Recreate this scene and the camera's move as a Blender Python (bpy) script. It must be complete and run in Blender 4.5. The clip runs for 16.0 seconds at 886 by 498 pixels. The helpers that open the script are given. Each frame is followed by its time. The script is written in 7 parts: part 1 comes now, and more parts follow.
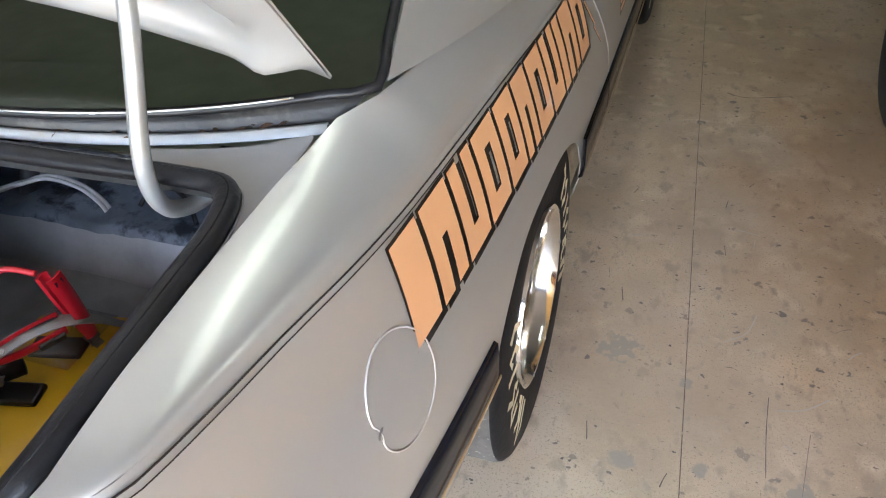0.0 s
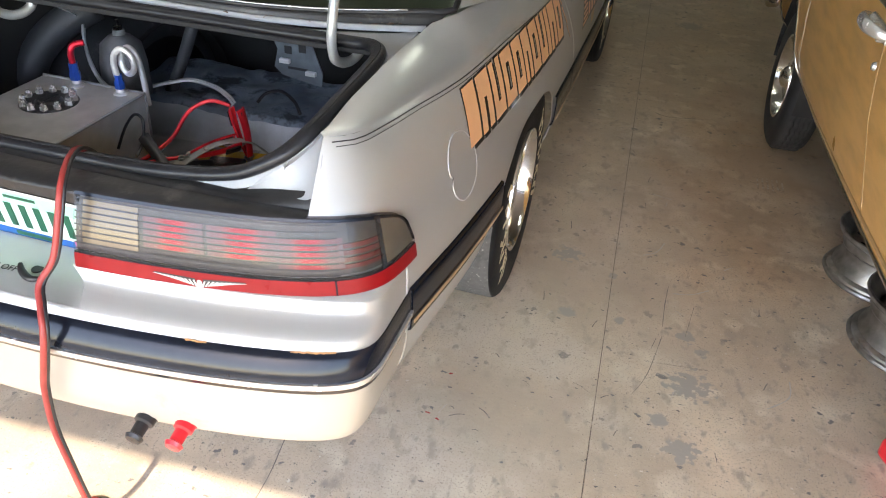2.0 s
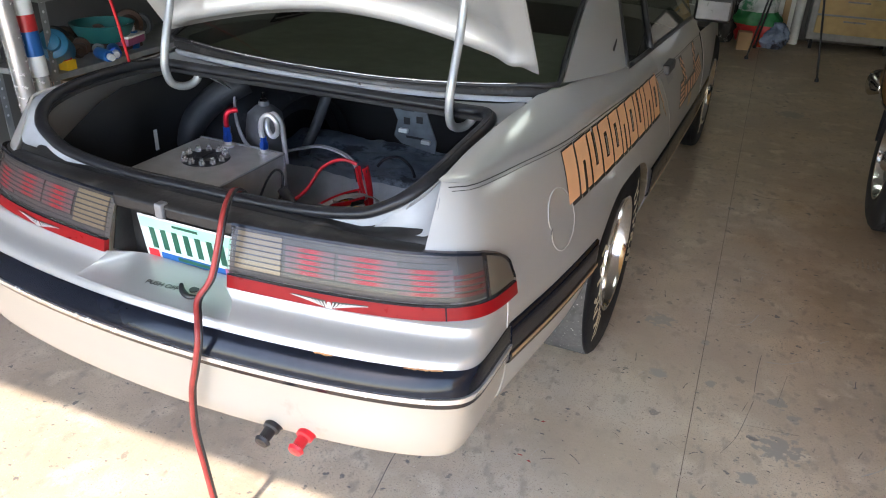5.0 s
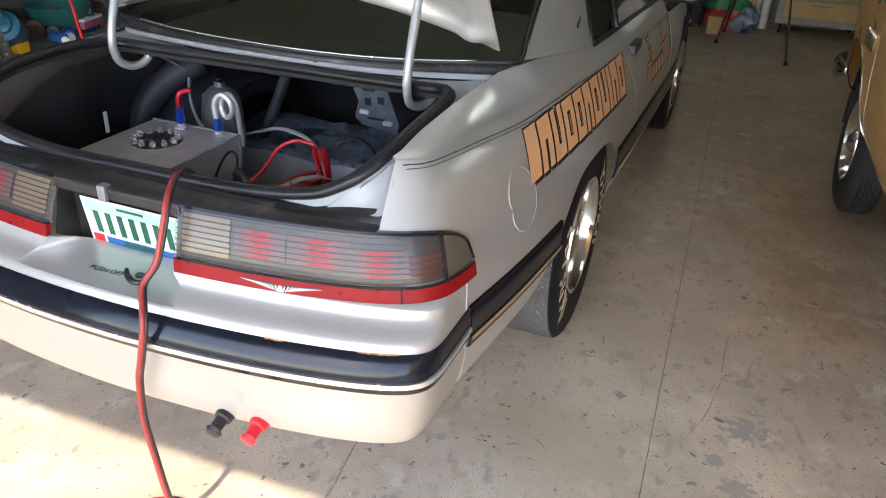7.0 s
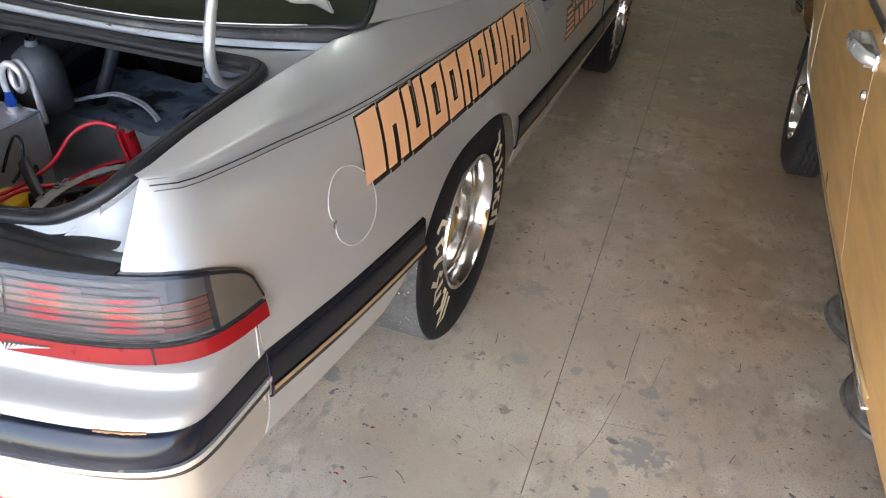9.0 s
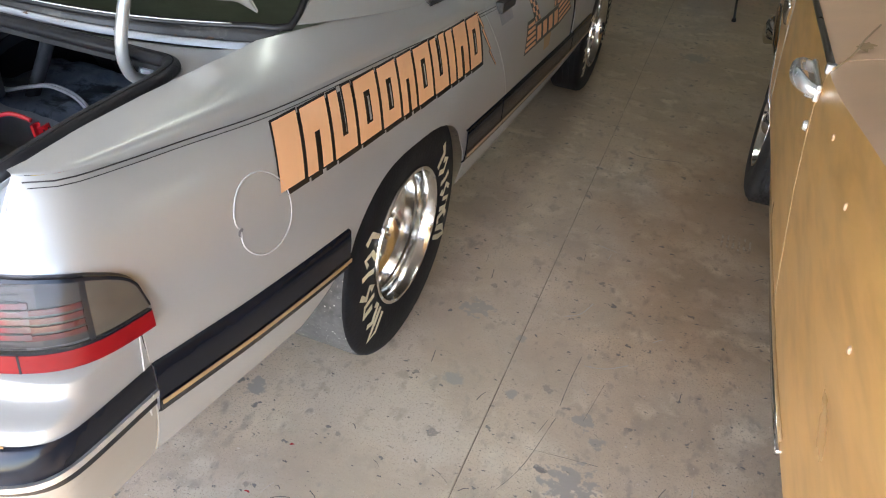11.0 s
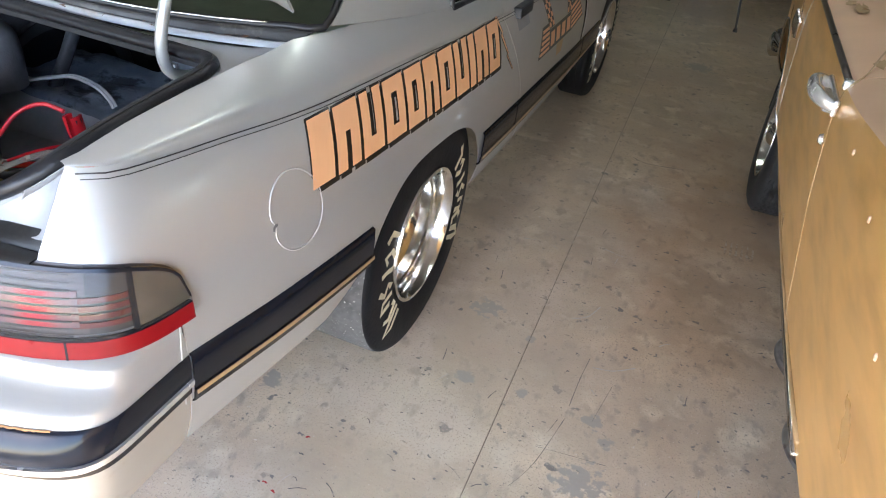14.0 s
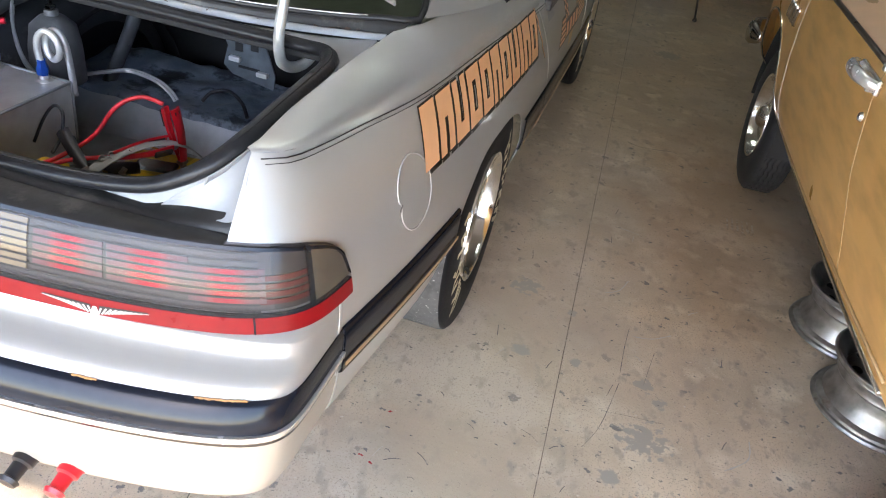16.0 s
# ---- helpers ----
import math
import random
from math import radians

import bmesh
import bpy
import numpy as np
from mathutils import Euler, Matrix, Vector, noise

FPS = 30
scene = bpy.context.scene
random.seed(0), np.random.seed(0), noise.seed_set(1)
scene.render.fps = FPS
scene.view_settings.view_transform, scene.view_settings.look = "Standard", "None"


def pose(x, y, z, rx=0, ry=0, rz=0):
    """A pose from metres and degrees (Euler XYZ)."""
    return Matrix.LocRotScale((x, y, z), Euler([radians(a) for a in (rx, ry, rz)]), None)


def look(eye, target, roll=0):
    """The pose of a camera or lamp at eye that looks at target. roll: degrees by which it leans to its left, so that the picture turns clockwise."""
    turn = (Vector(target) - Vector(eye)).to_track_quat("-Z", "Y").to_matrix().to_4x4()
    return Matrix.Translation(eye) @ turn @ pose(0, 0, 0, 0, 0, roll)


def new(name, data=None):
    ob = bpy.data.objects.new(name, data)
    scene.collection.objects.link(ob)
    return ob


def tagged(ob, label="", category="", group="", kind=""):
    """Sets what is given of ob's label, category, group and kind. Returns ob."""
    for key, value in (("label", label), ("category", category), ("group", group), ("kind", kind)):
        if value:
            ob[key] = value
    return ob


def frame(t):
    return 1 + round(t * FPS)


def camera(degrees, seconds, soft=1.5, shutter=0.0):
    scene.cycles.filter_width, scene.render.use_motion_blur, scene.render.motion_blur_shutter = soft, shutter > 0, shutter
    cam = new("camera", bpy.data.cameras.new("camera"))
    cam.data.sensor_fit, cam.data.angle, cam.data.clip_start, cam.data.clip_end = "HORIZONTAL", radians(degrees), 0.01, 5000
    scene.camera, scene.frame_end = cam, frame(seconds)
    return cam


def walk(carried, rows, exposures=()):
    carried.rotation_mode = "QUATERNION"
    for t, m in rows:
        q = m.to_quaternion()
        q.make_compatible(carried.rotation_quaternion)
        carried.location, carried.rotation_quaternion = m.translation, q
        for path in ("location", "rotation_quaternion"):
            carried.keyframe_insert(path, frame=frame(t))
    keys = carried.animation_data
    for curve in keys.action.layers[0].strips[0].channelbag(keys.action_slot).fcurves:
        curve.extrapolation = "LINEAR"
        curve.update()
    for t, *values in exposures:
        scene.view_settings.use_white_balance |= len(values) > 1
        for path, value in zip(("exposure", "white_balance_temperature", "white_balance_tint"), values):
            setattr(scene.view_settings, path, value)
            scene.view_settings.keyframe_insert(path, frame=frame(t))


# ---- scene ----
cam = camera(60.1, 16.0, 1.1)
PATH = [
    (0, (1.246, 1.469, 1.543), (0.746, 2.952, 0.298), -4.2),
    (0.5, (1.304, 1.262, 1.518), (0.898, 2.789, 0.291), -1.1),
    (1, (1.331, 0.994, 1.545), (0.942, 2.531, 0.325), 0.7),
    (1.5, (1.248, 0.694, 1.559), (0.868, 2.279, 0.4), 1.6),
    (2, (1.294, 0.48, 1.609), (0.926, 2.109, 0.507), 4.0),
    (2.5, (1.386, 0.312, 1.647), (0.901, 1.961, 0.624), 3.8),
    (3, (1.357, 0.261, 1.652), (0.744, 1.911, 0.702), 2.9),
    (3.2, (1.357, 0.257, 1.653), (0.71, 1.905, 0.723), 2.7),
    (5.3, (1.345, 0.257, 1.608), (0.701, 1.916, 0.696), 1.7),
    (5.5, (1.353, 0.261, 1.604), (0.715, 1.917, 0.682), 1.1),
    (6, (1.372, 0.27, 1.585), (0.748, 1.919, 0.64), 0.2),
    (6.5, (1.375, 0.283, 1.58), (0.762, 1.936, 0.636), 1.5),
    (7, (1.374, 0.313, 1.572), (0.79, 1.981, 0.635), 2.4),
    (7.5, (1.329, 0.428, 1.556), (0.883, 2.124, 0.594), 2.1),
    (8, (1.31, 0.563, 1.563), (0.993, 2.253, 0.542), 3.5),
    (8.5, (1.4, 0.701, 1.575), (1.012, 2.327, 0.477), 4.9),
    (9, (1.568, 0.843, 1.586), (1.06, 2.428, 0.476), 3.0),
    (9.5, (1.663, 0.911, 1.572), (1.143, 2.475, 0.44), 0.9),
    (10, (1.688, 0.945, 1.575), (1.172, 2.513, 0.446), 2.7),
    (10.2, (1.687, 0.96, 1.571), (1.187, 2.538, 0.449), 4.3),
    (12.3, (1.693, 0.941, 1.567), (1.219, 2.569, 0.505), 8.0),
    (12.5, (1.686, 0.939, 1.578), (1.216, 2.565, 0.512), 8.7),
    (13, (1.686, 0.935, 1.58), (1.213, 2.562, 0.517), 8.7),
    (13.5, (1.68, 0.931, 1.579), (1.209, 2.557, 0.514), 8.8),
    (14, (1.622, 0.897, 1.581), (1.165, 2.515, 0.498), 8.4),
    (14.5, (1.466, 0.837, 1.578), (1.048, 2.457, 0.483), 7.2),
    (15, (1.282, 0.776, 1.568), (0.903, 2.408, 0.476), 5.7),
    (15.5, (1.25, 0.73, 1.572), (0.921, 2.373, 0.479), 7.3),
    (16, (1.292, 0.668, 1.565), (1.006, 2.329, 0.489), 9.7),
]
walk(cam, [(t, look(eye, target, roll)) for t, eye, target, roll in PATH], exposures=[(t, e, k, 15) for t, e, k in ((0, 3.74, 6700), (1.5, 3.46, 7350), (3, 3.14, 6500), (6.5, 2.99, 6750), (8, 3.22, 6850), (9.0, 3.34, 6650), (10.5, 3.43, 6650), (13.5, 3.60, 6350), (14.5, 3.61, 6450), (16, 3.46, 6700))])

# ---- world and light ----
SUN_ELEVATION, SUN_HEADING = 40.9, 2.0
world = bpy.data.worlds.new("daylight")
scene.world = world
world.use_nodes = True
wn = world.node_tree
sky = wn.nodes.new("ShaderNodeTexSky")
sky.sky_type, sky.sun_disc, sky.dust_density = "NISHITA", False, 0.6
sky.sun_elevation, sky.sun_rotation = radians(SUN_ELEVATION), radians(180 + SUN_HEADING)
wn.links.new(sky.outputs[0], wn.nodes["Background"].inputs[0])
wn.nodes["Background"].inputs[1].default_value = 0.15
sun = new("sun", bpy.data.lights.new("sun", "SUN"))
sun.data.energy, sun.data.angle, sun.data.color = 1.3, radians(0.5), (1.0, 0.93, 0.82)
sun.matrix_world = pose(0, -6, 8, 90 - SUN_ELEVATION, 0, -SUN_HEADING)


# ---- materials ----
def material(name, color, rough=0.5, metal=0.0, coat=0.0, spread=0.12, scale=14.0, bump=0.0, bump_scale=90.0, spec=0.5, aniso=0.0, second=None, second_at=0.55, second_scale=5.0, rough_spread=0.08, coat_rough=0.06):
    """A surface with mottling at two scales, uneven gloss, an optional second colour in patches, and fine relief."""
    m = bpy.data.materials.new(name)
    m.use_nodes = True
    nt = m.node_tree
    b = nt.nodes["Principled BSDF"]
    co = nt.nodes.new("ShaderNodeTexCoord")
    n1 = nt.nodes.new("ShaderNodeTexNoise")
    n1.inputs["Scale"].default_value, n1.inputs["Detail"].default_value = scale, 6
    n2 = nt.nodes.new("ShaderNodeTexNoise")
    n2.inputs["Scale"].default_value, n2.inputs["Detail"].default_value = scale * 0.13, 3
    for n in (n1, n2):
        nt.links.new(co.outputs["Object"], n.inputs["Vector"])
    mix = nt.nodes.new("ShaderNodeMix")
    mix.data_type = "FLOAT"
    mix.inputs[0].default_value = 0.5
    nt.links.new(n1.outputs["Fac"], mix.inputs[2])
    nt.links.new(n2.outputs["Fac"], mix.inputs[3])
    ramp = nt.nodes.new("ShaderNodeValToRGB")
    lo, hi = 1 - spread * 1.6, 1 + spread
    ramp.color_ramp.elements[0].position, ramp.color_ramp.elements[1].position = 0.3, 0.7
    ramp.color_ramp.elements[0].color = (*[min(1, c * lo) for c in color], 1)
    ramp.color_ramp.elements[1].color = (*[min(1, c * hi) for c in color], 1)
    nt.links.new(mix.outputs[0], ramp.inputs[0])
    out = ramp.outputs[0]
    if second:
        n3 = nt.nodes.new("ShaderNodeTexNoise")
        n3.inputs["Scale"].default_value, n3.inputs["Detail"].default_value = second_scale, 8
        n3.inputs["Roughness"].default_value = 0.65
        nt.links.new(co.outputs["Object"], n3.inputs["Vector"])
        r3 = nt.nodes.new("ShaderNodeValToRGB")
        r3.color_ramp.elements[0].position, r3.color_ramp.elements[1].position = second_at, second_at + 0.08
        nt.links.new(n3.outputs["Fac"], r3.inputs[0])
        mc = nt.nodes.new("ShaderNodeMix")
        mc.data_type = "RGBA"
        nt.links.new(r3.outputs[0], mc.inputs[0])
        nt.links.new(out, mc.inputs[6])
        mc.inputs[7].default_value = (*second, 1)
        out = mc.outputs[2]
    nt.links.new(out, b.inputs["Base Color"])
    rr = nt.nodes.new("ShaderNodeMapRange")
    rr.inputs[3].default_value, rr.inputs[4].default_value = max(0.02, rough - rough_spread), min(1, rough + rough_spread)
    nt.links.new(n1.outputs["Fac"], rr.inputs[0])
    nt.links.new(rr.outputs[0], b.inputs["Roughness"])
    b.inputs["Metallic"].default_value, b.inputs["Coat Weight"].default_value = metal, coat
    b.inputs["Coat Roughness"].default_value = coat_rough
    b.inputs["Specular IOR Level"].default_value, b.inputs["Anisotropic"].default_value = spec, aniso
    if bump:
        nb = nt.nodes.new("ShaderNodeTexNoise")
        nb.inputs["Scale"].default_value, nb.inputs["Detail"].default_value = bump_scale, 6
        nt.links.new(co.outputs["Object"], nb.inputs["Vector"])
        bp = nt.nodes.new("ShaderNodeBump")
        bp.inputs["Strength"].default_value, bp.inputs["Distance"].default_value = bump, 0.004
        nt.links.new(nb.outputs["Fac"], bp.inputs["Height"])
        nt.links.new(bp.outputs[0], b.inputs["Normal"])
    return m


def glass(name, tint, rough=0.02, haze=0.0, ior=1.5):
    """A thin pane: tinted see-through with a glossy face; haze: the share that is an even milky grey."""
    m = bpy.data.materials.new(name)
    m.use_nodes = True
    nt = m.node_tree
    nt.nodes.remove(nt.nodes["Principled BSDF"])
    out = nt.nodes["Material Output"]
    tr = nt.nodes.new("ShaderNodeBsdfTransparent")
    tr.inputs[0].default_value = (*[c * 0.9 for c in tint], 1)
    gl = nt.nodes.new("ShaderNodeBsdfGlossy")
    gl.inputs["Roughness"].default_value = rough
    fr = nt.nodes.new("ShaderNodeFresnel")
    fr.inputs[0].default_value = ior
    mx = nt.nodes.new("ShaderNodeMixShader")
    nt.links.new(fr.outputs[0], mx.inputs[0])
    body = tr.outputs[0]
    if haze:
        df = nt.nodes.new("ShaderNodeBsdfDiffuse")
        df.inputs[0].default_value = (0.26, 0.245, 0.235, 1)
        hz = nt.nodes.new("ShaderNodeMixShader")
        hz.inputs[0].default_value = haze
        nt.links.new(body, hz.inputs[1])
        nt.links.new(df.outputs[0], hz.inputs[2])
        body = hz.outputs[0]
    nt.links.new(body, mx.inputs[1])
    nt.links.new(gl.outputs[0], mx.inputs[2])
    nt.links.new(mx.outputs[0], out.inputs[0])
    return m


M = {}
M["silver"] = material("silver_paint", (0.430, 0.425, 0.405), 0.31, 0.35, 0.7, 0.03, 3.0, rough_spread=0.03, coat_rough=0.10)
M["edge"] = material("raw_grey_paint", (0.30, 0.31, 0.32), 0.48, 0.1, 0.0, 0.14, 16.0, second=(0.30, 0.27, 0.23), second_at=0.62, second_scale=9)
M["valance"] = material("creamy_silver_paint", (0.375, 0.352, 0.305), 0.38, 0.25, 0.4, 0.06, 3.0, second=(0.33, 0.30, 0.25), second_at=0.60, second_scale=4, coat_rough=0.15)
M["pan"] = material("cracked_silver_paint", (0.46, 0.455, 0.44), 0.38, 0.2, 0.3, 0.1, 12, second=(0.30, 0.25, 0.19), second_at=0.66, second_scale=14)
M["black_trim"] = material("satin_black_trim", (0.008, 0.010, 0.016), 0.17, 0, 0.04, 0.2, 30, second=(0.012, 0.013, 0.018), second_at=0.68, spec=0.26)
M["black_panel"] = material("dull_black_plastic", (0.020, 0.0195, 0.0195), 0.42, 0, 0, 0.35, 25, 0.25, 60, second=(0.060, 0.055, 0.050), second_at=0.58, second_scale=9, spec=0.4)
M["rubber"] = material("weathered_rubber", (0.013, 0.0135, 0.016), 0.36, 0, 0, 0.35, 30, 0.3, spec=0.35)
M["tyre"] = material("tyre_rubber", (0.009, 0.0095, 0.012), 0.62, 0, 0, 0.3, 25, 0.25, spec=0.22)
M["old_tyre"] = material("greyed_old_tyre", (0.028, 0.028, 0.030), 0.6, 0, 0, 0.35, 30, 0.3, spec=0.4)
M["chrome"] = material("polished_metal", (0.80, 0.79, 0.76), 0.14, 1.0, 0, 0.06, 30, rough_spread=0.06)
M["bright"] = material("bright_strip", (0.72, 0.72, 0.70), 0.25, 0.7, 0, 0.08, 40)
M["aluminium"] = material("bare_aluminium", (0.62, 0.61, 0.60), 0.40, 0.55, 0, 0.15, 22, 0.08)
M["steel"] = material("worn_steel", (0.34, 0.32, 0.30), 0.42, 0.85, 0, 0.35, 26, 0.15, second=(0.17, 0.11, 0.08), second_at=0.60)
M["amber"] = material("amber_lens", (0.36, 0.27, 0.16), 0.35, 0, 0.5, 0.08, 40)
def glow_red():
    """Red reflector strips; soft glow painted as a fade to smoky grey ends."""
    m = material("red_lens", (0.66, 0.014, 0.032), 0.5, 0, 0.0, 0.25, 55)
    nt = m.node_tree
    b = nt.nodes["Principled BSDF"]
    src = b.inputs["Base Color"].links[0].from_socket
    co = nt.nodes.new("ShaderNodeTexCoord")
    sp = nt.nodes.new("ShaderNodeSeparateXYZ")
    nt.links.new(co.outputs["Generated"], sp.inputs[0])
    fade = nt.nodes.new("ShaderNodeValToRGB")
    e = fade.color_ramp.elements
    e[0].position, e[0].color = 0.0, (0.9, 0.9, 0.9, 1)
    e[1].position, e[1].color = 1.0, (0.9, 0.9, 0.9, 1)
    for at, v in ((0.22, 0.72), (0.38, 0.12), (0.5, 0.0), (0.62, 0.12), (0.78, 0.72)):
        q = e.new(at)
        q.color = (v, v, v, 1)
    nt.links.new(sp.outputs[0], fade.inputs[0])
    mc = nt.nodes.new("ShaderNodeMix")
    mc.data_type = "RGBA"
    nt.links.new(fade.outputs[0], mc.inputs[0])
    nt.links.new(src, mc.inputs[6])
    mc.inputs[7].default_value = (0.15, 0.13, 0.13, 1)
    nt.links.new(mc.outputs[2], b.inputs["Base Color"])
    return m
M["red_lens"] = glow_red()
M["shelf_cloth"] = material("grey_green_shelf_cloth", (0.42, 0.45, 0.39), 0.95, 0, 0, 0.15, 20, 0.2)
M["hose_grey"] = material("pale_grey_hose", (0.68, 0.68, 0.68), 0.4, 0, 0.1, 0.1, 60)
M["dark_mirror"] = material("dusty_mirror", (0.06, 0.06, 0.065), 0.3, 0.0, 0.2, 0.2, 20)
M["webbing"] = material("pale_webbing", (0.36, 0.37, 0.36), 0.7, 0, 0, 0.15, 40, 0.4, 300)
M["brass"] = material("tarnished_brass", (0.42, 0.30, 0.10), 0.35, 0.9, 0, 0.2, 40)
M["bag_film"] = glass("clear_film", (0.95, 0.95, 0.95), 0.15, haze=0.15)
M["dark_metal"] = material("mottled_black_metal", (0.035, 0.036, 0.04), 0.6, 0.1, 0, 0.4, 9, 0.4, 25, second=(0.09, 0.09, 0.095), second_at=0.6, second_scale=8)
M["chip"] = material("orange_primer_chip", (0.42, 0.20, 0.06), 0.6, 0, 0, 0.4, 90)
M["bracket"] = material("blue_grey_stamping", (0.13, 0.15, 0.17), 0.45, 0.5, 0, 0.35, 18, 0.2)
M["tower"] = material("dusty_grey_metal", (0.17, 0.17, 0.175), 0.5, 0.2, 0, 0.3, 14, 0.2)
M["tub_blue"] = material("blue_plastic_tub", (0.02, 0.15, 0.26), 0.4, 0, 0, 0.15, 12)
M["printed"] = material("printed_plastic_bag", (0.62, 0.62, 0.60), 0.3, 0, 0.4, 0.15, 9, second=(0.02, 0.20, 0.08), second_at=0.52, second_scale=5)
M["printed_red"] = material("printed_red_bag", (0.50, 0.03, 0.03), 0.3, 0, 0.4, 0.2, 9, second=(0.6, 0.45, 0.05), second_at=0.60, second_scale=9)
M["film_blue"] = material("crumpled_blue_film", (0.20, 0.26, 0.40), 0.25, 0, 0.5, 0.3, 14, second=(0.05, 0.05, 0.07), second_at=0.52, second_scale=8)
M["belt_metal"] = material("dull_belt_metal", (0.12, 0.10, 0.09), 0.3, 0.7, 0, 0.2, 20)
M["joint"] = material("sandy_joint", (0.22, 0.185, 0.145), 0.9, 0, 0, 0.5, 60, second=(0.50, 0.44, 0.36), second_at=0.56, second_scale=28)
M["red_cable"] = material("faded_red_cable", (0.30, 0.035, 0.03), 0.5, 0, 0, 0.25, 30)
M["arm_steel"] = material("pale_grey_arm_paint", (0.37, 0.38, 0.375), 0.32, 0.35, 0.2, 0.10, 18)
M["red_deep"] = material("deep_red_reflector", (0.16, 0.012, 0.012), 0.3, 0, 0.2, 0.1, 40)
M["marker"] = material("dull_tan_lens", (0.27, 0.225, 0.16), 0.35, 0, 0.4, 0.15, 30)
M["red_strip"] = material("red_reflector", (0.22, 0.006, 0.008), 0.30, 0, 0.06, 0.1, 40, spec=0.22)
M["emblem"] = material("dull_silver_emblem", (0.42, 0.41, 0.39), 0.4, 0.2, 0, 0.2, 60)
M["lamp_dark"] = material("smoked_lamp", (0.060, 0.054, 0.052), 0.45, 0, 0.1, 0.2, 30)
M["lamp_grey"] = material("smoked_grey_lamp", (0.12, 0.105, 0.095), 0.45, 0, 0.1, 0.15, 30)
# the grey haze also imitates outside reflection and blur in the milky lens
M["lens"] = glass("smoked_lens", (0.80, 0.79, 0.79), 0.07, haze=0.08, ior=1.26)
M["glass"] = glass("tinted_glass", (0.42, 0.47, 0.41), 0.01)
# near-black for dark parts; also paints the shade in cavities, slots and holes
M["dark_in"] = material("dark_parts_and_shade", (0.012, 0.012, 0.013), 0.8, 0, 0, 0.3, 12)
M["liner"] = material("blue_grey_sprayed_floor", (0.27, 0.33, 0.40), 0.45, 0.1, 0, 0.5, 7, 0.8, 30, second=(0.045, 0.055, 0.07), second_at=0.50, second_scale=7)
M["trunk_metal"] = material("grey_trunk_metal", (0.47, 0.50, 0.525), 0.42, 0.15, 0, 0.3, 9, 0.2)
M["peach"] = material("peach_vinyl", (0.80, 0.43, 0.22), 0.35, 0, 0.3, 0.04, 10)
M["black_vinyl"] = material("black_vinyl", (0.012, 0.010, 0.010), 0.35, 0, 0.3, 0.1, 20)
M["gold_line"] = material("gold_stripe", (0.42, 0.27, 0.13), 0.4, 0, 0.2, 0.1, 20)
M["cream"] = material("cream_lettering", (0.72, 0.66, 0.47), 0.6, 0, 0, 0.2, 40)
M["red_plastic"] = material("red_plastic", (0.62, 0.015, 0.025), 0.35, 0, 0.2, 0.08, 20)
M["black_plastic"] = material("black_plastic", (0.015, 0.015, 0.017), 0.4, 0, 0, 0.2, 30)
M["yellow"] = material("yellow_plastic", (0.75, 0.46, 0.02), 0.4, 0, 0.1, 0.1, 20)
M["white"] = material("white_plastic", (0.75, 0.75, 0.73), 0.45, 0, 0, 0.08, 20)
M["blue"] = material("blue_anodised", (0.02, 0.09, 0.45), 0.3, 0.6, 0, 0.1, 20)
M["red_anod"] = material("red_anodised", (0.50, 0.01, 0.03), 0.3, 0.6, 0, 0.1, 20)
def gold_paint():
    """Aged gold paint over wavy panels, with thin brown wear streaks."""
    m = material("aged_gold_paint", (0.84, 0.49, 0.17), 0.30, 0.30, 0.30, 0.10, 4.0, coat_rough=0.16)
    nt = m.node_tree
    b = nt.nodes["Principled BSDF"]
    src = b.inputs["Base Color"].links[0].from_socket
    co = nt.nodes.new("ShaderNodeTexCoord")
    def waves(scale, stretch, turn, detail):
        mp = nt.nodes.new("ShaderNodeMapping")
        mp.inputs["Scale"].default_value, mp.inputs["Rotation"].default_value = stretch, (radians(turn), 0, 0)
        nt.links.new(co.outputs["Object"], mp.inputs[0])
        n = nt.nodes.new("ShaderNodeTexNoise")
        n.inputs["Scale"].default_value, n.inputs["Detail"].default_value = scale, detail
        nt.links.new(mp.outputs[0], n.inputs["Vector"])
        return n.outputs["Fac"]
    wear = nt.nodes.new("ShaderNodeValToRGB")
    wear.color_ramp.elements[0].position, wear.color_ramp.elements[1].position = 0.42, 1.0
    nt.links.new(waves(5.0, (1, 0.9, 4), 52, 5), wear.inputs[0])
    mc = nt.nodes.new("ShaderNodeMix")
    mc.data_type = "RGBA"
    nt.links.new(wear.outputs[0], mc.inputs[0])
    nt.links.new(src, mc.inputs[6])
    mc.inputs[7].default_value = (0.46, 0.24, 0.075, 1)
    nt.links.new(mc.outputs[2], b.inputs["Base Color"])
    bp = nt.nodes.new("ShaderNodeBump")
    bp.inputs["Strength"].default_value, bp.inputs["Distance"].default_value = 0.16, 0.03
    nt.links.new(waves(3.2, (1, 1.0, 2.6), 60, 1), bp.inputs["Height"])
    nt.links.new(bp.outputs[0], b.inputs["Normal"])
    nt.links.new(bp.outputs[0], b.inputs["Coat Normal"])
    return m
M["gold"] = gold_paint()
M["tan"] = material("tan_primer", (0.68, 0.44, 0.28), 0.5, 0, 0.1, 0.1, 6, second=(0.64, 0.45, 0.31), second_at=0.66)
M["wall"] = material("painted_wall", (0.12, 0.114, 0.105), 0.8, 0, 0, 0.08, 6, 0.15)
M["ceiling"] = material("pale_ceiling", (0.30, 0.288, 0.270), 0.85, 0, 0, 0.05, 5, 0.1)
M["ground"] = material("driveway_concrete", (0.23, 0.219, 0.203), 0.85, 0, 0, 0.12, 3, 0.3)
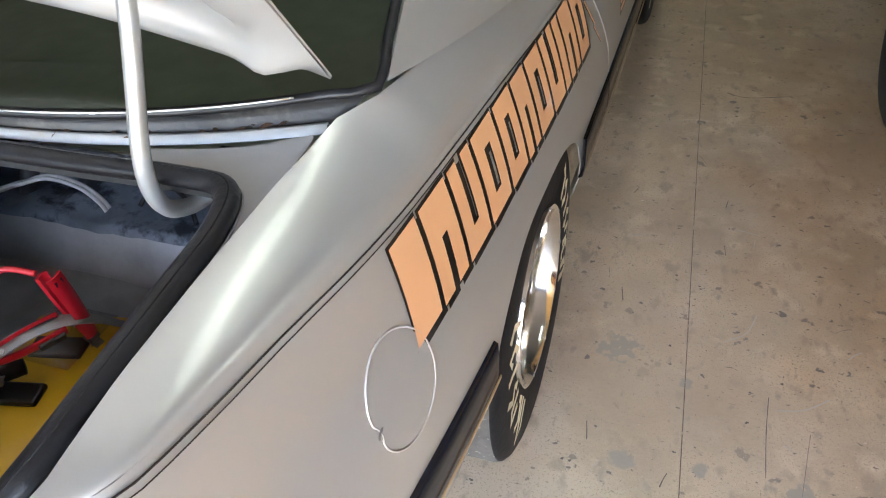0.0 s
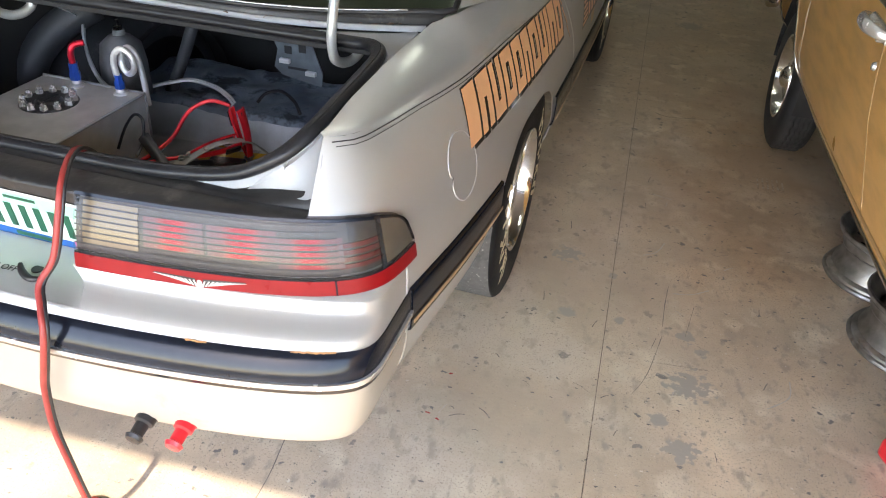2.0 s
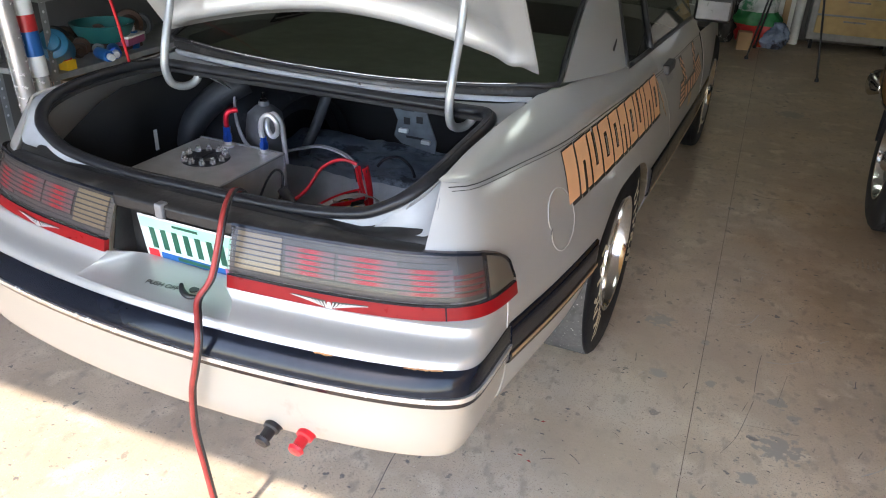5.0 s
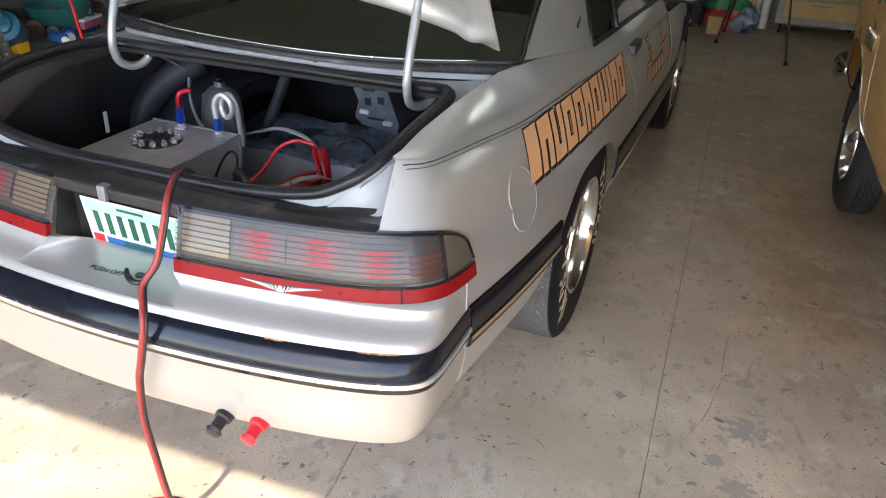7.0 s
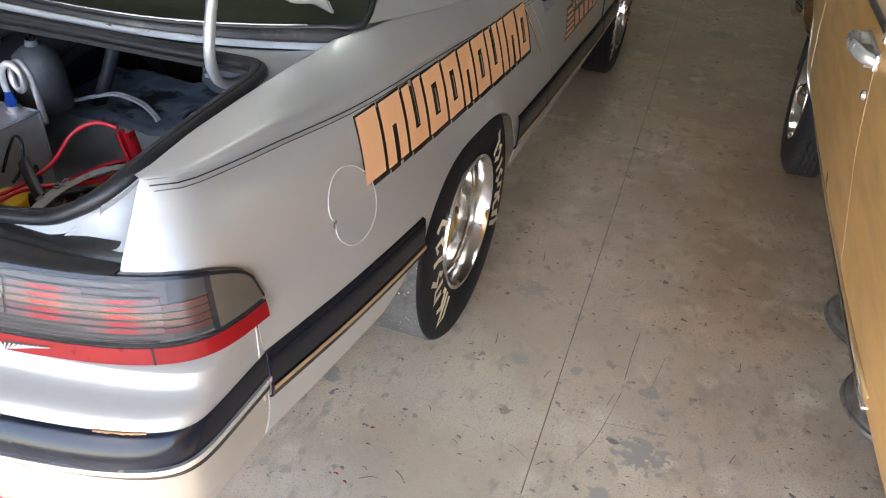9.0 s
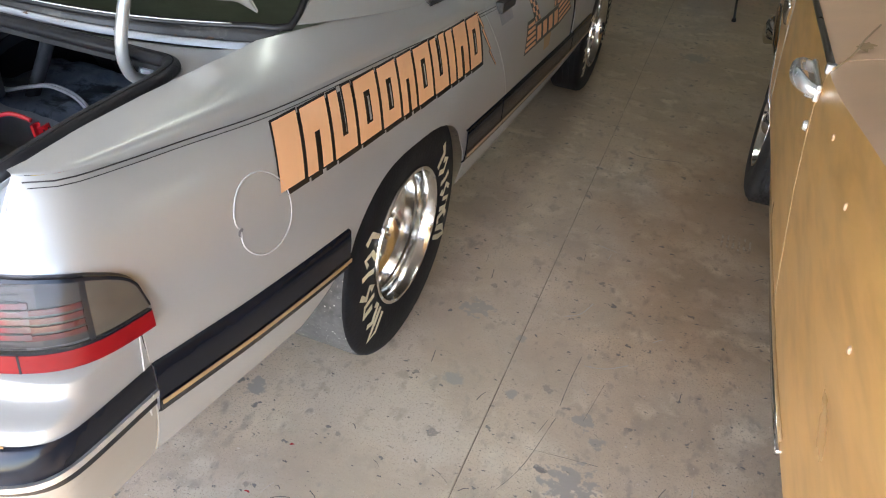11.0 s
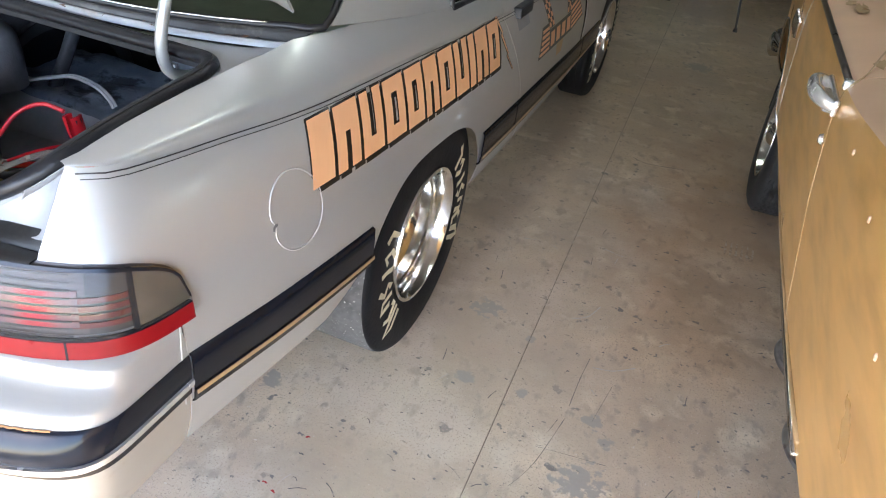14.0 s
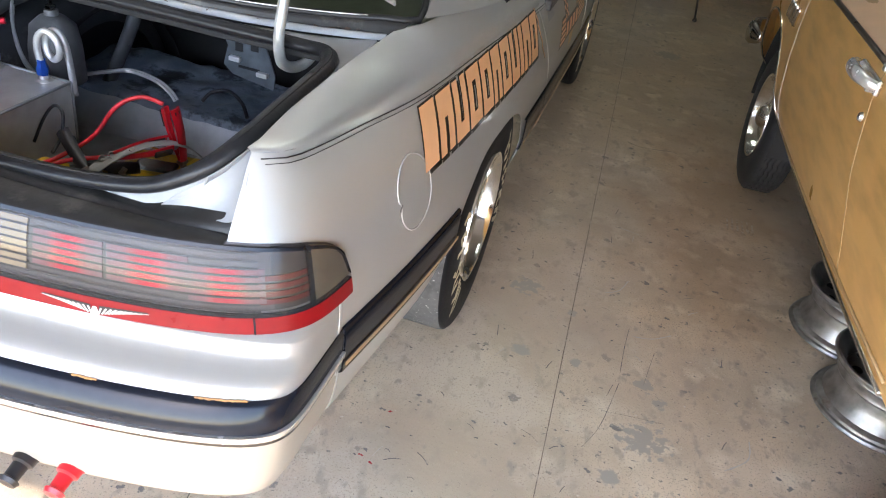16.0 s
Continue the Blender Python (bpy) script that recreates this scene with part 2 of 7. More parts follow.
M["shelf"] = material("grey_steel_shelf", (0.30, 0.30, 0.285), 0.5, 0.3, 0, 0.2, 20)
M["wood"] = material("worn_yellow_wood", (0.52, 0.36, 0.15), 0.55, 0, 0, 0.15, 12, second=(0.25, 0.16, 0.07), second_at=0.64)
M["teal"] = material("teal_plastic", (0.02, 0.13, 0.12), 0.4, 0, 0, 0.1, 12)
M["blue_can"] = material("blue_can", (0.02, 0.13, 0.40), 0.35, 0.2, 0, 0.1, 12)
M["brown"] = material("rusty_metal", (0.13, 0.075, 0.05), 0.6, 0.3, 0, 0.3, 15)
M["pink"] = material("pink_box", (0.45, 0.12, 0.25), 0.5, 0, 0, 0.1, 12)
M["card"] = material("cardboard", (0.42, 0.28, 0.15), 0.7, 0, 0, 0.12, 10)
M["green_bag"] = material("green_bag", (0.02, 0.22, 0.07), 0.4, 0, 0, 0.15, 10)
M["arm"] = material("pale_paint_and_glint", (0.55, 0.55, 0.54), 0.35, 0.2, 0.3, 0.05, 12)
M["red_bag"] = material("red_bag", (0.50, 0.03, 0.03), 0.4, 0, 0, 0.15, 10)


def floor_material():
    """Old workshop concrete: brown-grey, mottled, with dark spots and scuffs."""
    m = material("workshop_concrete", (0.54, 0.432, 0.315), 0.42, 0, 0, 0.27, 3.2, 0.25, 60, second=(0.56, 0.47, 0.372), second_at=0.52, second_scale=1.3, rough_spread=0.14)
    nt = m.node_tree
    b = nt.nodes["Principled BSDF"]
    src = b.inputs["Base Color"].links[0].from_socket
    co = [n for n in nt.nodes if n.type == "TEX_COORD"][0]
    def spots(scale, at, colour, src, detail=3, stretch=(1, 1, 1), width=0.03):
        mp = nt.nodes.new("ShaderNodeMapping")
        mp.inputs["Scale"].default_value = stretch
        nt.links.new(co.outputs["Object"], mp.inputs[0])
        n = nt.nodes.new("ShaderNodeTexNoise")
        n.inputs["Scale"].default_value, n.inputs["Detail"].default_value = scale, detail
        nt.links.new(mp.outputs[0], n.inputs["Vector"])
        r = nt.nodes.new("ShaderNodeValToRGB")
        r.color_ramp.elements[0].position, r.color_ramp.elements[1].position = at, at + width
        nt.links.new(n.outputs["Fac"], r.inputs[0])
        mc = nt.nodes.new("ShaderNodeMix")
        mc.data_type = "RGBA"
        nt.links.new(r.outputs[0], mc.inputs[0])
        nt.links.new(src, mc.inputs[6])
        mc.inputs[7].default_value = (*colour, 1)
        return mc.outputs[2]
    src = spots(3.5, 0.48, (0.36, 0.285, 0.205), src, 10, width=0.22)
    src = spots(7, 0.54, (0.60, 0.51, 0.39), src, 10, width=0.14)
    src = spots(19, 0.57, (0.34, 0.275, 0.21), src, 8, (1, 0.6, 1), 0.12)
    src = spots(16, 0.665, (0.17, 0.155, 0.14), src, 5, width=0.02)
    src = spots(38, 0.68, (0.15, 0.14, 0.13), src, 3, (1, 1.8, 1))
    src = spots(75, 0.70, (0.16, 0.15, 0.14), src, 2, (1.6, 1, 1))
    src = spots(60, 0.72, (0.60, 0.53, 0.44), src, 2)
    src = spots(150, 0.57, (0.37, 0.295, 0.225), src, 4, width=0.10)
    src = spots(230, 0.64, (0.24, 0.20, 0.16), src, 2, width=0.05)
    src = spots(310, 0.66, (0.62, 0.54, 0.44), src, 2, width=0.05)
    src = spots(1.1, 0.46, (0.36, 0.285, 0.215), src, 8, width=0.26)
    src = spots(0.55, 0.50, (0.37, 0.285, 0.21), src, 9, (1.6, 0.7, 1), width=0.30)
    src = spots(26, 0.62, (0.30, 0.25, 0.20), src, 7, (1, 0.55, 1), 0.10)
    src = spots(24, 0.685, (0.16, 0.145, 0.13), src, 12, (1, 1.3, 1), 0.015)
    src = spots(95, 0.69, (0.17, 0.135, 0.12), src, 6, (1, 1.2, 1), 0.02)

    def spill(x, y, r, colour, src, scale=38, lace=1.0):
        """One oil spill with a ragged, worn outline."""
        ds = nt.nodes.new("ShaderNodeVectorMath")
        ds.operation = "DISTANCE"
        nt.links.new(co.outputs["Object"], ds.inputs[0])
        ds.inputs[1].default_value = (x, y, 0)
        n = nt.nodes.new("ShaderNodeTexNoise")
        n.inputs["Scale"].default_value, n.inputs["Detail"].default_value = scale, 5
        nt.links.new(co.outputs["Object"], n.inputs["Vector"])
        dv = nt.nodes.new("ShaderNodeMath")
        dv.operation = "DIVIDE"
        nt.links.new(ds.outputs["Value"], dv.inputs[0])
        dv.inputs[1].default_value = r
        mm = nt.nodes.new("ShaderNodeMath")
        mm.operation = "MULTIPLY_ADD"
        nt.links.new(n.outputs["Fac"], mm.inputs[0])
        mm.inputs[1].default_value = 3.2 * lace
        nt.links.new(dv.outputs[0], mm.inputs[2])
        rp = nt.nodes.new("ShaderNodeValToRGB")
        rp.color_ramp.elements[0].position, rp.color_ramp.elements[1].position = 0.0, 1.0
        mr = nt.nodes.new("ShaderNodeMapRange")
        mr.inputs[1].default_value, mr.inputs[2].default_value = 1.6 * lace + 0.72, 1.6 * lace + 0.52
        nt.links.new(mm.outputs[0], mr.inputs[0])
        mc = nt.nodes.new("ShaderNodeMix")
        mc.data_type = "RGBA"
        nt.links.new(mr.outputs[0], mc.inputs[0])
        nt.links.new(src, mc.inputs[6])
        mc.inputs[7].default_value = (*colour, 1)
        return mc.outputs[2]
    for x, y, r, lace in ((1.67, 2.38, 0.105, 1.0), (1.261, 2.627, 0.055, 0.35), (1.442, 2.64, 0.035, 0.4), (1.579, 2.2, 0.055, 0.5), (0.76, 2.35, 0.055, 0.7), (1.66, 2.62, 0.05, 0.9), (1.22, 2.99, 0.08, 1.0), (1.71, 2.55, 0.04, 0.7), (1.65, 2.10, 0.08, 1.0), (1.70, 6.3, 0.16, 0.8), (1.40, 2.90, 0.03, 0.5)):
        src = spill(x, y, r * 0.85, (0.31, 0.275, 0.235), src, lace=lace)
    def patch(x, y, rx, ry, colour, amount, src, ragged=1.1):
        """A broad, soft-edged area where the floor colour is multiplied by a tint."""
        mp = nt.nodes.new("ShaderNodeMapping")
        mp.inputs["Location"].default_value, mp.inputs["Scale"].default_value = (-x / rx, -y / ry, 0), (1 / rx, 1 / ry, 0)
        nt.links.new(co.outputs["Object"], mp.inputs[0])
        ln = nt.nodes.new("ShaderNodeVectorMath")
        ln.operation = "LENGTH"
        nt.links.new(mp.outputs[0], ln.inputs[0])
        n = nt.nodes.new("ShaderNodeTexNoise")
        n.inputs["Scale"].default_value, n.inputs["Detail"].default_value = 3.4, 9
        nt.links.new(co.outputs["Object"], n.inputs["Vector"])
        mm = nt.nodes.new("ShaderNodeMath")
        mm.operation = "MULTIPLY_ADD"
        nt.links.new(n.outputs["Fac"], mm.inputs[0])
        mm.inputs[1].default_value = ragged
        nt.links.new(ln.outputs["Value"], mm.inputs[2])
        mr = nt.nodes.new("ShaderNodeMapRange")
        mr.interpolation_type = "SMOOTHSTEP"
        mr.inputs[1].default_value, mr.inputs[2].default_value = 0.5 * ragged + 1.15, 0.5 * ragged + 0.25
        mr.inputs[4].default_value = amount
        nt.links.new(mm.outputs[0], mr.inputs[0])
        mc = nt.nodes.new("ShaderNodeMix")
        mc.data_type, mc.blend_type = "RGBA", "MULTIPLY"
        nt.links.new(mr.outputs[0], mc.inputs[0])
        nt.links.new(src, mc.inputs[6])
        mc.inputs[7].default_value = (*colour, 1)
        return mc.outputs[2]
    src = patch(1.95, 3.8, 0.48, 1.4, (0.78, 0.65, 0.54), 0.85, src)
    src = patch(1.75, 5.6, 1.1, 1.9, (0.84, 0.78, 0.69), 0.85, src)
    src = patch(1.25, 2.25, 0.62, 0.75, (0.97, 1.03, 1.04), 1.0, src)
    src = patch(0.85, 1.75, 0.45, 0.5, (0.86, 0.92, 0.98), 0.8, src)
    pale = nt.nodes.new("ShaderNodeVectorMath")
    pale.operation = "SCALE"
    pale.inputs["Scale"].default_value = 1.20
    nt.links.new(src, pale.inputs[0])
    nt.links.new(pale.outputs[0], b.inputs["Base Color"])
    return m


M["floor"] = floor_material()


# ---- builders ----
def part(name, bm, mat, parent=None, label=""):
    me = bpy.data.meshes.new(name)
    bm.to_mesh(me)
    bm.free()
    me.materials.append(M[mat] if isinstance(mat, str) else mat)
    ob = new(name, me)
    ob.parent = parent
    if label:
        ob["label"] = label
    return ob


def raw(name, verts, faces, mat, parent=None, label="", smooth=True):
    me = bpy.data.meshes.new(name)
    me.from_pydata([tuple(v) for v in verts], [], faces)
    me.materials.append(M[mat] if isinstance(mat, str) else mat)
    if smooth:
        me.shade_smooth()
    me.update()
    ob = new(name, me)
    ob.parent = parent
    if label:
        ob["label"] = label
    return ob


def sheet(name, rows, mat, parent=None, label="", thick=0.0, flip=False, loop=False, away=None):
    """A smooth sheet through rows of points; with a thickness it gets a back face and a crisp rim. away: a point that the front looks away from."""
    n, w = len(rows), len(rows[0])
    G = [[Vector(p) for p in r] for r in rows]
    verts = [p for r in G for p in r]
    faces = []
    for i in range(n - 1):
        for j in range(w if loop else w - 1):
            k = (j + 1) % w
            q = (i * w + j, i * w + k, (i + 1) * w + k, (i + 1) * w + j)
            faces.append(q[::-1] if flip else q)
    sign = -1 if flip else 1
    if away is not None:
        turn = 0
        for q in faces[:: max(1, len(faces) // 60)]:
            a, b, c, d = (verts[k] for k in q)
            turn += (c - a).cross(d - b).dot((a + c) / 2 - Vector(away))
        if turn < 0:
            faces = [q[::-1] for q in faces]
            sign = -sign
    if thick:
        back = []
        for i in range(n):
            for j in range(w):
                du = G[i][(j + 1) % w if loop else min(j + 1, w - 1)] - G[i][(j - 1) % w if loop else max(j - 1, 0)]
                dv = G[min(i + 1, n - 1)][j] - G[max(i - 1, 0)][j]
                nn = du.cross(dv)
                nn = nn.normalized() if nn.length > 1e-12 else Vector((0, 0, 0))
                back.append(G[i][j] - nn * (sign * thick))
        m = len(verts)
        front = list(faces)
        verts = verts + back
        faces = front + [tuple(k + m for k in q[::-1]) for q in front]
        edge = [i * w for i in range(n)], [i * w + w - 1 for i in range(n)]
        lines = [list(range(w)), [(n - 1) * w + j for j in range(w)]] + ([] if loop else list(edge))
        for line in lines:
            c = len(verts)
            verts = verts + [verts[k] for k in line] + [verts[k + m] for k in line]
            L = len(line)
            faces += [(c + k, c + k + 1, c + L + k + 1, c + L + k) for k in range(L - 1)]
    return raw(name, verts, faces, mat, parent, label)


def mirror(rows):
    return [[(-p[0], p[1], p[2]) for p in r] for r in rows]


def both(name, rows, mat, parent, label="", thick=0.0, away=(0, 0.2, 0.6)):
    a = sheet(name, rows, mat, parent, label, thick, away=away)
    b = sheet(name, mirror(rows), mat, parent, label, thick, away=away)
    return a, b


def smooth_path(pts, steps=8, closed=False):
    """A rounded line through the points."""
    P = [Vector(p) for p in pts]
    n = len(P)
    out = []
    for i in range(n if closed else n - 1):
        g = lambda k: P[k % n] if closed else P[min(max(k, 0), n - 1)]
        a, b, c, d = g(i - 1), g(i), g(i + 1), g(i + 2)
        for s in range(steps):
            t = s / steps
            out.append(0.5 * ((2 * b) + (c - a) * t + (2 * a - 5 * b + 4 * c - d) * t * t + (3 * b - a - 3 * c + d) * t ** 3))
    if not closed:
        out.append(P[-1])
    return out


def tube(name, pts, r, mat, parent=None, label="", sides=10, steps=8, closed=False, smooth=True, squash=None):
    """A tube along a line; r may be one radius or a function of 0..1; squash flattens it: (width, height) factors."""
    P = smooth_path(pts, steps, closed) if smooth else [Vector(p) for p in pts]
    n = len(P)
    rows = []
    up = None
    for i, p in enumerate(P):
        a = P[(i - 1) % n] if closed else P[max(i - 1, 0)]
        b = P[(i + 1) % n] if closed else P[min(i + 1, n - 1)]
        d = (b - a).normalized()
        if up is None:
            up = Vector((0, 0, 1)) if abs(d.z) < 0.9 else Vector((0, 1, 0))
        side = d.cross(up).normalized()
        up2 = side.cross(d).normalized()
        if squash is None:
            up = up2
        rr = r(i / (n - 1)) if callable(r) else r
        w, h = squash or (1, 1)
        rows.append([p + side * (rr * w * math.cos(2 * math.pi * k / sides)) + up2 * (rr * h * math.sin(2 * math.pi * k / sides)) for k in range(sides)])
    verts = [v for row in rows for v in row]
    faces = []
    for i in range(n if closed else n - 1):
        for k in range(sides):
            a, b = i * sides, ((i + 1) % n) * sides
            faces.append((a + k, a + (k + 1) % sides, b + (k + 1) % sides, b + k))
    if not closed:
        faces += [tuple(range(sides))[::-1], tuple(range((n - 1) * sides, n * sides))]
    return raw(name, verts, faces, mat, parent, label)


def box(name, lo, hi, mat, parent=None, label="", bevel=0.004, turn=None):
    bm = bmesh.new()
    bmesh.ops.create_cube(bm, size=1)
    size = [hi[i] - lo[i] for i in range(3)]
    mid = [(hi[i] + lo[i]) / 2 for i in range(3)]
    for v in bm.verts:
        v.co = Vector((v.co.x * size[0], v.co.y * size[1], v.co.z * size[2]))
    if bevel:
        bmesh.ops.bevel(bm, geom=list(bm.edges), offset=min(bevel, min(size) * 0.45), segments=2, affect="EDGES", profile=0.5)
    m = Matrix.Translation(mid) @ (turn if turn is not None else Matrix())
    bmesh.ops.transform(bm, matrix=m, verts=bm.verts)
    return part(name, bm, mat, parent, label)


def lathe(name, profile, mat, parent=None, label="", sides=48, axis="x", at=(0, 0, 0), turn=None, closed=False):
    """A turned piece: profile rows are (radius, along)."""
    rows = []
    for r, a in profile:
        ring = []
        for k in range(sides):
            t = 2 * math.pi * k / sides
            c, s = r * math.cos(t), r * math.sin(t)
            v = Vector({"x": (a, c, s), "y": (c, a, s), "z": (c, s, a)}[axis])
            if turn is not None:
                v = turn @ v
            ring.append(v + Vector(at))
        rows.append(ring)
    if closed:
        rows.append(rows[0])
    ob = sheet(name, rows, mat, parent, label, loop=True)
    ob.data.set_sharp_from_angle(angle=radians(40))
    return ob


def thing(name, at=(0, 0, 0), rz=0, label="", category="", group="", kind=""):
    ob = new(name)
    ob.matrix_basis = pose(*at, 0, 0, rz)
    return tagged(ob, label, category, group, kind)


def table(x, rows):
    """Smooth reading of a table of (x, value)."""
    if x <= rows[0][0]:
        return rows[0][1]
    for (a, va), (b, vb) in zip(rows, rows[1:]):
        if x <= b:
            t = (x - a) / (b - a)
            return va + (vb - va) * t
    return rows[-1][1]


def spread(a, b, n):
    return [a + (b - a) * i / (n - 1) for i in range(n)]


# ---- setting ----
X0, X1, Y0, Y1, H = -2.6, 5.2, -1.0, 9.3, 3.0
def slab(name, lo, hi, mat, label, bevel=0.0):
    return tagged(box(name, lo, hi, mat, None, label, bevel), kind="structure")

slab("ground", (-400, -400, -0.32), (400, 400, -0.12), "ground", "pale sunlit concrete driveway outside the garage")
JX = 1.397
slab("floor", (X0, Y0, -0.12), (X1, Y1, -0.003), "joint", "sandy bed beneath the worn concrete floor slabs")
slab("wall_west", (X0 - 0.2, Y0, -0.1), (X0, Y1, H), "wall", "grey painted garage wall behind the shelving")
slab("wall_east", (X1, Y0, -0.1), (X1 + 0.2, Y1, H), "wall", "grey painted garage wall")
slab("wall_north", (X0 - 0.2, Y1, -0.1), (X1 + 0.2, Y1 + 0.2, H), "wall", "grey painted back wall of the garage")
slab("ceiling", (X0 - 0.2, Y0 - 0.2, H), (X1 + 0.2, Y1 + 0.2, H + 0.2), "ceiling", "pale garage ceiling")
DOOR_L, DOOR_R, DOOR_H = -2.3, 5.0, 2.45
slab("wall_south_header", (X0 - 0.2, Y0 - 0.2, DOOR_H), (X1 + 0.2, Y0, H), "wall", "wall above the open garage doorway")
slab("wall_south_west", (X0 - 0.2, Y0 - 0.2, -0.1), (DOOR_L, Y0, DOOR_H), "wall", "wall beside the open garage doorway")
slab("wall_south_east", (DOOR_R, Y0 - 0.2, -0.1), (X1 + 0.2, Y0, DOOR_H), "wall", "wall beside the open garage doorway")

GAP = 0.0012
floor_ob = bpy.data.objects["floor"]
for xa, xb in ((X0, JX - GAP), (JX + GAP, X1)):
    for ya, yb in ((Y0, 4.3 - GAP), (4.3 + GAP, 8.0 - GAP), (8.0 + GAP, Y1)):
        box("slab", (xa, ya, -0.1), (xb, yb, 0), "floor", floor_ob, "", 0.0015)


STAINS = [0]


def stain(name, x, y, r, mat, seed, holes=0.0, label=""):
    """A flat spill of uneven outline, a hair above the slab."""
    rnd = random.Random(seed)
    ph = [rnd.uniform(0, 6.28) for _ in range(5)]
    STAINS[0] += 1
    z = 0.0004 + 0.000012 * STAINS[0]
    pts = []
    for k in range(16):
        t = 2 * math.pi * k / 16
        q = r * (1 + 0.30 * math.sin(2 * t + ph[0]) + 0.2 * math.sin(3 * t + ph[1]) + 0.15 * math.sin(5 * t + ph[2]))
        pts.append((x + q * math.cos(t), y + q * 0.6 * math.sin(t), z))
    return raw(name, pts + [(x, y, z)], [(k, (k + 1) % 16, 16) for k in range(16)], mat, floor_ob, label)


# ---- silver coupe ----
coupe = thing("coupe", (0.176, 2.74, 0), -2.2, "silver two-door coupe with open trunk and peach side decals", "car")
RW, RX = 0.375, 0.036
FW, FX = 0.345, 2.587
SIDE = [(-1.25, 0.752), (-1.1, 0.777), (-0.95, 0.797), (-0.85, 0.808), (-0.68, 0.827), (-0.5, 0.845), (-0.3, 0.857), (0.0, 0.868), (0.3, 0.878), (0.7, 0.885), (1.6, 0.885), (2.2, 0.875), (2.8, 0.84), (3.2, 0.77)]
SHOULDER = [(-1.2, 0.980), (-1.0, 0.972), (-0.75, 0.954), (-0.5, 0.934), (0.0, 0.918), (0.72, 0.885), (1.6, 0.86), (2.6, 0.80), (3.2, 0.74)]


def rounded(x, rows):
    """A table read with smoothed corners."""
    return sum(table(x + d, rows) for d in (-0.09, -0.045, 0, 0.045, 0.09)) / 5


def side_x(y, z):
    """Half the car's width at a place along it and a height."""
    up, low = max(0, z - 0.6), max(0, 0.5 - z)
    flare = 0.011 * math.exp(-((y - 0.03) / 0.38) ** 2 - ((z - 0.62) / 0.12) ** 2)
    return rounded(y, SIDE) - 0.85 * up * up - 1.6 * low * low + flare


def shoulder_z(y):
    return rounded(y, SHOULDER)


def band_top(y):
    return 0.588 - 0.026 * y + 0.010 * min(1.0, max(0.0, (-0.70 - y) / 0.24))


def sill(y):
    return table(y, [(-0.95, 0.400), (-0.60, 0.402), (-0.50, 0.404), (-0.44, 0.437), (-0.36, 0.49), (-0.34, 0.49), (0.40, 0.34), (0.45, 0.33), (2.0, 0.29), (3.3, 0.27)])


def arch(y, cx, cz, r, floor_z):
    d = r * r - (y - cx) ** 2
    return max(floor_z, cz + math.sqrt(d)) if d > 0 else floor_z


def bottom(y):
    u = abs(y - 0.03) / 0.372
    rear = 0.345 + 0.335 * (1 - u ** 3) ** 0.42 if u < 1 else 0.0
    return max(rear, sill(y), arch(y, FX, 0.34, 0.365, sill(y)))


def columns(a, b, n, marks=()):
    ys = set(spread(a, b, n))
    for m in marks:
        ys |= {m - 1e-4, m + 1e-4}
    return sorted(y for y in ys if a <= y <= b)


ARCH_MARKS = [0.03 + s * k for s in (-1, 1) for k in (0.3715, 0.365, 0.35, 0.33, 0.30)]
FRONT_MARKS = [FX + s * 0.365 * k for s in (-1, 1) for k in (0.999, 0.97, 0.92, 0.85)]


def door_cut(z):
    return 0.60 + 0.20 * (0.97 - z) / 0.42


def side_rows(ya, yb, n, marks=(), cut_a=None, cut_b=None, rows=18):
    out = [[] for _ in range(rows)]
    for y in columns(ya, yb, n, marks):
        z0, z1 = bottom(y), shoulder_z(y)
        for i in range(rows):
            z = z0 + (z1 - z0) * i / (rows - 1)
            yy = y
            if cut_b is not None and y > yb - 0.3:
                yy = y + (cut_b(z) - yb) * (1 - (yb - y) / 0.3)
            if cut_a is not None and y < ya + 0.3:
                yy = y + (cut_a(z) - ya) * (1 - (y - ya) / 0.3)
            out[i].append((side_x(yy, z), yy, z))
    return out


# rear outline: a rounded-square plan, drawn in upwards
REAR_Y, POW, BOW = -0.80, 8.0, 0.155
TAIL = [(0.66, -1.222), (0.70, -1.217), (0.78, -1.198), (0.845, -1.172), (0.91, -1.124), (0.972, -1.061)]


def tail_point(a, z, out=0.0):
    """A point on the rear corner: a runs from 0 (middle of the rear) to 90 (side); negative on the left."""
    s = 1 if a >= 0 else -1
    a = abs(a)
    across, along = math.sin(radians(a)) ** (2 / POW), max(0.0, math.cos(radians(a))) ** (2 / POW)
    w = side_x(REAR_Y, z)
    start = REAR_Y - BOW * w * w
    y = start - (start - rounded(z, TAIL) + out) * along + BOW * (w * across) ** 2
    return (s * (side_x(y, z) + out) * across, y, z)


def angle_along(y, z):
    """The rear angle at which the outline stands at y."""
    lo, hi = 0.0, 90.0
    for _ in range(50):
        mid = (lo + hi) / 2
        lo, hi = (mid, hi) if tail_point(mid, z)[1] < y else (lo, mid)
    return lo


def angle_at(x, z):
    """The rear angle at which the outline stands x from the middle."""
    lo, hi = 0.0, 89.0
    for _ in range(40):
        mid = (lo + hi) / 2
        lo, hi = (mid, hi) if tail_point(mid, z)[0] < x else (lo, mid)
    return lo


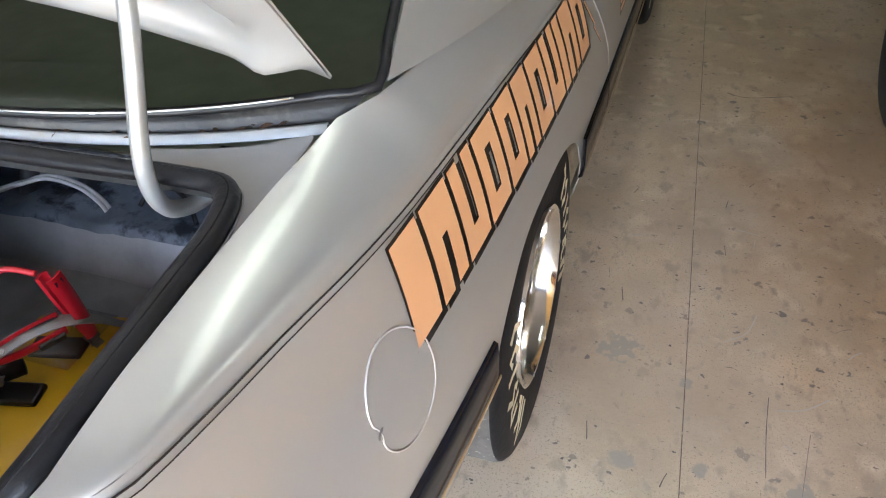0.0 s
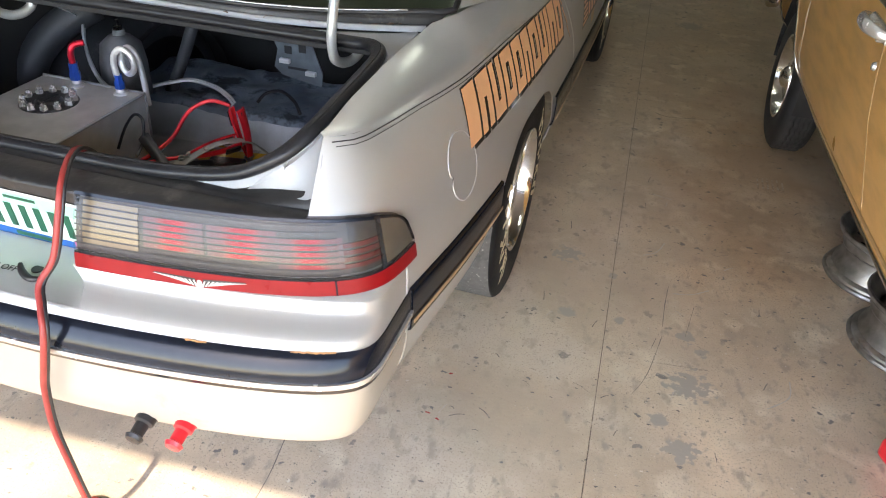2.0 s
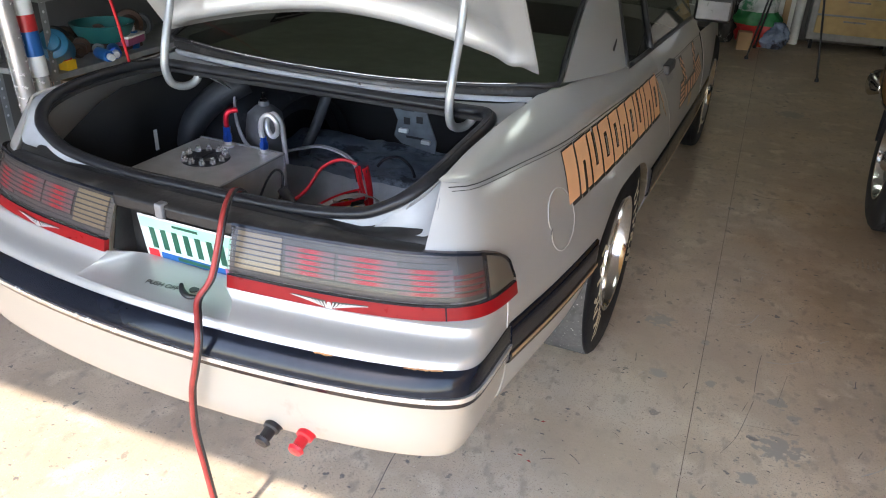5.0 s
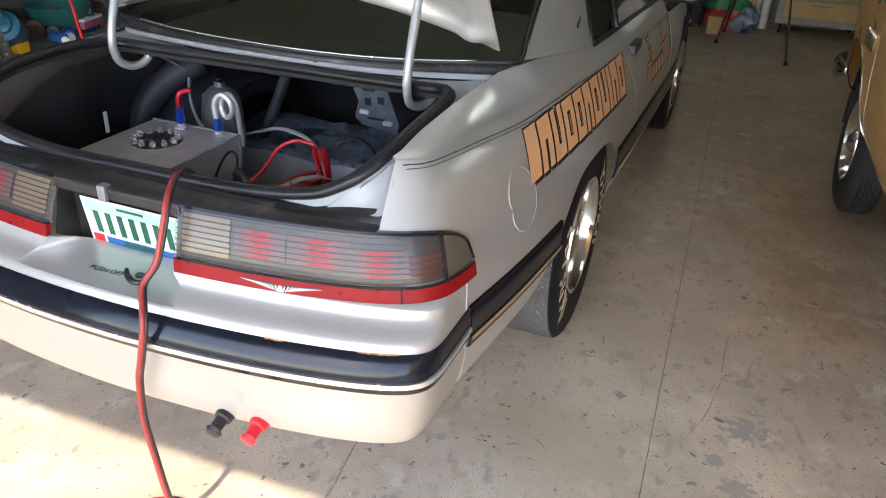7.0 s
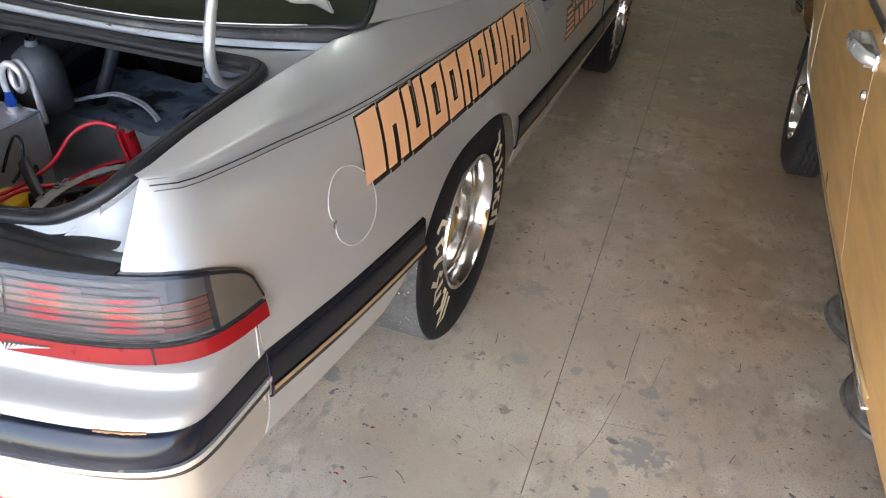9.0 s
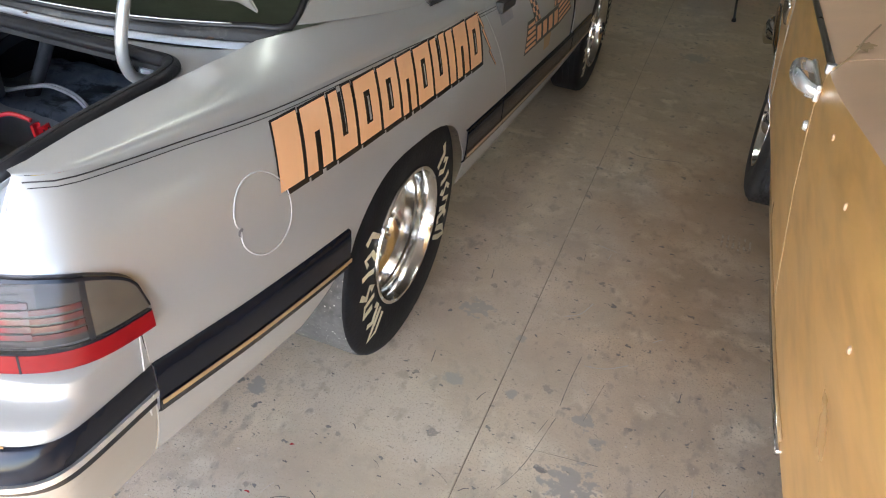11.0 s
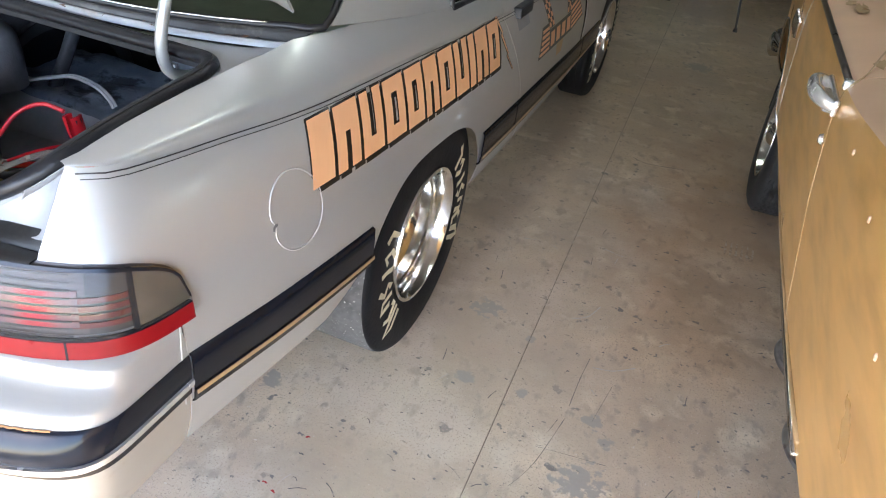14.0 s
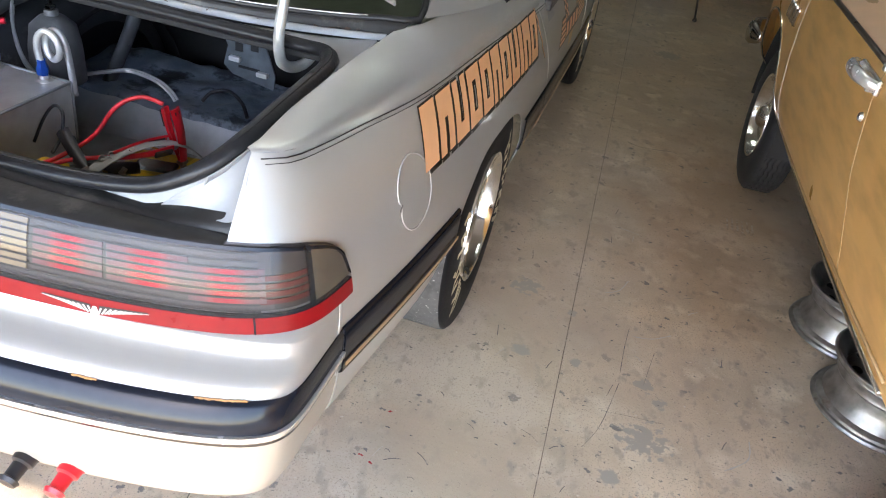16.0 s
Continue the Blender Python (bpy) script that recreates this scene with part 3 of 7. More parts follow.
def even_angles(n, a0, a1, z=0.75):
    """Angles that lie evenly along the outline."""
    ease = lambda t: t ** 4 / (t ** 4 + (1 - t) ** 4)
    fine = [a0 + (a1 - a0) * ease(i / 600) for i in range(601)]
    pts = [Vector(tail_point(a, z)) for a in fine]
    run = [0]
    for p, q in zip(pts, pts[1:]):
        run.append(run[-1] + (q - p).length)
    out, k = [], 0
    for i in range(n):
        t = run[-1] * i / (n - 1)
        while k < 599 and run[k + 1] < t:
            k += 1
        out.append(fine[k] + (fine[k + 1] - fine[k]) * min(1, max(0, (t - run[k]) / max(1e-9, run[k + 1] - run[k]))))
    return out


# quarter panels, from the rear corner to the door
def corner_from(z):
    return angle_at(0.633, z)
JOINT_Y = -0.948
rows = []
for v in spread(0, 1, 24):
    z0 = 0.700 + 0.265 * v
    row = []
    for a in even_angles(34, corner_from(z0), 90, z0):
        y = tail_point(a, z0)[1]
        row.append(tail_point(a, 0.700 + (shoulder_z(y) - 0.700) * v))
    rows.append(row)
CORNER_END = rows[-1][0][1]
both("quarter_corner", rows, "silver", coupe, "", 0.003)
both("quarter_panel", side_rows(REAR_Y, 0.655, 64, ARCH_MARKS, cut_b=lambda z: door_cut(z) - 0.003, rows=24), "silver", coupe, "", 0.003)
low = [[(side_x(y, z0 := sill(y) + (0.7005 - sill(y)) * t), y, z0) for y in spread(JOINT_Y, REAR_Y, 8)] for t in spread(0, 1, 12)]
both("quarter_lower", low, "silver", coupe, "", 0.003)


def crease(y):
    """The shoulder line in plan, rear corner included."""
    z = shoulder_z(y)
    x = side_x(y, z) if y >= REAR_Y else tail_point(angle_along(y, z), z)[0]
    return Vector((x, y, z))


def trunk_edge(y):
    return (table(y, [(-1.02, 0.632), (-0.95, 0.626), (-0.85, 0.621), (-0.5, 0.622), (-0.36, 0.637), (-0.285, 0.68), (-0.1, 0.71), (0.1, 0.735), (0.30, 0.752), (0.66, 0.757)]), table(y, [(-1.0, 0.980), (-0.85, 0.991), (-0.7, 0.998), (-0.45, 1.003), (-0.285, 1.022), (-0.1, 1.02), (0.1, 1.0), (0.30, 0.978), (0.66, 0.957)]))
STEPS = [0, 0.02, 0.045, 0.075, 0.11, 0.15, 0.2, 0.27, 0.36, 0.48, 0.62, 0.78, 0.9, 1]
rows = [[] for _ in STEPS]
for y in columns(CORNER_END, 0.655, 50):
    c = crease(y)
    ex, ez = trunk_edge(y)
    ex = min(ex, c[0] - 0.006)
    for i, t in enumerate(STEPS):
        rows[i].append((c[0] + (ex - c[0]) * t, y, c[2] + (ez - c[2]) * (0.74 * (1 - (1 - t) ** 1.15) + 0.26 * (1 - math.exp(-t / 0.07)))))
both("quarter_shoulder", rows, "silver", coupe, "", 0.003)
# twin pinstripes along the shoulder
for k, (drop, r) in enumerate(((0.004, 0.0014), (0.012, 0.0009))):
    for s in (1, -1):
        pts = []
        for y in columns(CORNER_END + 0.002, 1.75, 90):
            z = shoulder_z(y) - drop - 0.004
            x = side_x(y, z) if y >= REAR_Y else tail_point(angle_along(y, z), z)[0]
            pts.append((s * (x + 0.0012 + 0.0030 * min(1.0, max(0.0, (-0.72 - y) / 0.1))), y, z))
        tube("pinstripe", pts, r, "black_vinyl", coupe, "thin black pinstripe", 5, 1)

# doors, front wings and nose
both("door", side_rows(0.66, 1.78, 26, (), cut_a=lambda z: door_cut(z) + 0.003), "silver", coupe, "", 0.003)
both("front_wing", side_rows(1.786, 3.2, 46, FRONT_MARKS), "silver", coupe, "", 0.003)
# pale strip: the sun's reflection along the shut line, put into the colour
both("door_edge_glint", [[(side_x(door_cut(z), z) + 0.0012, door_cut(z) + k, z) for z in spread(0.345, 0.885, 16)] for k in (-0.0035, -0.0005)], "arm", coupe, "pale strip painted for the sun glint on the door edge", 0.001)
both("door_gap", [[(side_x(door_cut(z), z) - 0.006, door_cut(z) + k, z) for z in spread(0.335, 0.93, 14)] for k in (-0.012, 0.012)], "edge", coupe, "", 0.002)
rows = []
for t in spread(0, 1, 9):
    rows.append([(table(y, [(1.7, 0.80), (3.2, 0.70)]) * (1 - t), y, shoulder_z(y) + (1 - (1 - t) ** 2) * 0.07) for y in spread(1.7, 3.2, 12)])
both("bonnet", rows, "silver", coupe, "", 0.003)
rows = [[(side_x(3.2, z) * math.cos(a) ** 0.5, 3.2 + 0.22 * math.sin(a) ** 0.6, z) for a in spread(0, math.pi / 2 - 1e-6, 10)] for z in spread(0.27, 0.74, 8)]
both("front_bumper", rows, "silver", coupe, "", 0.003)

# rear bumper
BUMPER_Y = -0.95
BUMP = [(0.372, 0.757, -1.284), (0.385, 0.766, -1.300), (0.41, 0.777, -1.311), (0.45, 0.788, -1.316), (0.49, 0.793, -1.3165), (0.504, 0.794, -1.317), (0.535, 0.797, -1.320), (0.543, 0.798, -1.3215), (0.566, 0.800, -1.331), (0.573, 0.801, -1.333), (0.580, 0.801, -1.333), (0.590, 0.801, -1.3305), (0.60, 0.801, -1.3265), (0.61, 0.8005, -1.321), (0.62, 0.800, -1.314), (0.628, 0.799, -1.307), (0.634, 0.798, -1.300), (0.640, 0.797, -1.2985), (0.648, 0.796, -1.295), (0.655, 0.795, -1.287), (0.660, 0.794, -1.276), (0.665, 0.793, -1.262), (0.670, 0.792, -1.249), (0.676, 0.791, -1.239), (0.684, 0.789, -1.233), (0.692, 0.788, -1.229), (0.702, 0.786, -1.225)]
BUMP_W, BUMP_Y = [(b[0], b[1]) for b in BUMP], [(b[0], b[2]) for b in BUMP]


def bump_point(a, z, out=0.0):
    """A point on the bumper: a runs from 0 (middle) to 90 (the joint on the side), bowed across the rear with tight corners."""
    w = table(z, BUMP_W) + out
    start = BUMPER_Y - BOW * w * w
    s = 1 if a >= 0 else -1
    x = w * math.sin(radians(abs(a))) ** 0.22
    return (s * x, start - (start - table(z, BUMP_Y) + out) * max(0, math.cos(radians(a))) ** 0.22 + BOW * x * x, z - 0.011 * (x / w) ** 14)


def arc_angle(t):
    return 90 * t ** 5 / (t ** 5 + (1 - t) ** 5)


ARC = [-arc_angle(t) for t in spread(1, 0.04, 60)] + [arc_angle(t) for t in spread(0.04, 1, 60)]
def bump_rows(zs, out=0.0, arc=ARC):
    return [[bump_point(a, z, out) for a in arc] for z in zs]
MID = (0, -0.6, 0.5)
sheet("bumper_lip", bump_rows([0.632, 0.636, 0.640, 0.644, 0.648, 0.652]), "silver", coupe, "", 0.003, away=MID)
def bump_share(x, z):
    """The share of the half bumper's arc that lies within x of the middle."""
    lo, hi = 0.0, 0.999
    for _ in range(40):
        mid = (lo + hi) / 2
        lo, hi = (mid, hi) if bump_point(arc_angle(mid), z)[0] < x else (lo, mid)
    return lo
def recess_x(z):
    return table(z, [(0.652, 0.236), (0.702, 0.181)])
zs = [0.652, 0.655, 0.658, 0.660, 0.6625, 0.665, 0.6675, 0.670, 0.673, 0.676, 0.680, 0.684, 0.688, 0.692, 0.697, 0.702]
rows = []
for z in zs:
    q = bump_share(recess_x(z), z)
    rows.append([bump_point(arc_angle(q + (1 - q) * t), z) for t in spread(0, 1, 70)])
def lamp_foot(p):
    """The place under the lamp strip that lies beyond a point of the bumper's upper edge."""
    q = math.atan2(p[0], -(p[1] - REAR_Y))
    lo, hi = 0.0, 89.9
    for _ in range(40):
        mid = (lo + hi) / 2
        t = tail_point(mid, 0.7025, 0.010)
        lo, hi = (mid, hi) if math.atan2(t[0], -(t[1] - REAR_Y)) < q else (lo, mid)
    return tail_point(lo, 0.7035, 0.008)
rows.append([lamp_foot(p) for p in rows[-1]])
both("bumper_cover", rows, "silver", coupe, "", 0.003, MID)
# scooped recess under the number plate, with its sloping shelf
edge_up = [r[0] for r in rows[:-1]]
def recess_point(t, u):
    """u runs from the middle (0) to the recess's rim (1); the floor sweeps up to the rim in a soft curve."""
    p = edge_up[min(len(edge_up) - 1, round(t * (len(edge_up) - 1)))]
    w = p[0]
    x, rise = w * abs(u), abs(u) ** 9
    y = table(0.652, BUMP_Y) + 0.001 + BOW * x * x + (1.154 - 1.306 + 0.303) * t
    z = 0.6515 + 0.021 * t
    return (x if u >= 0 else -x, y + (p[1] - y) * rise, z + (p[2] - z) * rise)
bow = [math.copysign(1 - (1 - abs(u)) ** 2, u) for u in spread(-1, 1, 41)]
sheet("plate_shelf", [[recess_point(t, u) for u in bow] for t in spread(0, 1, len(edge_up))], "silver", coupe, "", 0.003, away=(0, -1.2, 0.3))
sheet("bumper_valance", bump_rows([0.372, 0.378, 0.385, 0.395, 0.41, 0.43, 0.45, 0.47, 0.49, 0.505, 0.52, 0.535, 0.545]), "valance", coupe, "creamy silver lower valance", 0.003, away=MID)
sheet("bumper_band", bump_rows([0.580, 0.585, 0.59, 0.595, 0.60, 0.605, 0.61, 0.615, 0.62, 0.624, 0.628, 0.631, 0.634], 0.003), "black_trim", coupe, "satin black bumper band with chipped paint", 0.01, away=MID)
sheet("bumper_strip", bump_rows([0.566, 0.569, 0.576, 0.580], 0.009), "bright", coupe, "bright silver strip", 0.01, away=MID)
sheet("bumper_lower_band", bump_rows([0.543, 0.548, 0.554, 0.560, 0.566], 0.003), "black_trim", coupe, "satin black lower band", 0.01, away=MID)
for x0, x1 in ((0.455, 0.497), (0.655, 0.735)):
    q0, q1 = bump_share(x0, 0.632), bump_share(x1, 0.632)
    sheet("paint_chip", [[bump_point(arc_angle(q), z + 0.0012 * noise.noise((q * 300, z * 40, 0)), 0.0042) for q in spread(q0, q1, 24)] for z in (0.6325, 0.6352)], "chip", coupe, "orange primer showing through chipped edge", 0.001, away=MID)


# side mouldings with a gold line
def moulding(ya, yb, name="side_moulding"):
    rows = []
    for t, out in ((0, 0.0), (0.04, 0.008), (0.3, 0.010), (0.7, 0.010), (0.95, 0.008), (1, 0.0)):
        rows.append([(side_x(y, band_top(y) - 0.118 * t) + out, y, band_top(y) - 0.118 * t) for y in spread(ya, yb, 12)])
    m = both(name, rows, "black_trim", coupe, "satin black side moulding", 0.004)
    for s, ob in zip((1, -1), m):
        line = [[(s * (side_x(y, band_top(y) - 0.08) + o), y, band_top(y) - k) for y in spread(ya, yb, 12)] for k, o in ((0.083, 0.0150), (0.092, 0.0150))]
        sheet("gold_line", line, "gold_line", ob, "thin gold line", 0.002, away=(0, 0, 0.5))
moulding(-0.946, -0.335)
moulding(0.40, 0.742)
moulding(0.75, 1.775)
moulding(1.79, 2.21)
for s in (1, -1):
    tube("bumper_joint", [(s * (side_x(JOINT_Y, z) + 0.002), JOINT_Y - 0.02 * math.sin((z - 0.4) * 9), z) for z in spread(0.515, 0.70, 8)], 0.0017, "arm", coupe, "pale joint line beside the bumper", 6, 2)

# tail lamps
def lamp_top(a):
    return table(tail_point(abs(a), 0.78)[1], [(-1.1, 0.844), (-1.06, 0.841), (-1.01, 0.831), (-0.972, 0.817), (-0.948, 0.804), (-0.932, 0.789), (-0.924, 0.768), (-0.919, 0.745)])
def lamp_rows(angles, za, zb, out, n=4):
    """zb None: up to the lamp's own rounded top."""
    return [[tail_point(a, za + ((zb if zb is not None else lamp_top(abs(a))) - za) * t, out) for a in angles] for t in spread(0, 1, n)]
A_IN, A_END = angle_at(0.182, 0.78), angle_along(-0.919, 0.78)
A_DIV, A_MARK, A_SIDE = angle_along(-1.022, 0.78), angle_along(-1.014, 0.78), angle_along(-1.085, 0.78)
for s in (1, -1):
    lamp = sheet("tail_lamp", lamp_rows([s * a for a in even_angles(60, A_IN, A_END)], 0.734, None, 0.003, 6), "lamp_grey", coupe, "smoked tail lamp with amber and red segments", 0.004, away=MID)
    lens = sheet("lens", lamp_rows([s * a for a in even_angles(60, A_IN, A_END)], 0.734, None, 0.016, 8), "lens", lamp, "clear smoked lens", away=MID)
    lens.visible_shadow = False
    sheet("red_strip", lamp_rows([s * a for a in even_angles(60, A_IN, A_END)], 0.702, 0.732, 0.017, 5), "red_strip", lamp, "glossy red reflector strip", 0.014, away=MID)
    sheet("red_strip_top", lamp_rows([s * a for a in even_angles(60, A_IN, A_END)], 0.7315, 0.7345, 0.016, 2), "black_trim", lamp, "", 0.012, away=MID)
    rim_a = [s * a for a in even_angles(60, A_IN, A_END)]
    sheet("lamp_rim", [[tail_point(a, lamp_top(abs(a)) + dz, 0.0165) for a in rim_a] for dz in (-0.004, 0.0015)], "black_trim", lamp, "dark upper rim", 0.012, away=MID)
    PITCH = 0.0118
    def slats(name, x0, x1, ks, mat):
        for k in ks:
            z = 0.7365 + PITCH * k
            sheet(name, lamp_rows([s * v for v in even_angles(12, angle_at(x0, 0.78), angle_at(x1, 0.78))], z + 0.0022, z + PITCH - 0.0002, 0.0078, 3), mat, lamp, "", 0.0025, away=MID)
    slats("amber_slat", 0.198, 0.314, range(1, 8), "amber")
    slats("red_slat", 0.325, 0.445, range(2, 7), "red_lens")
    slats("red_slat", 0.452, 0.585, range(2, 7), "red_lens")
    slats("red_slat", 0.585, 0.700, range(1, 6), "red_lens")
    for k in range(9):
        z = 0.7362 + PITCH * k
        sheet("lens_rib", lamp_rows([s * v for v in even_angles(50, A_IN, A_SIDE)], z, z + 0.0026, 0.0098, 2), "lamp_dark", lamp, "", 0.001, away=MID)
    for k in range(4):
        z = 0.748 + 0.013 * k
        sheet("red_slat", lamp_rows([s * v for v in even_angles(8, A_SIDE, A_DIV - 0.4)], z, z + 0.0085, 0.0075, 3), "red_deep", lamp, "", 0.003, away=MID)
    # thin dark sheet: shade of the lamp's corner interior, put into the colour
    sheet("corner_shade", lamp_rows([s * v for v in even_angles(10, angle_at(0.71, 0.78), A_DIV)], 0.736, None, 0.0045, 5), "lamp_dark", lamp, "dark sheet painted as the shaded depth of the lamp corner", 0.001, away=MID)
    sheet("divider", lamp_rows([s * v for v in even_angles(6, A_DIV, A_MARK)], 0.734, None, 0.012, 4), "black_trim", lamp, "black divider bar", 0.006, away=MID)
    sheet("side_marker", lamp_rows([s * v for v in even_angles(8, A_MARK, A_END)], 0.736, None, 0.010, 6), "marker", lamp, "dull tan side marker", 0.004, away=MID)
    sheet("strip_divider", lamp_rows([s * v for v in even_angles(3, angle_at(0.690, 0.72), angle_at(0.693, 0.72))], 0.702, 0.733, 0.0178, 3), "black_trim", lamp, "", 0.002, away=MID)
    # winged emblem: a small body and a fan of feathers on each side
    def on_strip(x, z, out=0.0195):
        q = tail_point(angle_at(0.440 + x, 0.72), z, out)
        return (s * q[0], q[1], q[2])
    raw("emblem", [on_strip(dx, dz) for dx, dz in ((-0.004, 0.717), (0.0, 0.719), (0.004, 0.717), (0.008, 0.7035), (-0.008, 0.7035))], [(0, 1, 2, 3, 4)], "emblem", lamp, "pale winged emblem", False)
    for w in (-1, 1):
        raw("emblem_shadow", [on_strip(w * dx, dz, 0.0185) for dx, dz in ((0.004, 0.7038), (0.056, 0.7155), (0.091, 0.7212), (0.088, 0.7232), (0.008, 0.7200))], [(0, 1, 2, 3, 4)], "black_vinyl", lamp, "", False)
        for k in range(10):
            u = k / 9
            x0, z0, x1, z1 = 0.006 + 0.048 * u, 0.7050 + 0.0115 * u, 0.011 + 0.078 * u, 0.7180 + 0.0040 * u
            h = 0.0015 + 0.0009 * u
            raw("feather", [on_strip(w * (x0 - h), z0), on_strip(w * (x0 + h), z0 - 0.0008), on_strip(w * (x1 + h), z1 - 0.0010), on_strip(w * (x1 - h), z1)], [(0, 1, 2, 3)], "emblem", lamp, "", False)

# dark lamp housing, and the black filler panel between it and the trunk seal
def panel_back(x):
    return tail_point(angle_at(abs(x), 0.843), 0.843, 0.004)
xs_ = spread(-0.632, 0.632, 61)
house, fill = [[], [], [], []], [[], [], [], []]
for x in xs_:
    b = panel_back(x)
    e = max(0.0, abs(x) - 0.46) / 0.172
    yl = table(abs(x), [(0, -1.100), (0.3, -1.097), (0.5, -1.085), (0.632, -1.066)])
    house[0].append((x, b[1] - 0.012, 0.838))
    house[1].append((x, b[1] - 0.010, 0.8465))
    house[2].append((x, b[1] * 0.4 + yl * 0.6, 0.848))
    house[3].append((x, yl - 0.0009, 0.8470))
    ys = table(abs(x), [(0, -1.05), (0.3, -1.043), (0.46, -1.035), (0.632, -1.044)])
    fill[0].append((x, yl + 0.0009, 0.838))
    fill[1].append((x, yl + 0.0026, 0.8455))
    fill[2].append((x, yl * 0.5 + ys * 0.5, 0.846 + 0.014 * e))
    fill[3].append((x, ys, 0.846 + 0.030 * e))
sheet("lamp_housing", house, "black_panel", coupe, "dark lamp housing ledge", 0.004, away=(0, -1.0, 0.7))
sheet("filler_panel", fill, "black_panel", coupe, "dull black filler panel above the lamps", 0.004, away=(0, -1.0, 0.7))

# recess behind the number plate
box("plate_recess", (-0.185, -1.128, 0.64), (0.185, -1.118, 0.845), "black_panel", coupe, "black recess behind the plate", 0)
for s in (1, -1):
    sheet("recess_cheek", [[(s * 0.186, -1.195, 0.70), (s * 0.186, -1.15, 0.845)], [(s * 0.178, -1.125, 0.65), (s * 0.178, -1.122, 0.845)]], "black_panel", coupe, "", 0.003, away=(s * 0.5, -1.15, 0.7))
box("plate_lamp_lip", (-0.185, -1.175, 0.812), (0.185, -1.120, 0.845), "black_panel", coupe, "", 0.006)
box("latch_plate", (-0.040, -1.186, 0.812), (-0.016, -1.160, 0.852), "tower", coupe, "worn latch striker bracket", 0.004)

# number plate with unreadable bars
plate = box("number_plate", (-0.149, -1.140, 0.648), (0.149, -1.1375, 0.7965), "white", coupe, "green and white number plate", 0.001, turn=pose(0, 0, 0, 8))
plate.location.x, plate.location.z = 0.012, -0.003
def on_plate(name, x0, x1, z0, z1, mat, out=0.0016):
    """A flat piece on the tilted plate, measured from its lower left corner."""
    m = Matrix.Translation((0, -1.13875, 0.72225)) @ pose(0, 0, 0, 8)
    c = [m @ Vector((x - 0.149, -out, z - 0.074)) for x, z in ((x0, z0), (x1, z0), (x1, z1), (x0, z1))]
    raw(name, c, [(0, 1, 2, 3)], mat, plate, "", False)
M["plate_green"] = material("pale_green_field", (0.36, 0.70, 0.50), 0.4, 0, 0.3, 0.12, 20)
M["plate_pale"] = material("very_pale_green_field", (0.55, 0.74, 0.62), 0.4, 0, 0.3, 0.10, 20)
M["plate_ink"] = material("dark_green_ink", (0.01, 0.09, 0.05), 0.4, 0, 0, 0.1, 20)
on_plate("plate_field", 0.004, 0.294, 0.112, 0.144, "plate_green", 0.0026)
on_plate("plate_pale_field", 0.004, 0.294, 0.046, 0.112, "plate_pale", 0.0026)
on_plate("plate_band", 0.050, 0.270, 0.024, 0.044, "blue_can", 0.0026)
for k in range(7):
    on_plate("plate_bar", 0.030 + 0.036 * k, 0.048 + 0.036 * k, 0.054, 0.116, "plate_ink", 0.0034)
for x0, x1, z0, z1, mt in ((0.010, 0.044, 0.026, 0.048, "red_plastic"), (0.254, 0.288, 0.026, 0.048, "pink"), (0.105, 0.205, 0.030, 0.040, "plate_ink"), (0.11, 0.19, 0.130, 0.138, "plate_ink")):
    on_plate("plate_bar", x0, x1, z0, z1, mt, 0.0040)

# switch lever and hand-written words on the shelf
def words(text, at, size, turn, mat, parent, label):
    cu = bpy.data.curves.new("words", "FONT")
    cu.body, cu.size, cu.extrude = text, size, 0.0003
    tmp = bpy.data.objects.new("words", cu)
    scene.collection.objects.link(tmp)
    me = bpy.data.meshes.new_from_object(tmp.evaluated_get(bpy.context.evaluated_depsgraph_get()))
    bpy.data.objects.remove(tmp)
    me.materials.clear()
    me.materials.append(M[mat])
    ob = new("lettering", me)
    ob.parent, ob.matrix_local = parent, Matrix.Translation(at) @ turn
    ob["label"] = label
    return ob
words("PUSH OFF", (-0.050, -1.240, 0.6600), 0.0215, pose(0, 0, 0, 7.9, 0, 0) @ pose(0, 0, 0, 0, 0, 2), "black_vinyl", coupe, "hand-written black words")
lathe("cutoff_switch", [(0.0, 0.0), (0.012, 0.0), (0.013, -0.005), (0.009, -0.010), (0.0, -0.011)], "black_plastic", coupe, "black battery cut-off switch", 24, "z", (0.082, -1.215, 0.663))
tube("cutoff_lever", [(0.057, -1.229, 0.680), (0.067, -1.239, 0.669), (0.092, -1.249, 0.664), (0.112, -1.244, 0.665)], lambda t: 0.004 + 0.004 * math.sin(math.pi * t), "black_plastic", coupe, "black curved lever", 8, 5)

# charging posts under the bumper
for x, mat, lab in ((0.342, "black_plastic", "black rubber-capped charging post"), (0.428, "red_plastic", "red rubber-capped charging post")):
    lathe("charging_post", [(0.0, -0.074), (0.016, -0.072), (0.020, -0.064), (0.014, -0.060), (0.015, -0.034), (0.021, -0.030), (0.022, -0.016), (0.026, -0.012), (0.027, 0.0)], mat, coupe, lab, 20, "y", (x, -1.288 + BOW * x * x, 0.402), pose(0, 0, 0, 16).to_3x3())
    lathe("post_washer", [(0.0, -0.004), (0.030, -0.004), (0.030, 0.006)], "rubber", coupe, "", 20, "y", (x, -1.291 + BOW * x * x, 0.402), pose(0, 0, 0, 16).to_3x3())

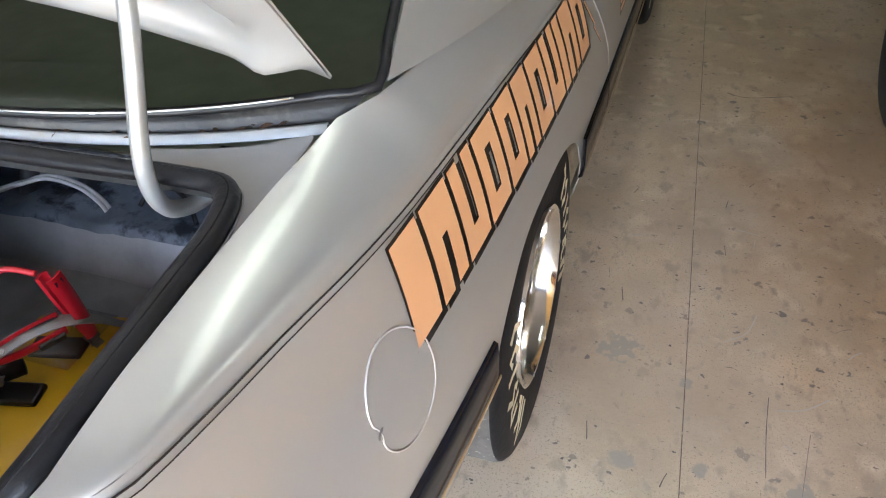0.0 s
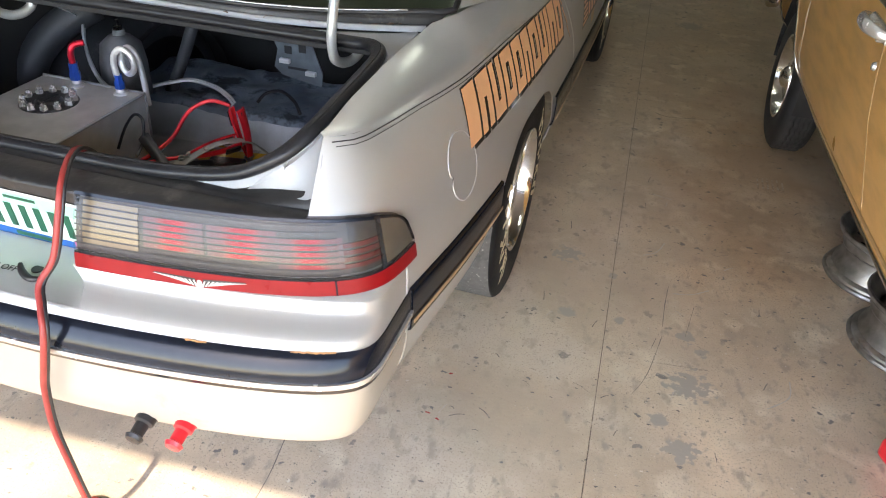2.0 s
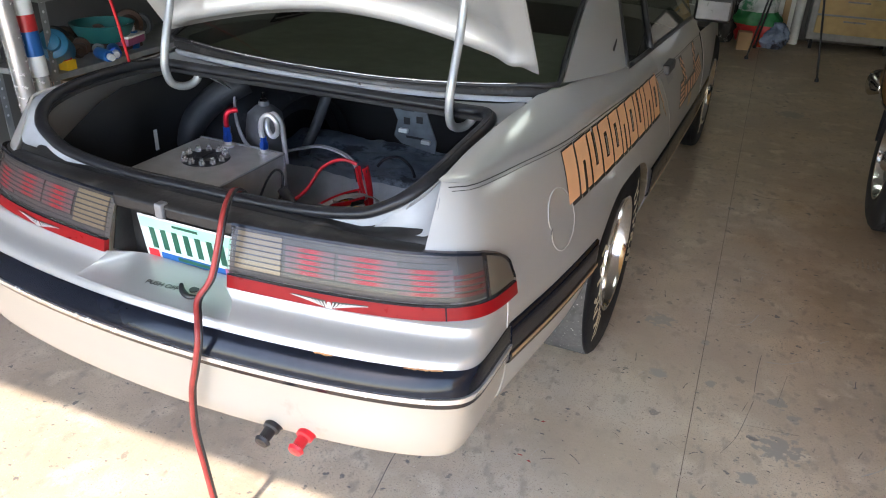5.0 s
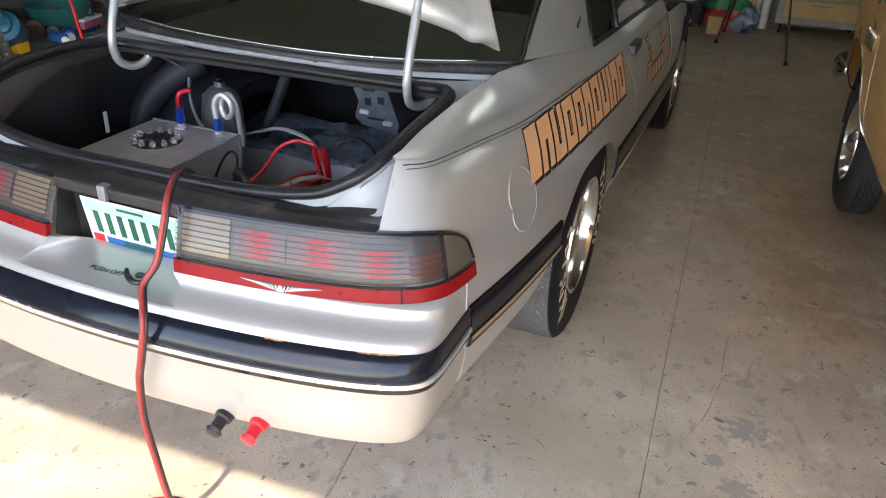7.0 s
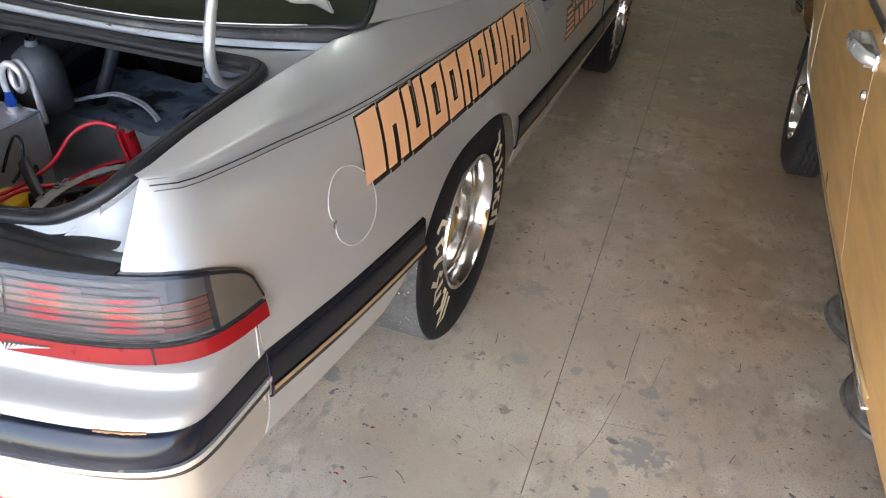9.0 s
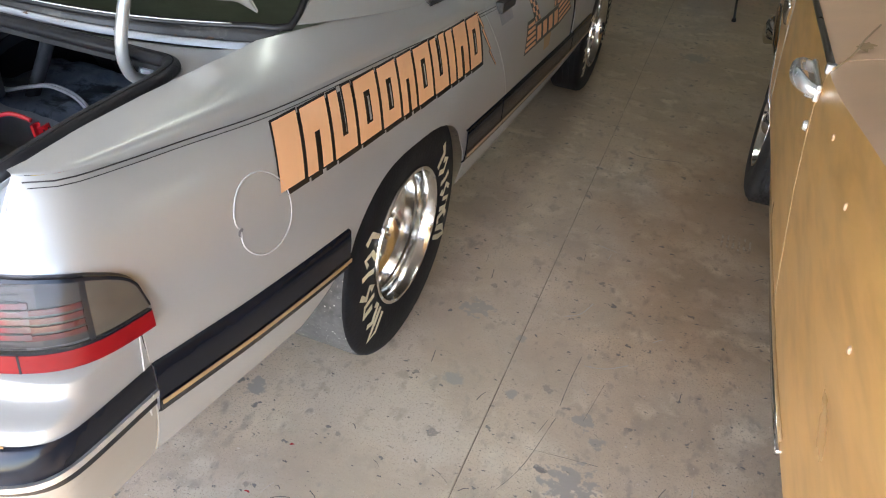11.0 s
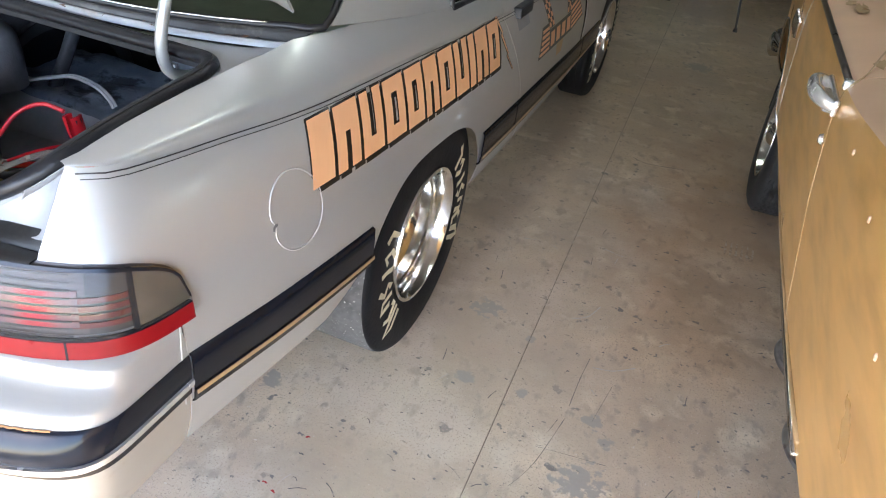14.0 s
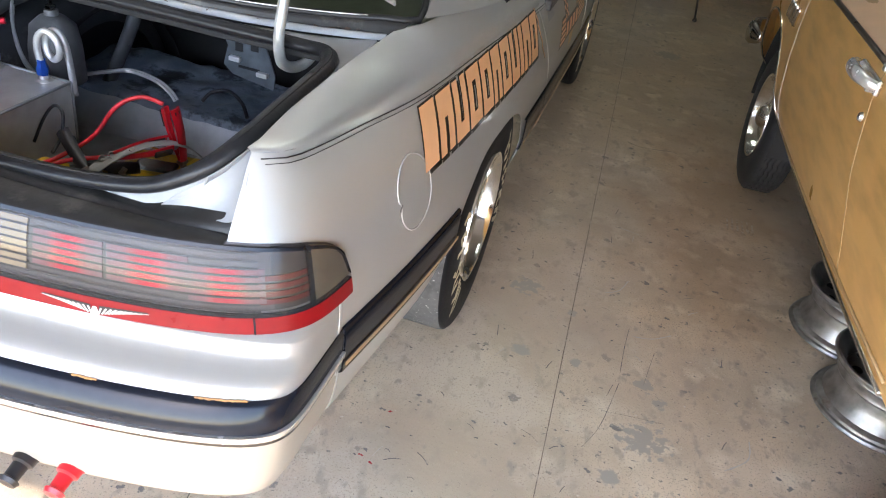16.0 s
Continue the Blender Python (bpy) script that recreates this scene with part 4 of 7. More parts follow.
# ---- trunk ----
SEAL = [(0, -0.507, 0.981), (0.3, -0.506, 0.982), (0.47, -0.509, 0.985), (0.55, -0.53, 0.991), (0.588, -0.61, 0.995), (0.600, -0.74, 0.994), (0.601, -0.85, 0.986), (0.591, -0.95, 0.966), (0.555, -1.012, 0.930), (0.50, -1.032, 0.896), (0.44, -1.040, 0.873), (0.325, -1.048, 0.857), (0.195, -1.054, 0.851), (0, -1.058, 0.850)]
loop_pts = SEAL + [(-x, y - 0.03 * x / 0.6, z) for x, y, z in SEAL[-2:0:-1]]
tube("trunk_seal", loop_pts, 0.0145, "rubber", coupe, "weathered black rubber trunk seal", 12, 6, True, squash=(1.25, 1.0))
ring = smooth_path(loop_pts, 6, True)
tube("seal_seam", [p + Vector((p.x, p.y + 0.8, 0)).normalized() * 0.004 + Vector((0, 0, 0.0142)) for p in ring], 0.0014, "dark_in", coupe, "dark seam along the seal", 5, 1, True)
# pressed channel outside the seal, up to the quarter panels
rows = [[], [], [], []]
for p in ring:
    out = Vector((p.x, p.y + 0.8, 0)).normalized()
    back = p.y < -1.02
    rows[0].append(p + out * 0.004 + Vector((0, 0, -0.014)))
    rows[1].append(p + out * 0.010 + Vector((0, 0, -0.018)))
    rows[2].append(p + out * 0.016 + Vector((0, 0, -0.016 if not back else -0.024)))
    rows[3].append(p + out * 0.019 + Vector((0, 0, -0.004 if not back else -0.026)))
sheet("drain_channel", [r + [r[0]] for r in rows], "edge", coupe, "grey painted drain channel with chips", 0.002)
# flange under the seal
rows = [[p + Vector((0, 0, -k)) - Vector((p.x, p.y + 0.8, 0)).normalized() * q for p in ring] for k, q in ((0.0, 0.0), (0.018, 0.0), (0.026, 0.006))]
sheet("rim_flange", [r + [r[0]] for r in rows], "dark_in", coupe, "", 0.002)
# closing pieces at the rear corners: the pressed return of the quarter panel
inner = smooth_path([(0.610, -0.90, 0.972), (0.600, -0.965, 0.950), (0.566, -1.020, 0.914), (0.512, -1.040, 0.876), (0.472, -1.046, 0.838)], 6)
outer = smooth_path([(0.624, -0.91, 0.980), (0.631, -0.995, 0.968), (0.632, -1.052, 0.874), (0.575, -1.054, 0.855), (0.480, -1.054, 0.830)], 6)
both("corner_closing", [[p * (1 - t) + q * t - Vector((0, -0.008, 0.006)) * math.sin(math.pi * t) for p, q in zip(inner, outer)] for t in spread(0, 1, 8)], "edge", coupe, "pale grey corner panel beside the seal", 0.002, (0.5, -0.9, 0.5))

# gutter between rear window and trunk
def glass_base(u):
    c = abs(u) ** 2.2
    return Vector((0.675 * u, -0.465 + (0.18 if u > 0 else 0.09) * c, 1.020 + 0.012 * abs(u) ** 3))
def strip_line(u, dy=0.0, dz=0.0):
    return Vector((0.622 * u, -0.480 + (0.125 if u > 0 else 0.06) * abs(u) ** 2.5 + dy, 1.001 + dz))
us = spread(-1, 1, 41)
def gutter_row(k, dz):
    return [glass_base(u) * (1 - k) + strip_line(u) * k + Vector((0, 0, dz)) for u in us]
sheet("window_gutter", [gutter_row(0.0, -0.002), gutter_row(0.15, 0.0), gutter_row(0.42, -0.004), gutter_row(0.52, -0.020), gutter_row(0.90, -0.022), gutter_row(1.0, -0.003)], "black_panel", coupe, "dirty black gutter with dead leaves", 0.003)
sheet("gutter_strip", [[strip_line(u, dy, dz) for u in us] for dy, dz in ((0.001, -0.004), (0.0, 0.001), (-0.004, 0.001), (-0.007, -0.012))], "edge", coupe, "pale grey metal strip before the trunk", 0.002)
pan_a = smooth_path([(0.36, -0.460, 0.985), (0.46, -0.436, 0.985), (0.54, -0.404, 0.985), (0.60, -0.372, 0.990), (0.618, -0.42, 0.996)], 5)
pan_b = smooth_path([(0.38, -0.497, 0.980), (0.47, -0.500, 0.981), (0.56, -0.515, 0.984), (0.608, -0.60, 0.990), (0.618, -0.66, 0.993)], 5)
both("corner_pan", [[p * (1 - t) + q * t for p, q in zip(pan_a, pan_b)] for t in spread(0, 1, 5)], "pan", coupe, "pale grey pan beside the seal with scratched paint", 0.002, (0.5, -0.5, 0.5))
tube("window_moulding", [p + Vector((0, -0.010, 0.010)) for p in gutter_row(0.06, 0.0)[3:-3]], 0.0019, "bright", coupe, "thin bright moulding", 6, 1)
for u in (-0.55, -0.1, 0.28, 0.62, 0.86):
    lathe("gutter_clip", [(0.0, 0.010), (0.010, 0.008), (0.012, 0.0)], "rubber", coupe, "", 10, "z", glass_base(u) * 0.3 + strip_line(u) * 0.7 + Vector((0, 0, -0.018)))
rnd = random.Random(5)
vs, fs = [], []
for k in range(46):
    u = rnd.uniform(-0.9, 0.9)
    c = glass_base(u) * 0.3 + strip_line(u) * 0.7 + Vector((rnd.uniform(-0.01, 0.01), rnd.uniform(-0.012, 0.012), -0.008))
    a = rnd.uniform(0, 6.28)
    n = len(vs)
    for q in range(4):
        t = a + q * 1.57
        r = 0.011 if q % 2 else 0.004
        vs.append(c + Vector((r * math.cos(t), r * math.sin(t), rnd.uniform(0, 0.006))))
    fs.append((n, n + 1, n + 2, n + 3))
tagged(raw("dead_leaves", vs, fs, "brown", coupe, "", False), kind="stuff")

# inside
sheet("trunk_floor", [[(x, y, 0.475 + 0.012 * noise.noise((x * 5, y * 5, 0))) for x in spread(-0.60, 0.60, 14)] for y in spread(-1.05, -0.20, 10)], "trunk_metal", coupe, "bare grey trunk floor", 0.003)
def hump(x, y):
    t = min(1, max(0, (y + 0.265) / 0.07)) * min(1, max(0, (0.20 - y) / 0.05))
    return 0.475 + 0.108 * (t * t * (3 - 2 * t)) + (0.020 * noise.noise((x * 7, y * 7, 1)) + 0.010 * noise.noise((x * 19, y * 15, 4)) + 0.012 * abs(noise.noise((x * 9 + 3, y * 12, 7)))) * t
sheet("hump_front", [[(x, y, hump(x, y) - 0.004) for x in spread(-0.66, 0.66, 50)] for y in spread(-0.30, -0.185, 16)], "trunk_metal", coupe, "smooth grey metal riser before the hump", 0.003)
sheet("axle_hump", [[(x, y, hump(x, y)) for x in spread(-0.66, 0.66, 60)] for y in spread(-0.212, 0.21, 40)], "liner", coupe, "crumpled blue-grey sprayed hump", 0.003)
# side walls in near-black: the trunk's shade is put into their colour
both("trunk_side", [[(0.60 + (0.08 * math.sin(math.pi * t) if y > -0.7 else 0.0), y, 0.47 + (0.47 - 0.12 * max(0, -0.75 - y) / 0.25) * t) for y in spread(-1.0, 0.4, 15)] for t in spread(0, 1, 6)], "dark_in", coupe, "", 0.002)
sheet("trunk_back", [[(x, -1.05, z) for x in spread(-0.60, 0.60, 8)] for z in spread(0.45, 0.84, 5)], "trunk_metal", coupe, "", 0.002)
# added near-black sheet that stands for the unlit cabin beyond
sheet("cabin_shade", [[(x, 0.45 + 0.1 * t, 0.40 + 0.55 * t) for x in spread(-0.75, 0.75, 6)] for t in spread(0, 1, 4)], "dark_in", coupe, "", 0.003)
sheet("parcel_shelf", [[(x, y, 0.968 + 0.02 * (y + 0.45)) for x in spread(-0.66, 0.66, 8)] for y in spread(-0.45, 0.60, 6)], "shelf_cloth", coupe, "", 0.004)
# tub over each rear wheel
both("wheel_tub", [[(0.70 - 0.24 * t, 0.0 + (0.41 - 0.05 * t) * math.cos(a), 0.40 + (0.41 - 0.05 * t) * math.sin(a)) for a in spread(0, math.pi, 18)] for t in (0, 0.8, 1.0)] + [[(0.45, 0.30 * math.cos(a), 0.40 + 0.30 * math.sin(a)) for a in spread(0, math.pi, 18)]], "dark_metal", coupe, "", 0.003)
# hinge brackets under the shelf edge and stamped plates
both("hinge_plate", [[(0.50 + 0.10 * t, -0.47 + 0.16 * v, 0.955 - 0.10 * v * (1 - 0.5 * t)) for v in spread(0, 1, 5)] for t in (0, 1)], "trunk_metal", coupe, "", 0.003)
brk = raw("seat_bracket", [(x, y, z) for y in (-0.060, -0.055) for x, z in ((0.00, 0.955), (0.05, 0.955), (0.085, 0.90), (0.13, 0.885), (0.15, 0.80), (0.19, 0.70), (0.185, 0.655), (0.05, 0.675), (0.02, 0.70), (0.035, 0.76), (0.015, 0.80), (0.03, 0.87))],
          [tuple(range(12)), tuple(range(23, 11, -1))] + [(k, k + 12, (k + 1) % 12 + 12, (k + 1) % 12) for k in range(12)], "bracket", coupe, "blue-grey stamped steel bracket with slots", False)
for x0, x1, z0, z1 in ((0.03, 0.07, 0.86, 0.885), (0.05, 0.10, 0.80, 0.812), (0.06, 0.085, 0.75, 0.775), (0.11, 0.135, 0.76, 0.785), (0.07, 0.14, 0.70, 0.708)):
    box("bracket_slot", (x0, -0.0625, z0), (x1, -0.0605, z1), "dark_in", brk, "", 0.0008)
for x0, z0 in ((0.035, 0.815), (0.045, 0.72), (0.135, 0.69)):
    box("bracket_tab", (x0, -0.076, z0), (x0 + 0.035, -0.0605, z0 + 0.014), "aluminium", brk, "", 0.002)
tube("brace_tube", [(-0.34, -0.13, 0.57), (-0.27, -0.10, 0.74), (-0.20, -0.07, 0.96)], 0.020, "dark_metal", coupe, "dark grey roll-bar brace", 12, 4)
box("inner_label", (-0.60, -0.60, 0.70), (-0.598, -0.585, 0.77), "white", coupe, "small white label", 0)
# strut tower and shock mount
lathe("shock_tower", [(0.075, 0.0), (0.072, 0.10), (0.062, 0.16), (0.035, 0.185), (0.02, 0.19), (0.018, 0.205), (0.0, 0.205)], "tower", coupe, "grey pressed shock tower", 24, "z", (-0.40, -0.26, 0.61))
lathe("shock_nut", [(0.014, 0.0), (0.014, 0.014), (0.007, 0.016), (0.006, 0.034), (0.0, 0.034)], "chrome", coupe, "", 6, "z", (-0.40, -0.26, 0.812))
tube("exhaust_hoop", [(-0.70, -0.40, 0.52), (-0.66, -0.36, 0.70), (-0.60, -0.28, 0.80), (-0.52, -0.20, 0.86)], 0.05, "dark_metal", coupe, "", 10, 4)

# hinge arms and lid
def arm(x, dy):
    pts = [(x + 0.034, dy - 0.440, 0.962), (x + 0.030, dy - 0.448, 0.940), (x + 0.020, dy - 0.470, 0.926), (x + 0.008, dy - 0.500, 0.926), (x, dy - 0.530, 0.942), (x, dy - 0.547, 0.972), (x, dy - 0.551, 1.008), (x, dy - 0.540, 1.06), (x, dy - 0.505, 1.156), (x, dy - 0.485, 1.22), (x, dy - 0.47, 1.30)]
    ob = tube("hinge_arm", pts, 0.0128, "arm_steel", coupe, "pale grey painted hinge arm", 8, 6)
    box("hinge_bracket", (x + 0.018, dy - 0.452, 0.945), (x + 0.050, dy - 0.405, 0.975), "dark_metal", ob, "dark hinge bracket", 0.004)
    return ob
arm(0.447, 0.0)
arm(-0.50, -0.06)
def lid_base(u):
    """Front edge of the raised lid, from its left tip (-1) to its right tip (1)."""
    x = 0.62 * u
    rise = 0.108 * (1 - abs(u) ** 1.7)
    return Vector((x * 1.018, -0.388 + 0.044 * u + 0.03 * (1 - u * u), 1.067 + rise))
lid_dir = Vector((0, -0.616, 0.787))
def lid_point(u, v, depth):
    p = lid_base(u) + lid_dir * v
    return p + Vector((0, -depth * 0.787, -depth * 0.616))
sheet("lid_skin", [[lid_point(u, v, -0.003 - 0.025 * min(1, v / 0.06) * (1 - abs(u) ** 10)) + Vector((0, 0.02 * math.sin(min(1, v / 0.15) * 1.57) * (1 - abs(u) ** 10), 0)) for u in spread(-1, 1, 41)] for v in spread(0, 0.62, 12)], "silver", coupe, "raised silver trunk lid", 0.003)
def lid_inner(u, v):
    """Pressed inner panel: a rim, a long bead and a hollow."""
    a = abs(u)
    d = 0.012
    d += 0.026 * math.exp(-((v - 0.055) / 0.022) ** 2)
    d -= 0.022 * math.exp(-((v - 0.125) / 0.035) ** 2) * (1 - a ** 6)
    d += 0.020 * math.exp(-((a - 0.90) / 0.05) ** 2)
    return lid_point(u, v, d * min(1, v / 0.03) * (1 - a ** 14))
sheet("lid_inner", [[lid_inner(u, v) for u in spread(-1, 1, 81)] for v in spread(0, 0.62, 50)], "silver", coupe, "pale grey pressed inner lid panel", 0.002)

# ---- wheels ----
M["dusty"] = material("dusty_slick_tread", (0.082, 0.083, 0.084), 0.8, 0, 0, 0.3, 60, 0.3, second=(0.50, 0.49, 0.47), second_at=0.615, second_scale=95)


def marks(tyre, r, rim_r, side):
    """Two worn runs of thick cream strokes on the sidewall, no words."""
    rnd = random.Random(3)
    def o(q, ang):
        q = rim_r + 0.012 + (r - rim_r - 0.03) * q
        return (side * (0.0138 - 0.010 * max(0, (q - rim_r) / (r - rim_r) - 0.45)), q * math.cos(ang), q * math.sin(ang))
    def stroke(path, w):
        """A worn brush stroke through (reach, angle) pairs."""
        vs = []
        for k, (q, ang) in enumerate(path):
            f = w * (0.75 + 0.5 * rnd.random())
            a, b = path[max(0, k - 1)], path[min(len(path) - 1, k + 1)]
            dq, da = (b[0] - a[0]) * 0.13, (b[1] - a[1]) * 0.28
            n = math.hypot(dq, da)
            vs += [o(q - da / n * f / 0.13, ang + dq / n * f / 0.28), o(q + da / n * f / 0.13, ang - dq / n * f / 0.28)]
        raw("sidewall_mark", vs, [(2 * k, 2 * k + 1, 2 * k + 3, 2 * k + 2) for k in range(len(path) - 1)], "cream", tyre, "", False)
    shapes = (((0.05, 0.0), (0.45, 0.02), (0.80, 0.06), (0.55, 0.14), (0.10, 0.13)), ((0.15, 0.0), (0.10, 0.09), (0.45, 0.15), (0.62, 0.08)), ((0.10, 0.02), (0.50, 0.0), (0.60, 0.10), (0.25, 0.14)),
              ((0.12, 0.10), (0.25, 0.02), (0.42, 0.12), (0.62, 0.03)), ((0.10, 0.05), (0.35, 0.03), (0.58, 0.05)), ((0.08, 0.10), (0.30, 0.0), (0.55, 0.06), (0.40, 0.14)), ((0.08, 0.03), (0.50, 0.02), (0.62, 0.12)))
    for start, step, order in ((150, 11.5, (6, 5, 4, 3, 2, 1, 0)), (-30, 11.0, (0, 1, 2, 3, 4, 5, 6))):
        for k, sh in enumerate(order):
            t = radians(start + step * k)
            stroke([(q, t + a) for q, a in shapes[sh]], 0.0095)


def road_wheel(at, side, r, width, rim_r, name="road_wheel", dish=0.09, slick=True):
    """A tyre on a polished rim, turned about x; side +1 faces right."""
    w = thing(name, at)
    w.parent = coupe
    prof = [(rim_r - 0.004, 0.0), (rim_r + 0.01, 0.006), (rim_r + (r - rim_r) * 0.45, 0.012), (r - 0.030, 0.008), (r - 0.012, 0.001), (r - 0.003, -0.008), (r, -0.020), (r, -0.05),
            (r, -width + 0.05), (r - 0.002, -width + 0.03), (r - 0.012, -width + 0.01), (r - 0.035, -width - 0.004), (rim_r, -width)]
    ty = lathe("tyre", [(a, side * b) for a, b in prof], "tyre", w, "black tyre with worn cream sidewall marks", 72)
    if slick:
        lathe("tread", [(r - 0.0030, side * -0.007), (r + 0.0010, side * -0.020), (r + 0.0012, side * (-width + 0.024)), (r - 0.0015, side * (-width + 0.018))], "dusty", ty, "dusty grey slick tread", 72)
    else:
        for k in range(4):
            c = -0.035 - (width - 0.07) * k / 3
            lathe("tread_rib", [(r - 0.001, side * (c + 0.014)), (r + 0.003, side * (c + 0.012)), (r + 0.003, side * (c - 0.012)), (r - 0.001, side * (c - 0.014))], "tyre", ty, "", 72)
    marks(ty, r, rim_r, side)
    rim = [(rim_r + 0.004, 0.004), (rim_r + 0.002, 0.012), (rim_r - 0.008, 0.012), (rim_r - 0.014, 0.002), (rim_r - 0.020, -0.012), (rim_r - 0.022, -dish * 0.5), (rim_r - 0.030, -dish * 0.55), (rim_r - 0.032, -dish * 0.9),
           (rim_r - 0.05, -dish), (0.10, -dish - 0.012), (0.075, -dish), (0.055, -dish + 0.004), (0.035, -dish - 0.004), (0.0, -dish - 0.004)]
    rm = lathe("rim", [(a, side * b) for a, b in rim], "chrome", w, "polished deep-dish rim", 64)
    for k in range(5):
        t = 2 * math.pi * k / 5 + 0.3
        lathe("lug_nut", [(0.0, side * (-dish + 0.03)), (0.009, side * (-dish + 0.03)), (0.011, side * (-dish + 0.02)), (0.011, side * (-dish - 0.01))], "chrome", rm, "", 8, at=(0, 0.057 * math.cos(t), 0.057 * math.sin(t)))
    for k in range(10):
        t = 2 * math.pi * k / 10
        lathe("rim_bolt", [(0.0, side * 0.0145), (0.004, side * 0.014), (0.005, side * 0.010)], "steel", rm, "", 8, at=(0, (rim_r - 0.003) * math.cos(t), (rim_r - 0.003) * math.sin(t)))
    return w
for s in (1, -1):
    road_wheel((s * 0.853, RX, RW), s, RW, 0.36, 0.207)
    road_wheel((s * 0.852, FX, FW), s, FW, 0.17, 0.203, dish=0.05, slick=False)
both("wheel_housing", [[(0.80 - k, 0.03 + 0.40 * math.cos(a), 0.33 + 0.42 * math.sin(a)) for a in spread(0.3, math.pi - 0.3, 20)] for k in (0, 0.2, 0.36)], "dark_in", coupe, "", 0.003)
both("wheel_housing", [[(0.80 - k, FX + 0.37 * math.cos(a), 0.36 + 0.37 * math.sin(a)) for a in spread(-0.3, math.pi + 0.3, 20)] for k in (0, 0.2, 0.36)], "dark_in", coupe, "", 0.003)
box("underbody", (-0.45, -1.0, 0.22), (0.45, 3.1, 0.40), "dark_in", coupe)

# ---- greenhouse ----
def pillar_x(z):
    return 0.755 - 0.50 * (z - 0.97)
def back_edge(t):
    """Edge of the rear glass from its lower corner to the roof."""
    return (0.675 - 0.115 * t, -0.285 + 0.885 * t - 0.02 * math.sin(math.pi * t), 1.032 + 0.26 * t + 0.045 * math.sin(math.pi * t))
rows = []
for t in spread(0, 1, 12):
    e = back_edge(t)
    r = []
    for u in spread(-1, 1, 21):
        c = 1 - abs(u) ** 2.2
        r.append((e[0] * u, e[1] - 0.18 * c * (1 - 0.5 * t) - (0.09 * abs(u) ** 2.2 * (1 - t) if u < 0 else 0.0), e[2] - 0.012 * (1 - abs(u) ** 3) * (1 - t) + 0.02 * c * t))
    rows.append(r)
gl = sheet("rear_window", rows, "glass", coupe, "dark tinted rear window", 0.0)
gl.visible_shadow = False
trim = [(r[0][0], r[0][1], r[0][2]) for r in rows][::-1] + list(rows[0])[1:] + [r[-1] for r in rows][1:]
tube("window_trim", trim, 0.009, "rubber", coupe, "black rubber window trim", 8, 2)
rows = []
for t in spread(0, 1, 10):
    e = back_edge(t)
    z = e[2]
    qy = 0.30 + 0.28 * t
    qz = 0.965 + 0.30 * t
    r = []
    for u in spread(0, 1, 8):
        x = e[0] + 0.012 + (pillar_x(qz) - e[0] - 0.012) * (1 - (1 - u) ** 1.8)
        r.append((x, e[1] + 0.01 + (qy - e[1]) * u, e[2] + (qz - e[2]) * u + 0.004))
    rows.append(r)
both("roof_pillar", rows, "silver", coupe, "", 0.003)
rows = [[(x, y, 1.30 - 0.05 * (x / 0.56) ** 2 * 0.8 + 0.02 * math.sin(math.pi * (y - 0.55) / 1.0)) for x in spread(-0.565, 0.565, 12)] for y in spread(0.59, 1.55, 8)]
sheet("roof", rows, "silver", coupe, "", 0.004, away=(0, 1, 0.5))
def belt(y):
    return 0.968 - 0.03 * (y - 0.3)
for s in (1, -1):
    g = sheet("side_window", [[(s * pillar_x(belt(y) + (1.262 - belt(y)) * t), y + 0.26 * t, belt(y) + (1.262 - belt(y)) * t) for y in spread(0.31, 1.75, 10)] for t in spread(0, 1, 5)], "glass", coupe, "dark tinted side window", 0, s < 0)
    g.visible_shadow = False
    tube("belt_trim", [(s * (pillar_x(belt(y)) + 0.004), y, belt(y)) for y in spread(0.30, 1.76, 8)], 0.009, "rubber", coupe, "black window trim", 6, 2)
    tube("window_post", [(s * (pillar_x(belt(0.70) + k * 0.295) + 0.004), 0.70 + 0.26 * k, belt(0.70) + k * 0.295) for k in (0, 0.5, 1)], 0.014, "rubber", coupe, "", 6, 2)
    tube("window_rear_trim", [(s * (pillar_x(0.968 + k * 0.295) + 0.003), 0.30 + 0.26 * k, 0.968 + k * 0.295) for k in (0, 0.5, 1)], 0.010, "rubber", coupe, "", 6, 2)
    tube("windscreen_pillar", [(s * 0.74, 1.78, 0.94), (s * 0.66, 1.70, 1.10), (s * 0.565, 1.55, 1.27)], 0.025, "silver", coupe, "", 8, 4)
    rows = []
    for t in spread(0, 1, 4):
        rows.append([(s * (side_x(y, table(y, SHOULDER)) * (1 - t) + pillar_x(belt(y)) * t), y, table(y, SHOULDER) * (1 - t) + belt(y) * t + 0.004 * math.sin(math.pi * t)) for y in spread(0.66, 1.78, 10)])
    sheet("door_shoulder", rows, "silver", coupe, "", 0.003, away=(0, 1, 0.5))
ws = sheet("windscreen", [[(u * (0.74 - 0.18 * t), 1.80 - 0.26 * t + 0.16 * (1 - u * u) * (1 - 0.6 * t), 0.93 + 0.34 * t) for u in spread(-1, 1, 12)] for t in spread(0, 1, 6)], "glass", coupe, "", 0)
ws.visible_shadow = False


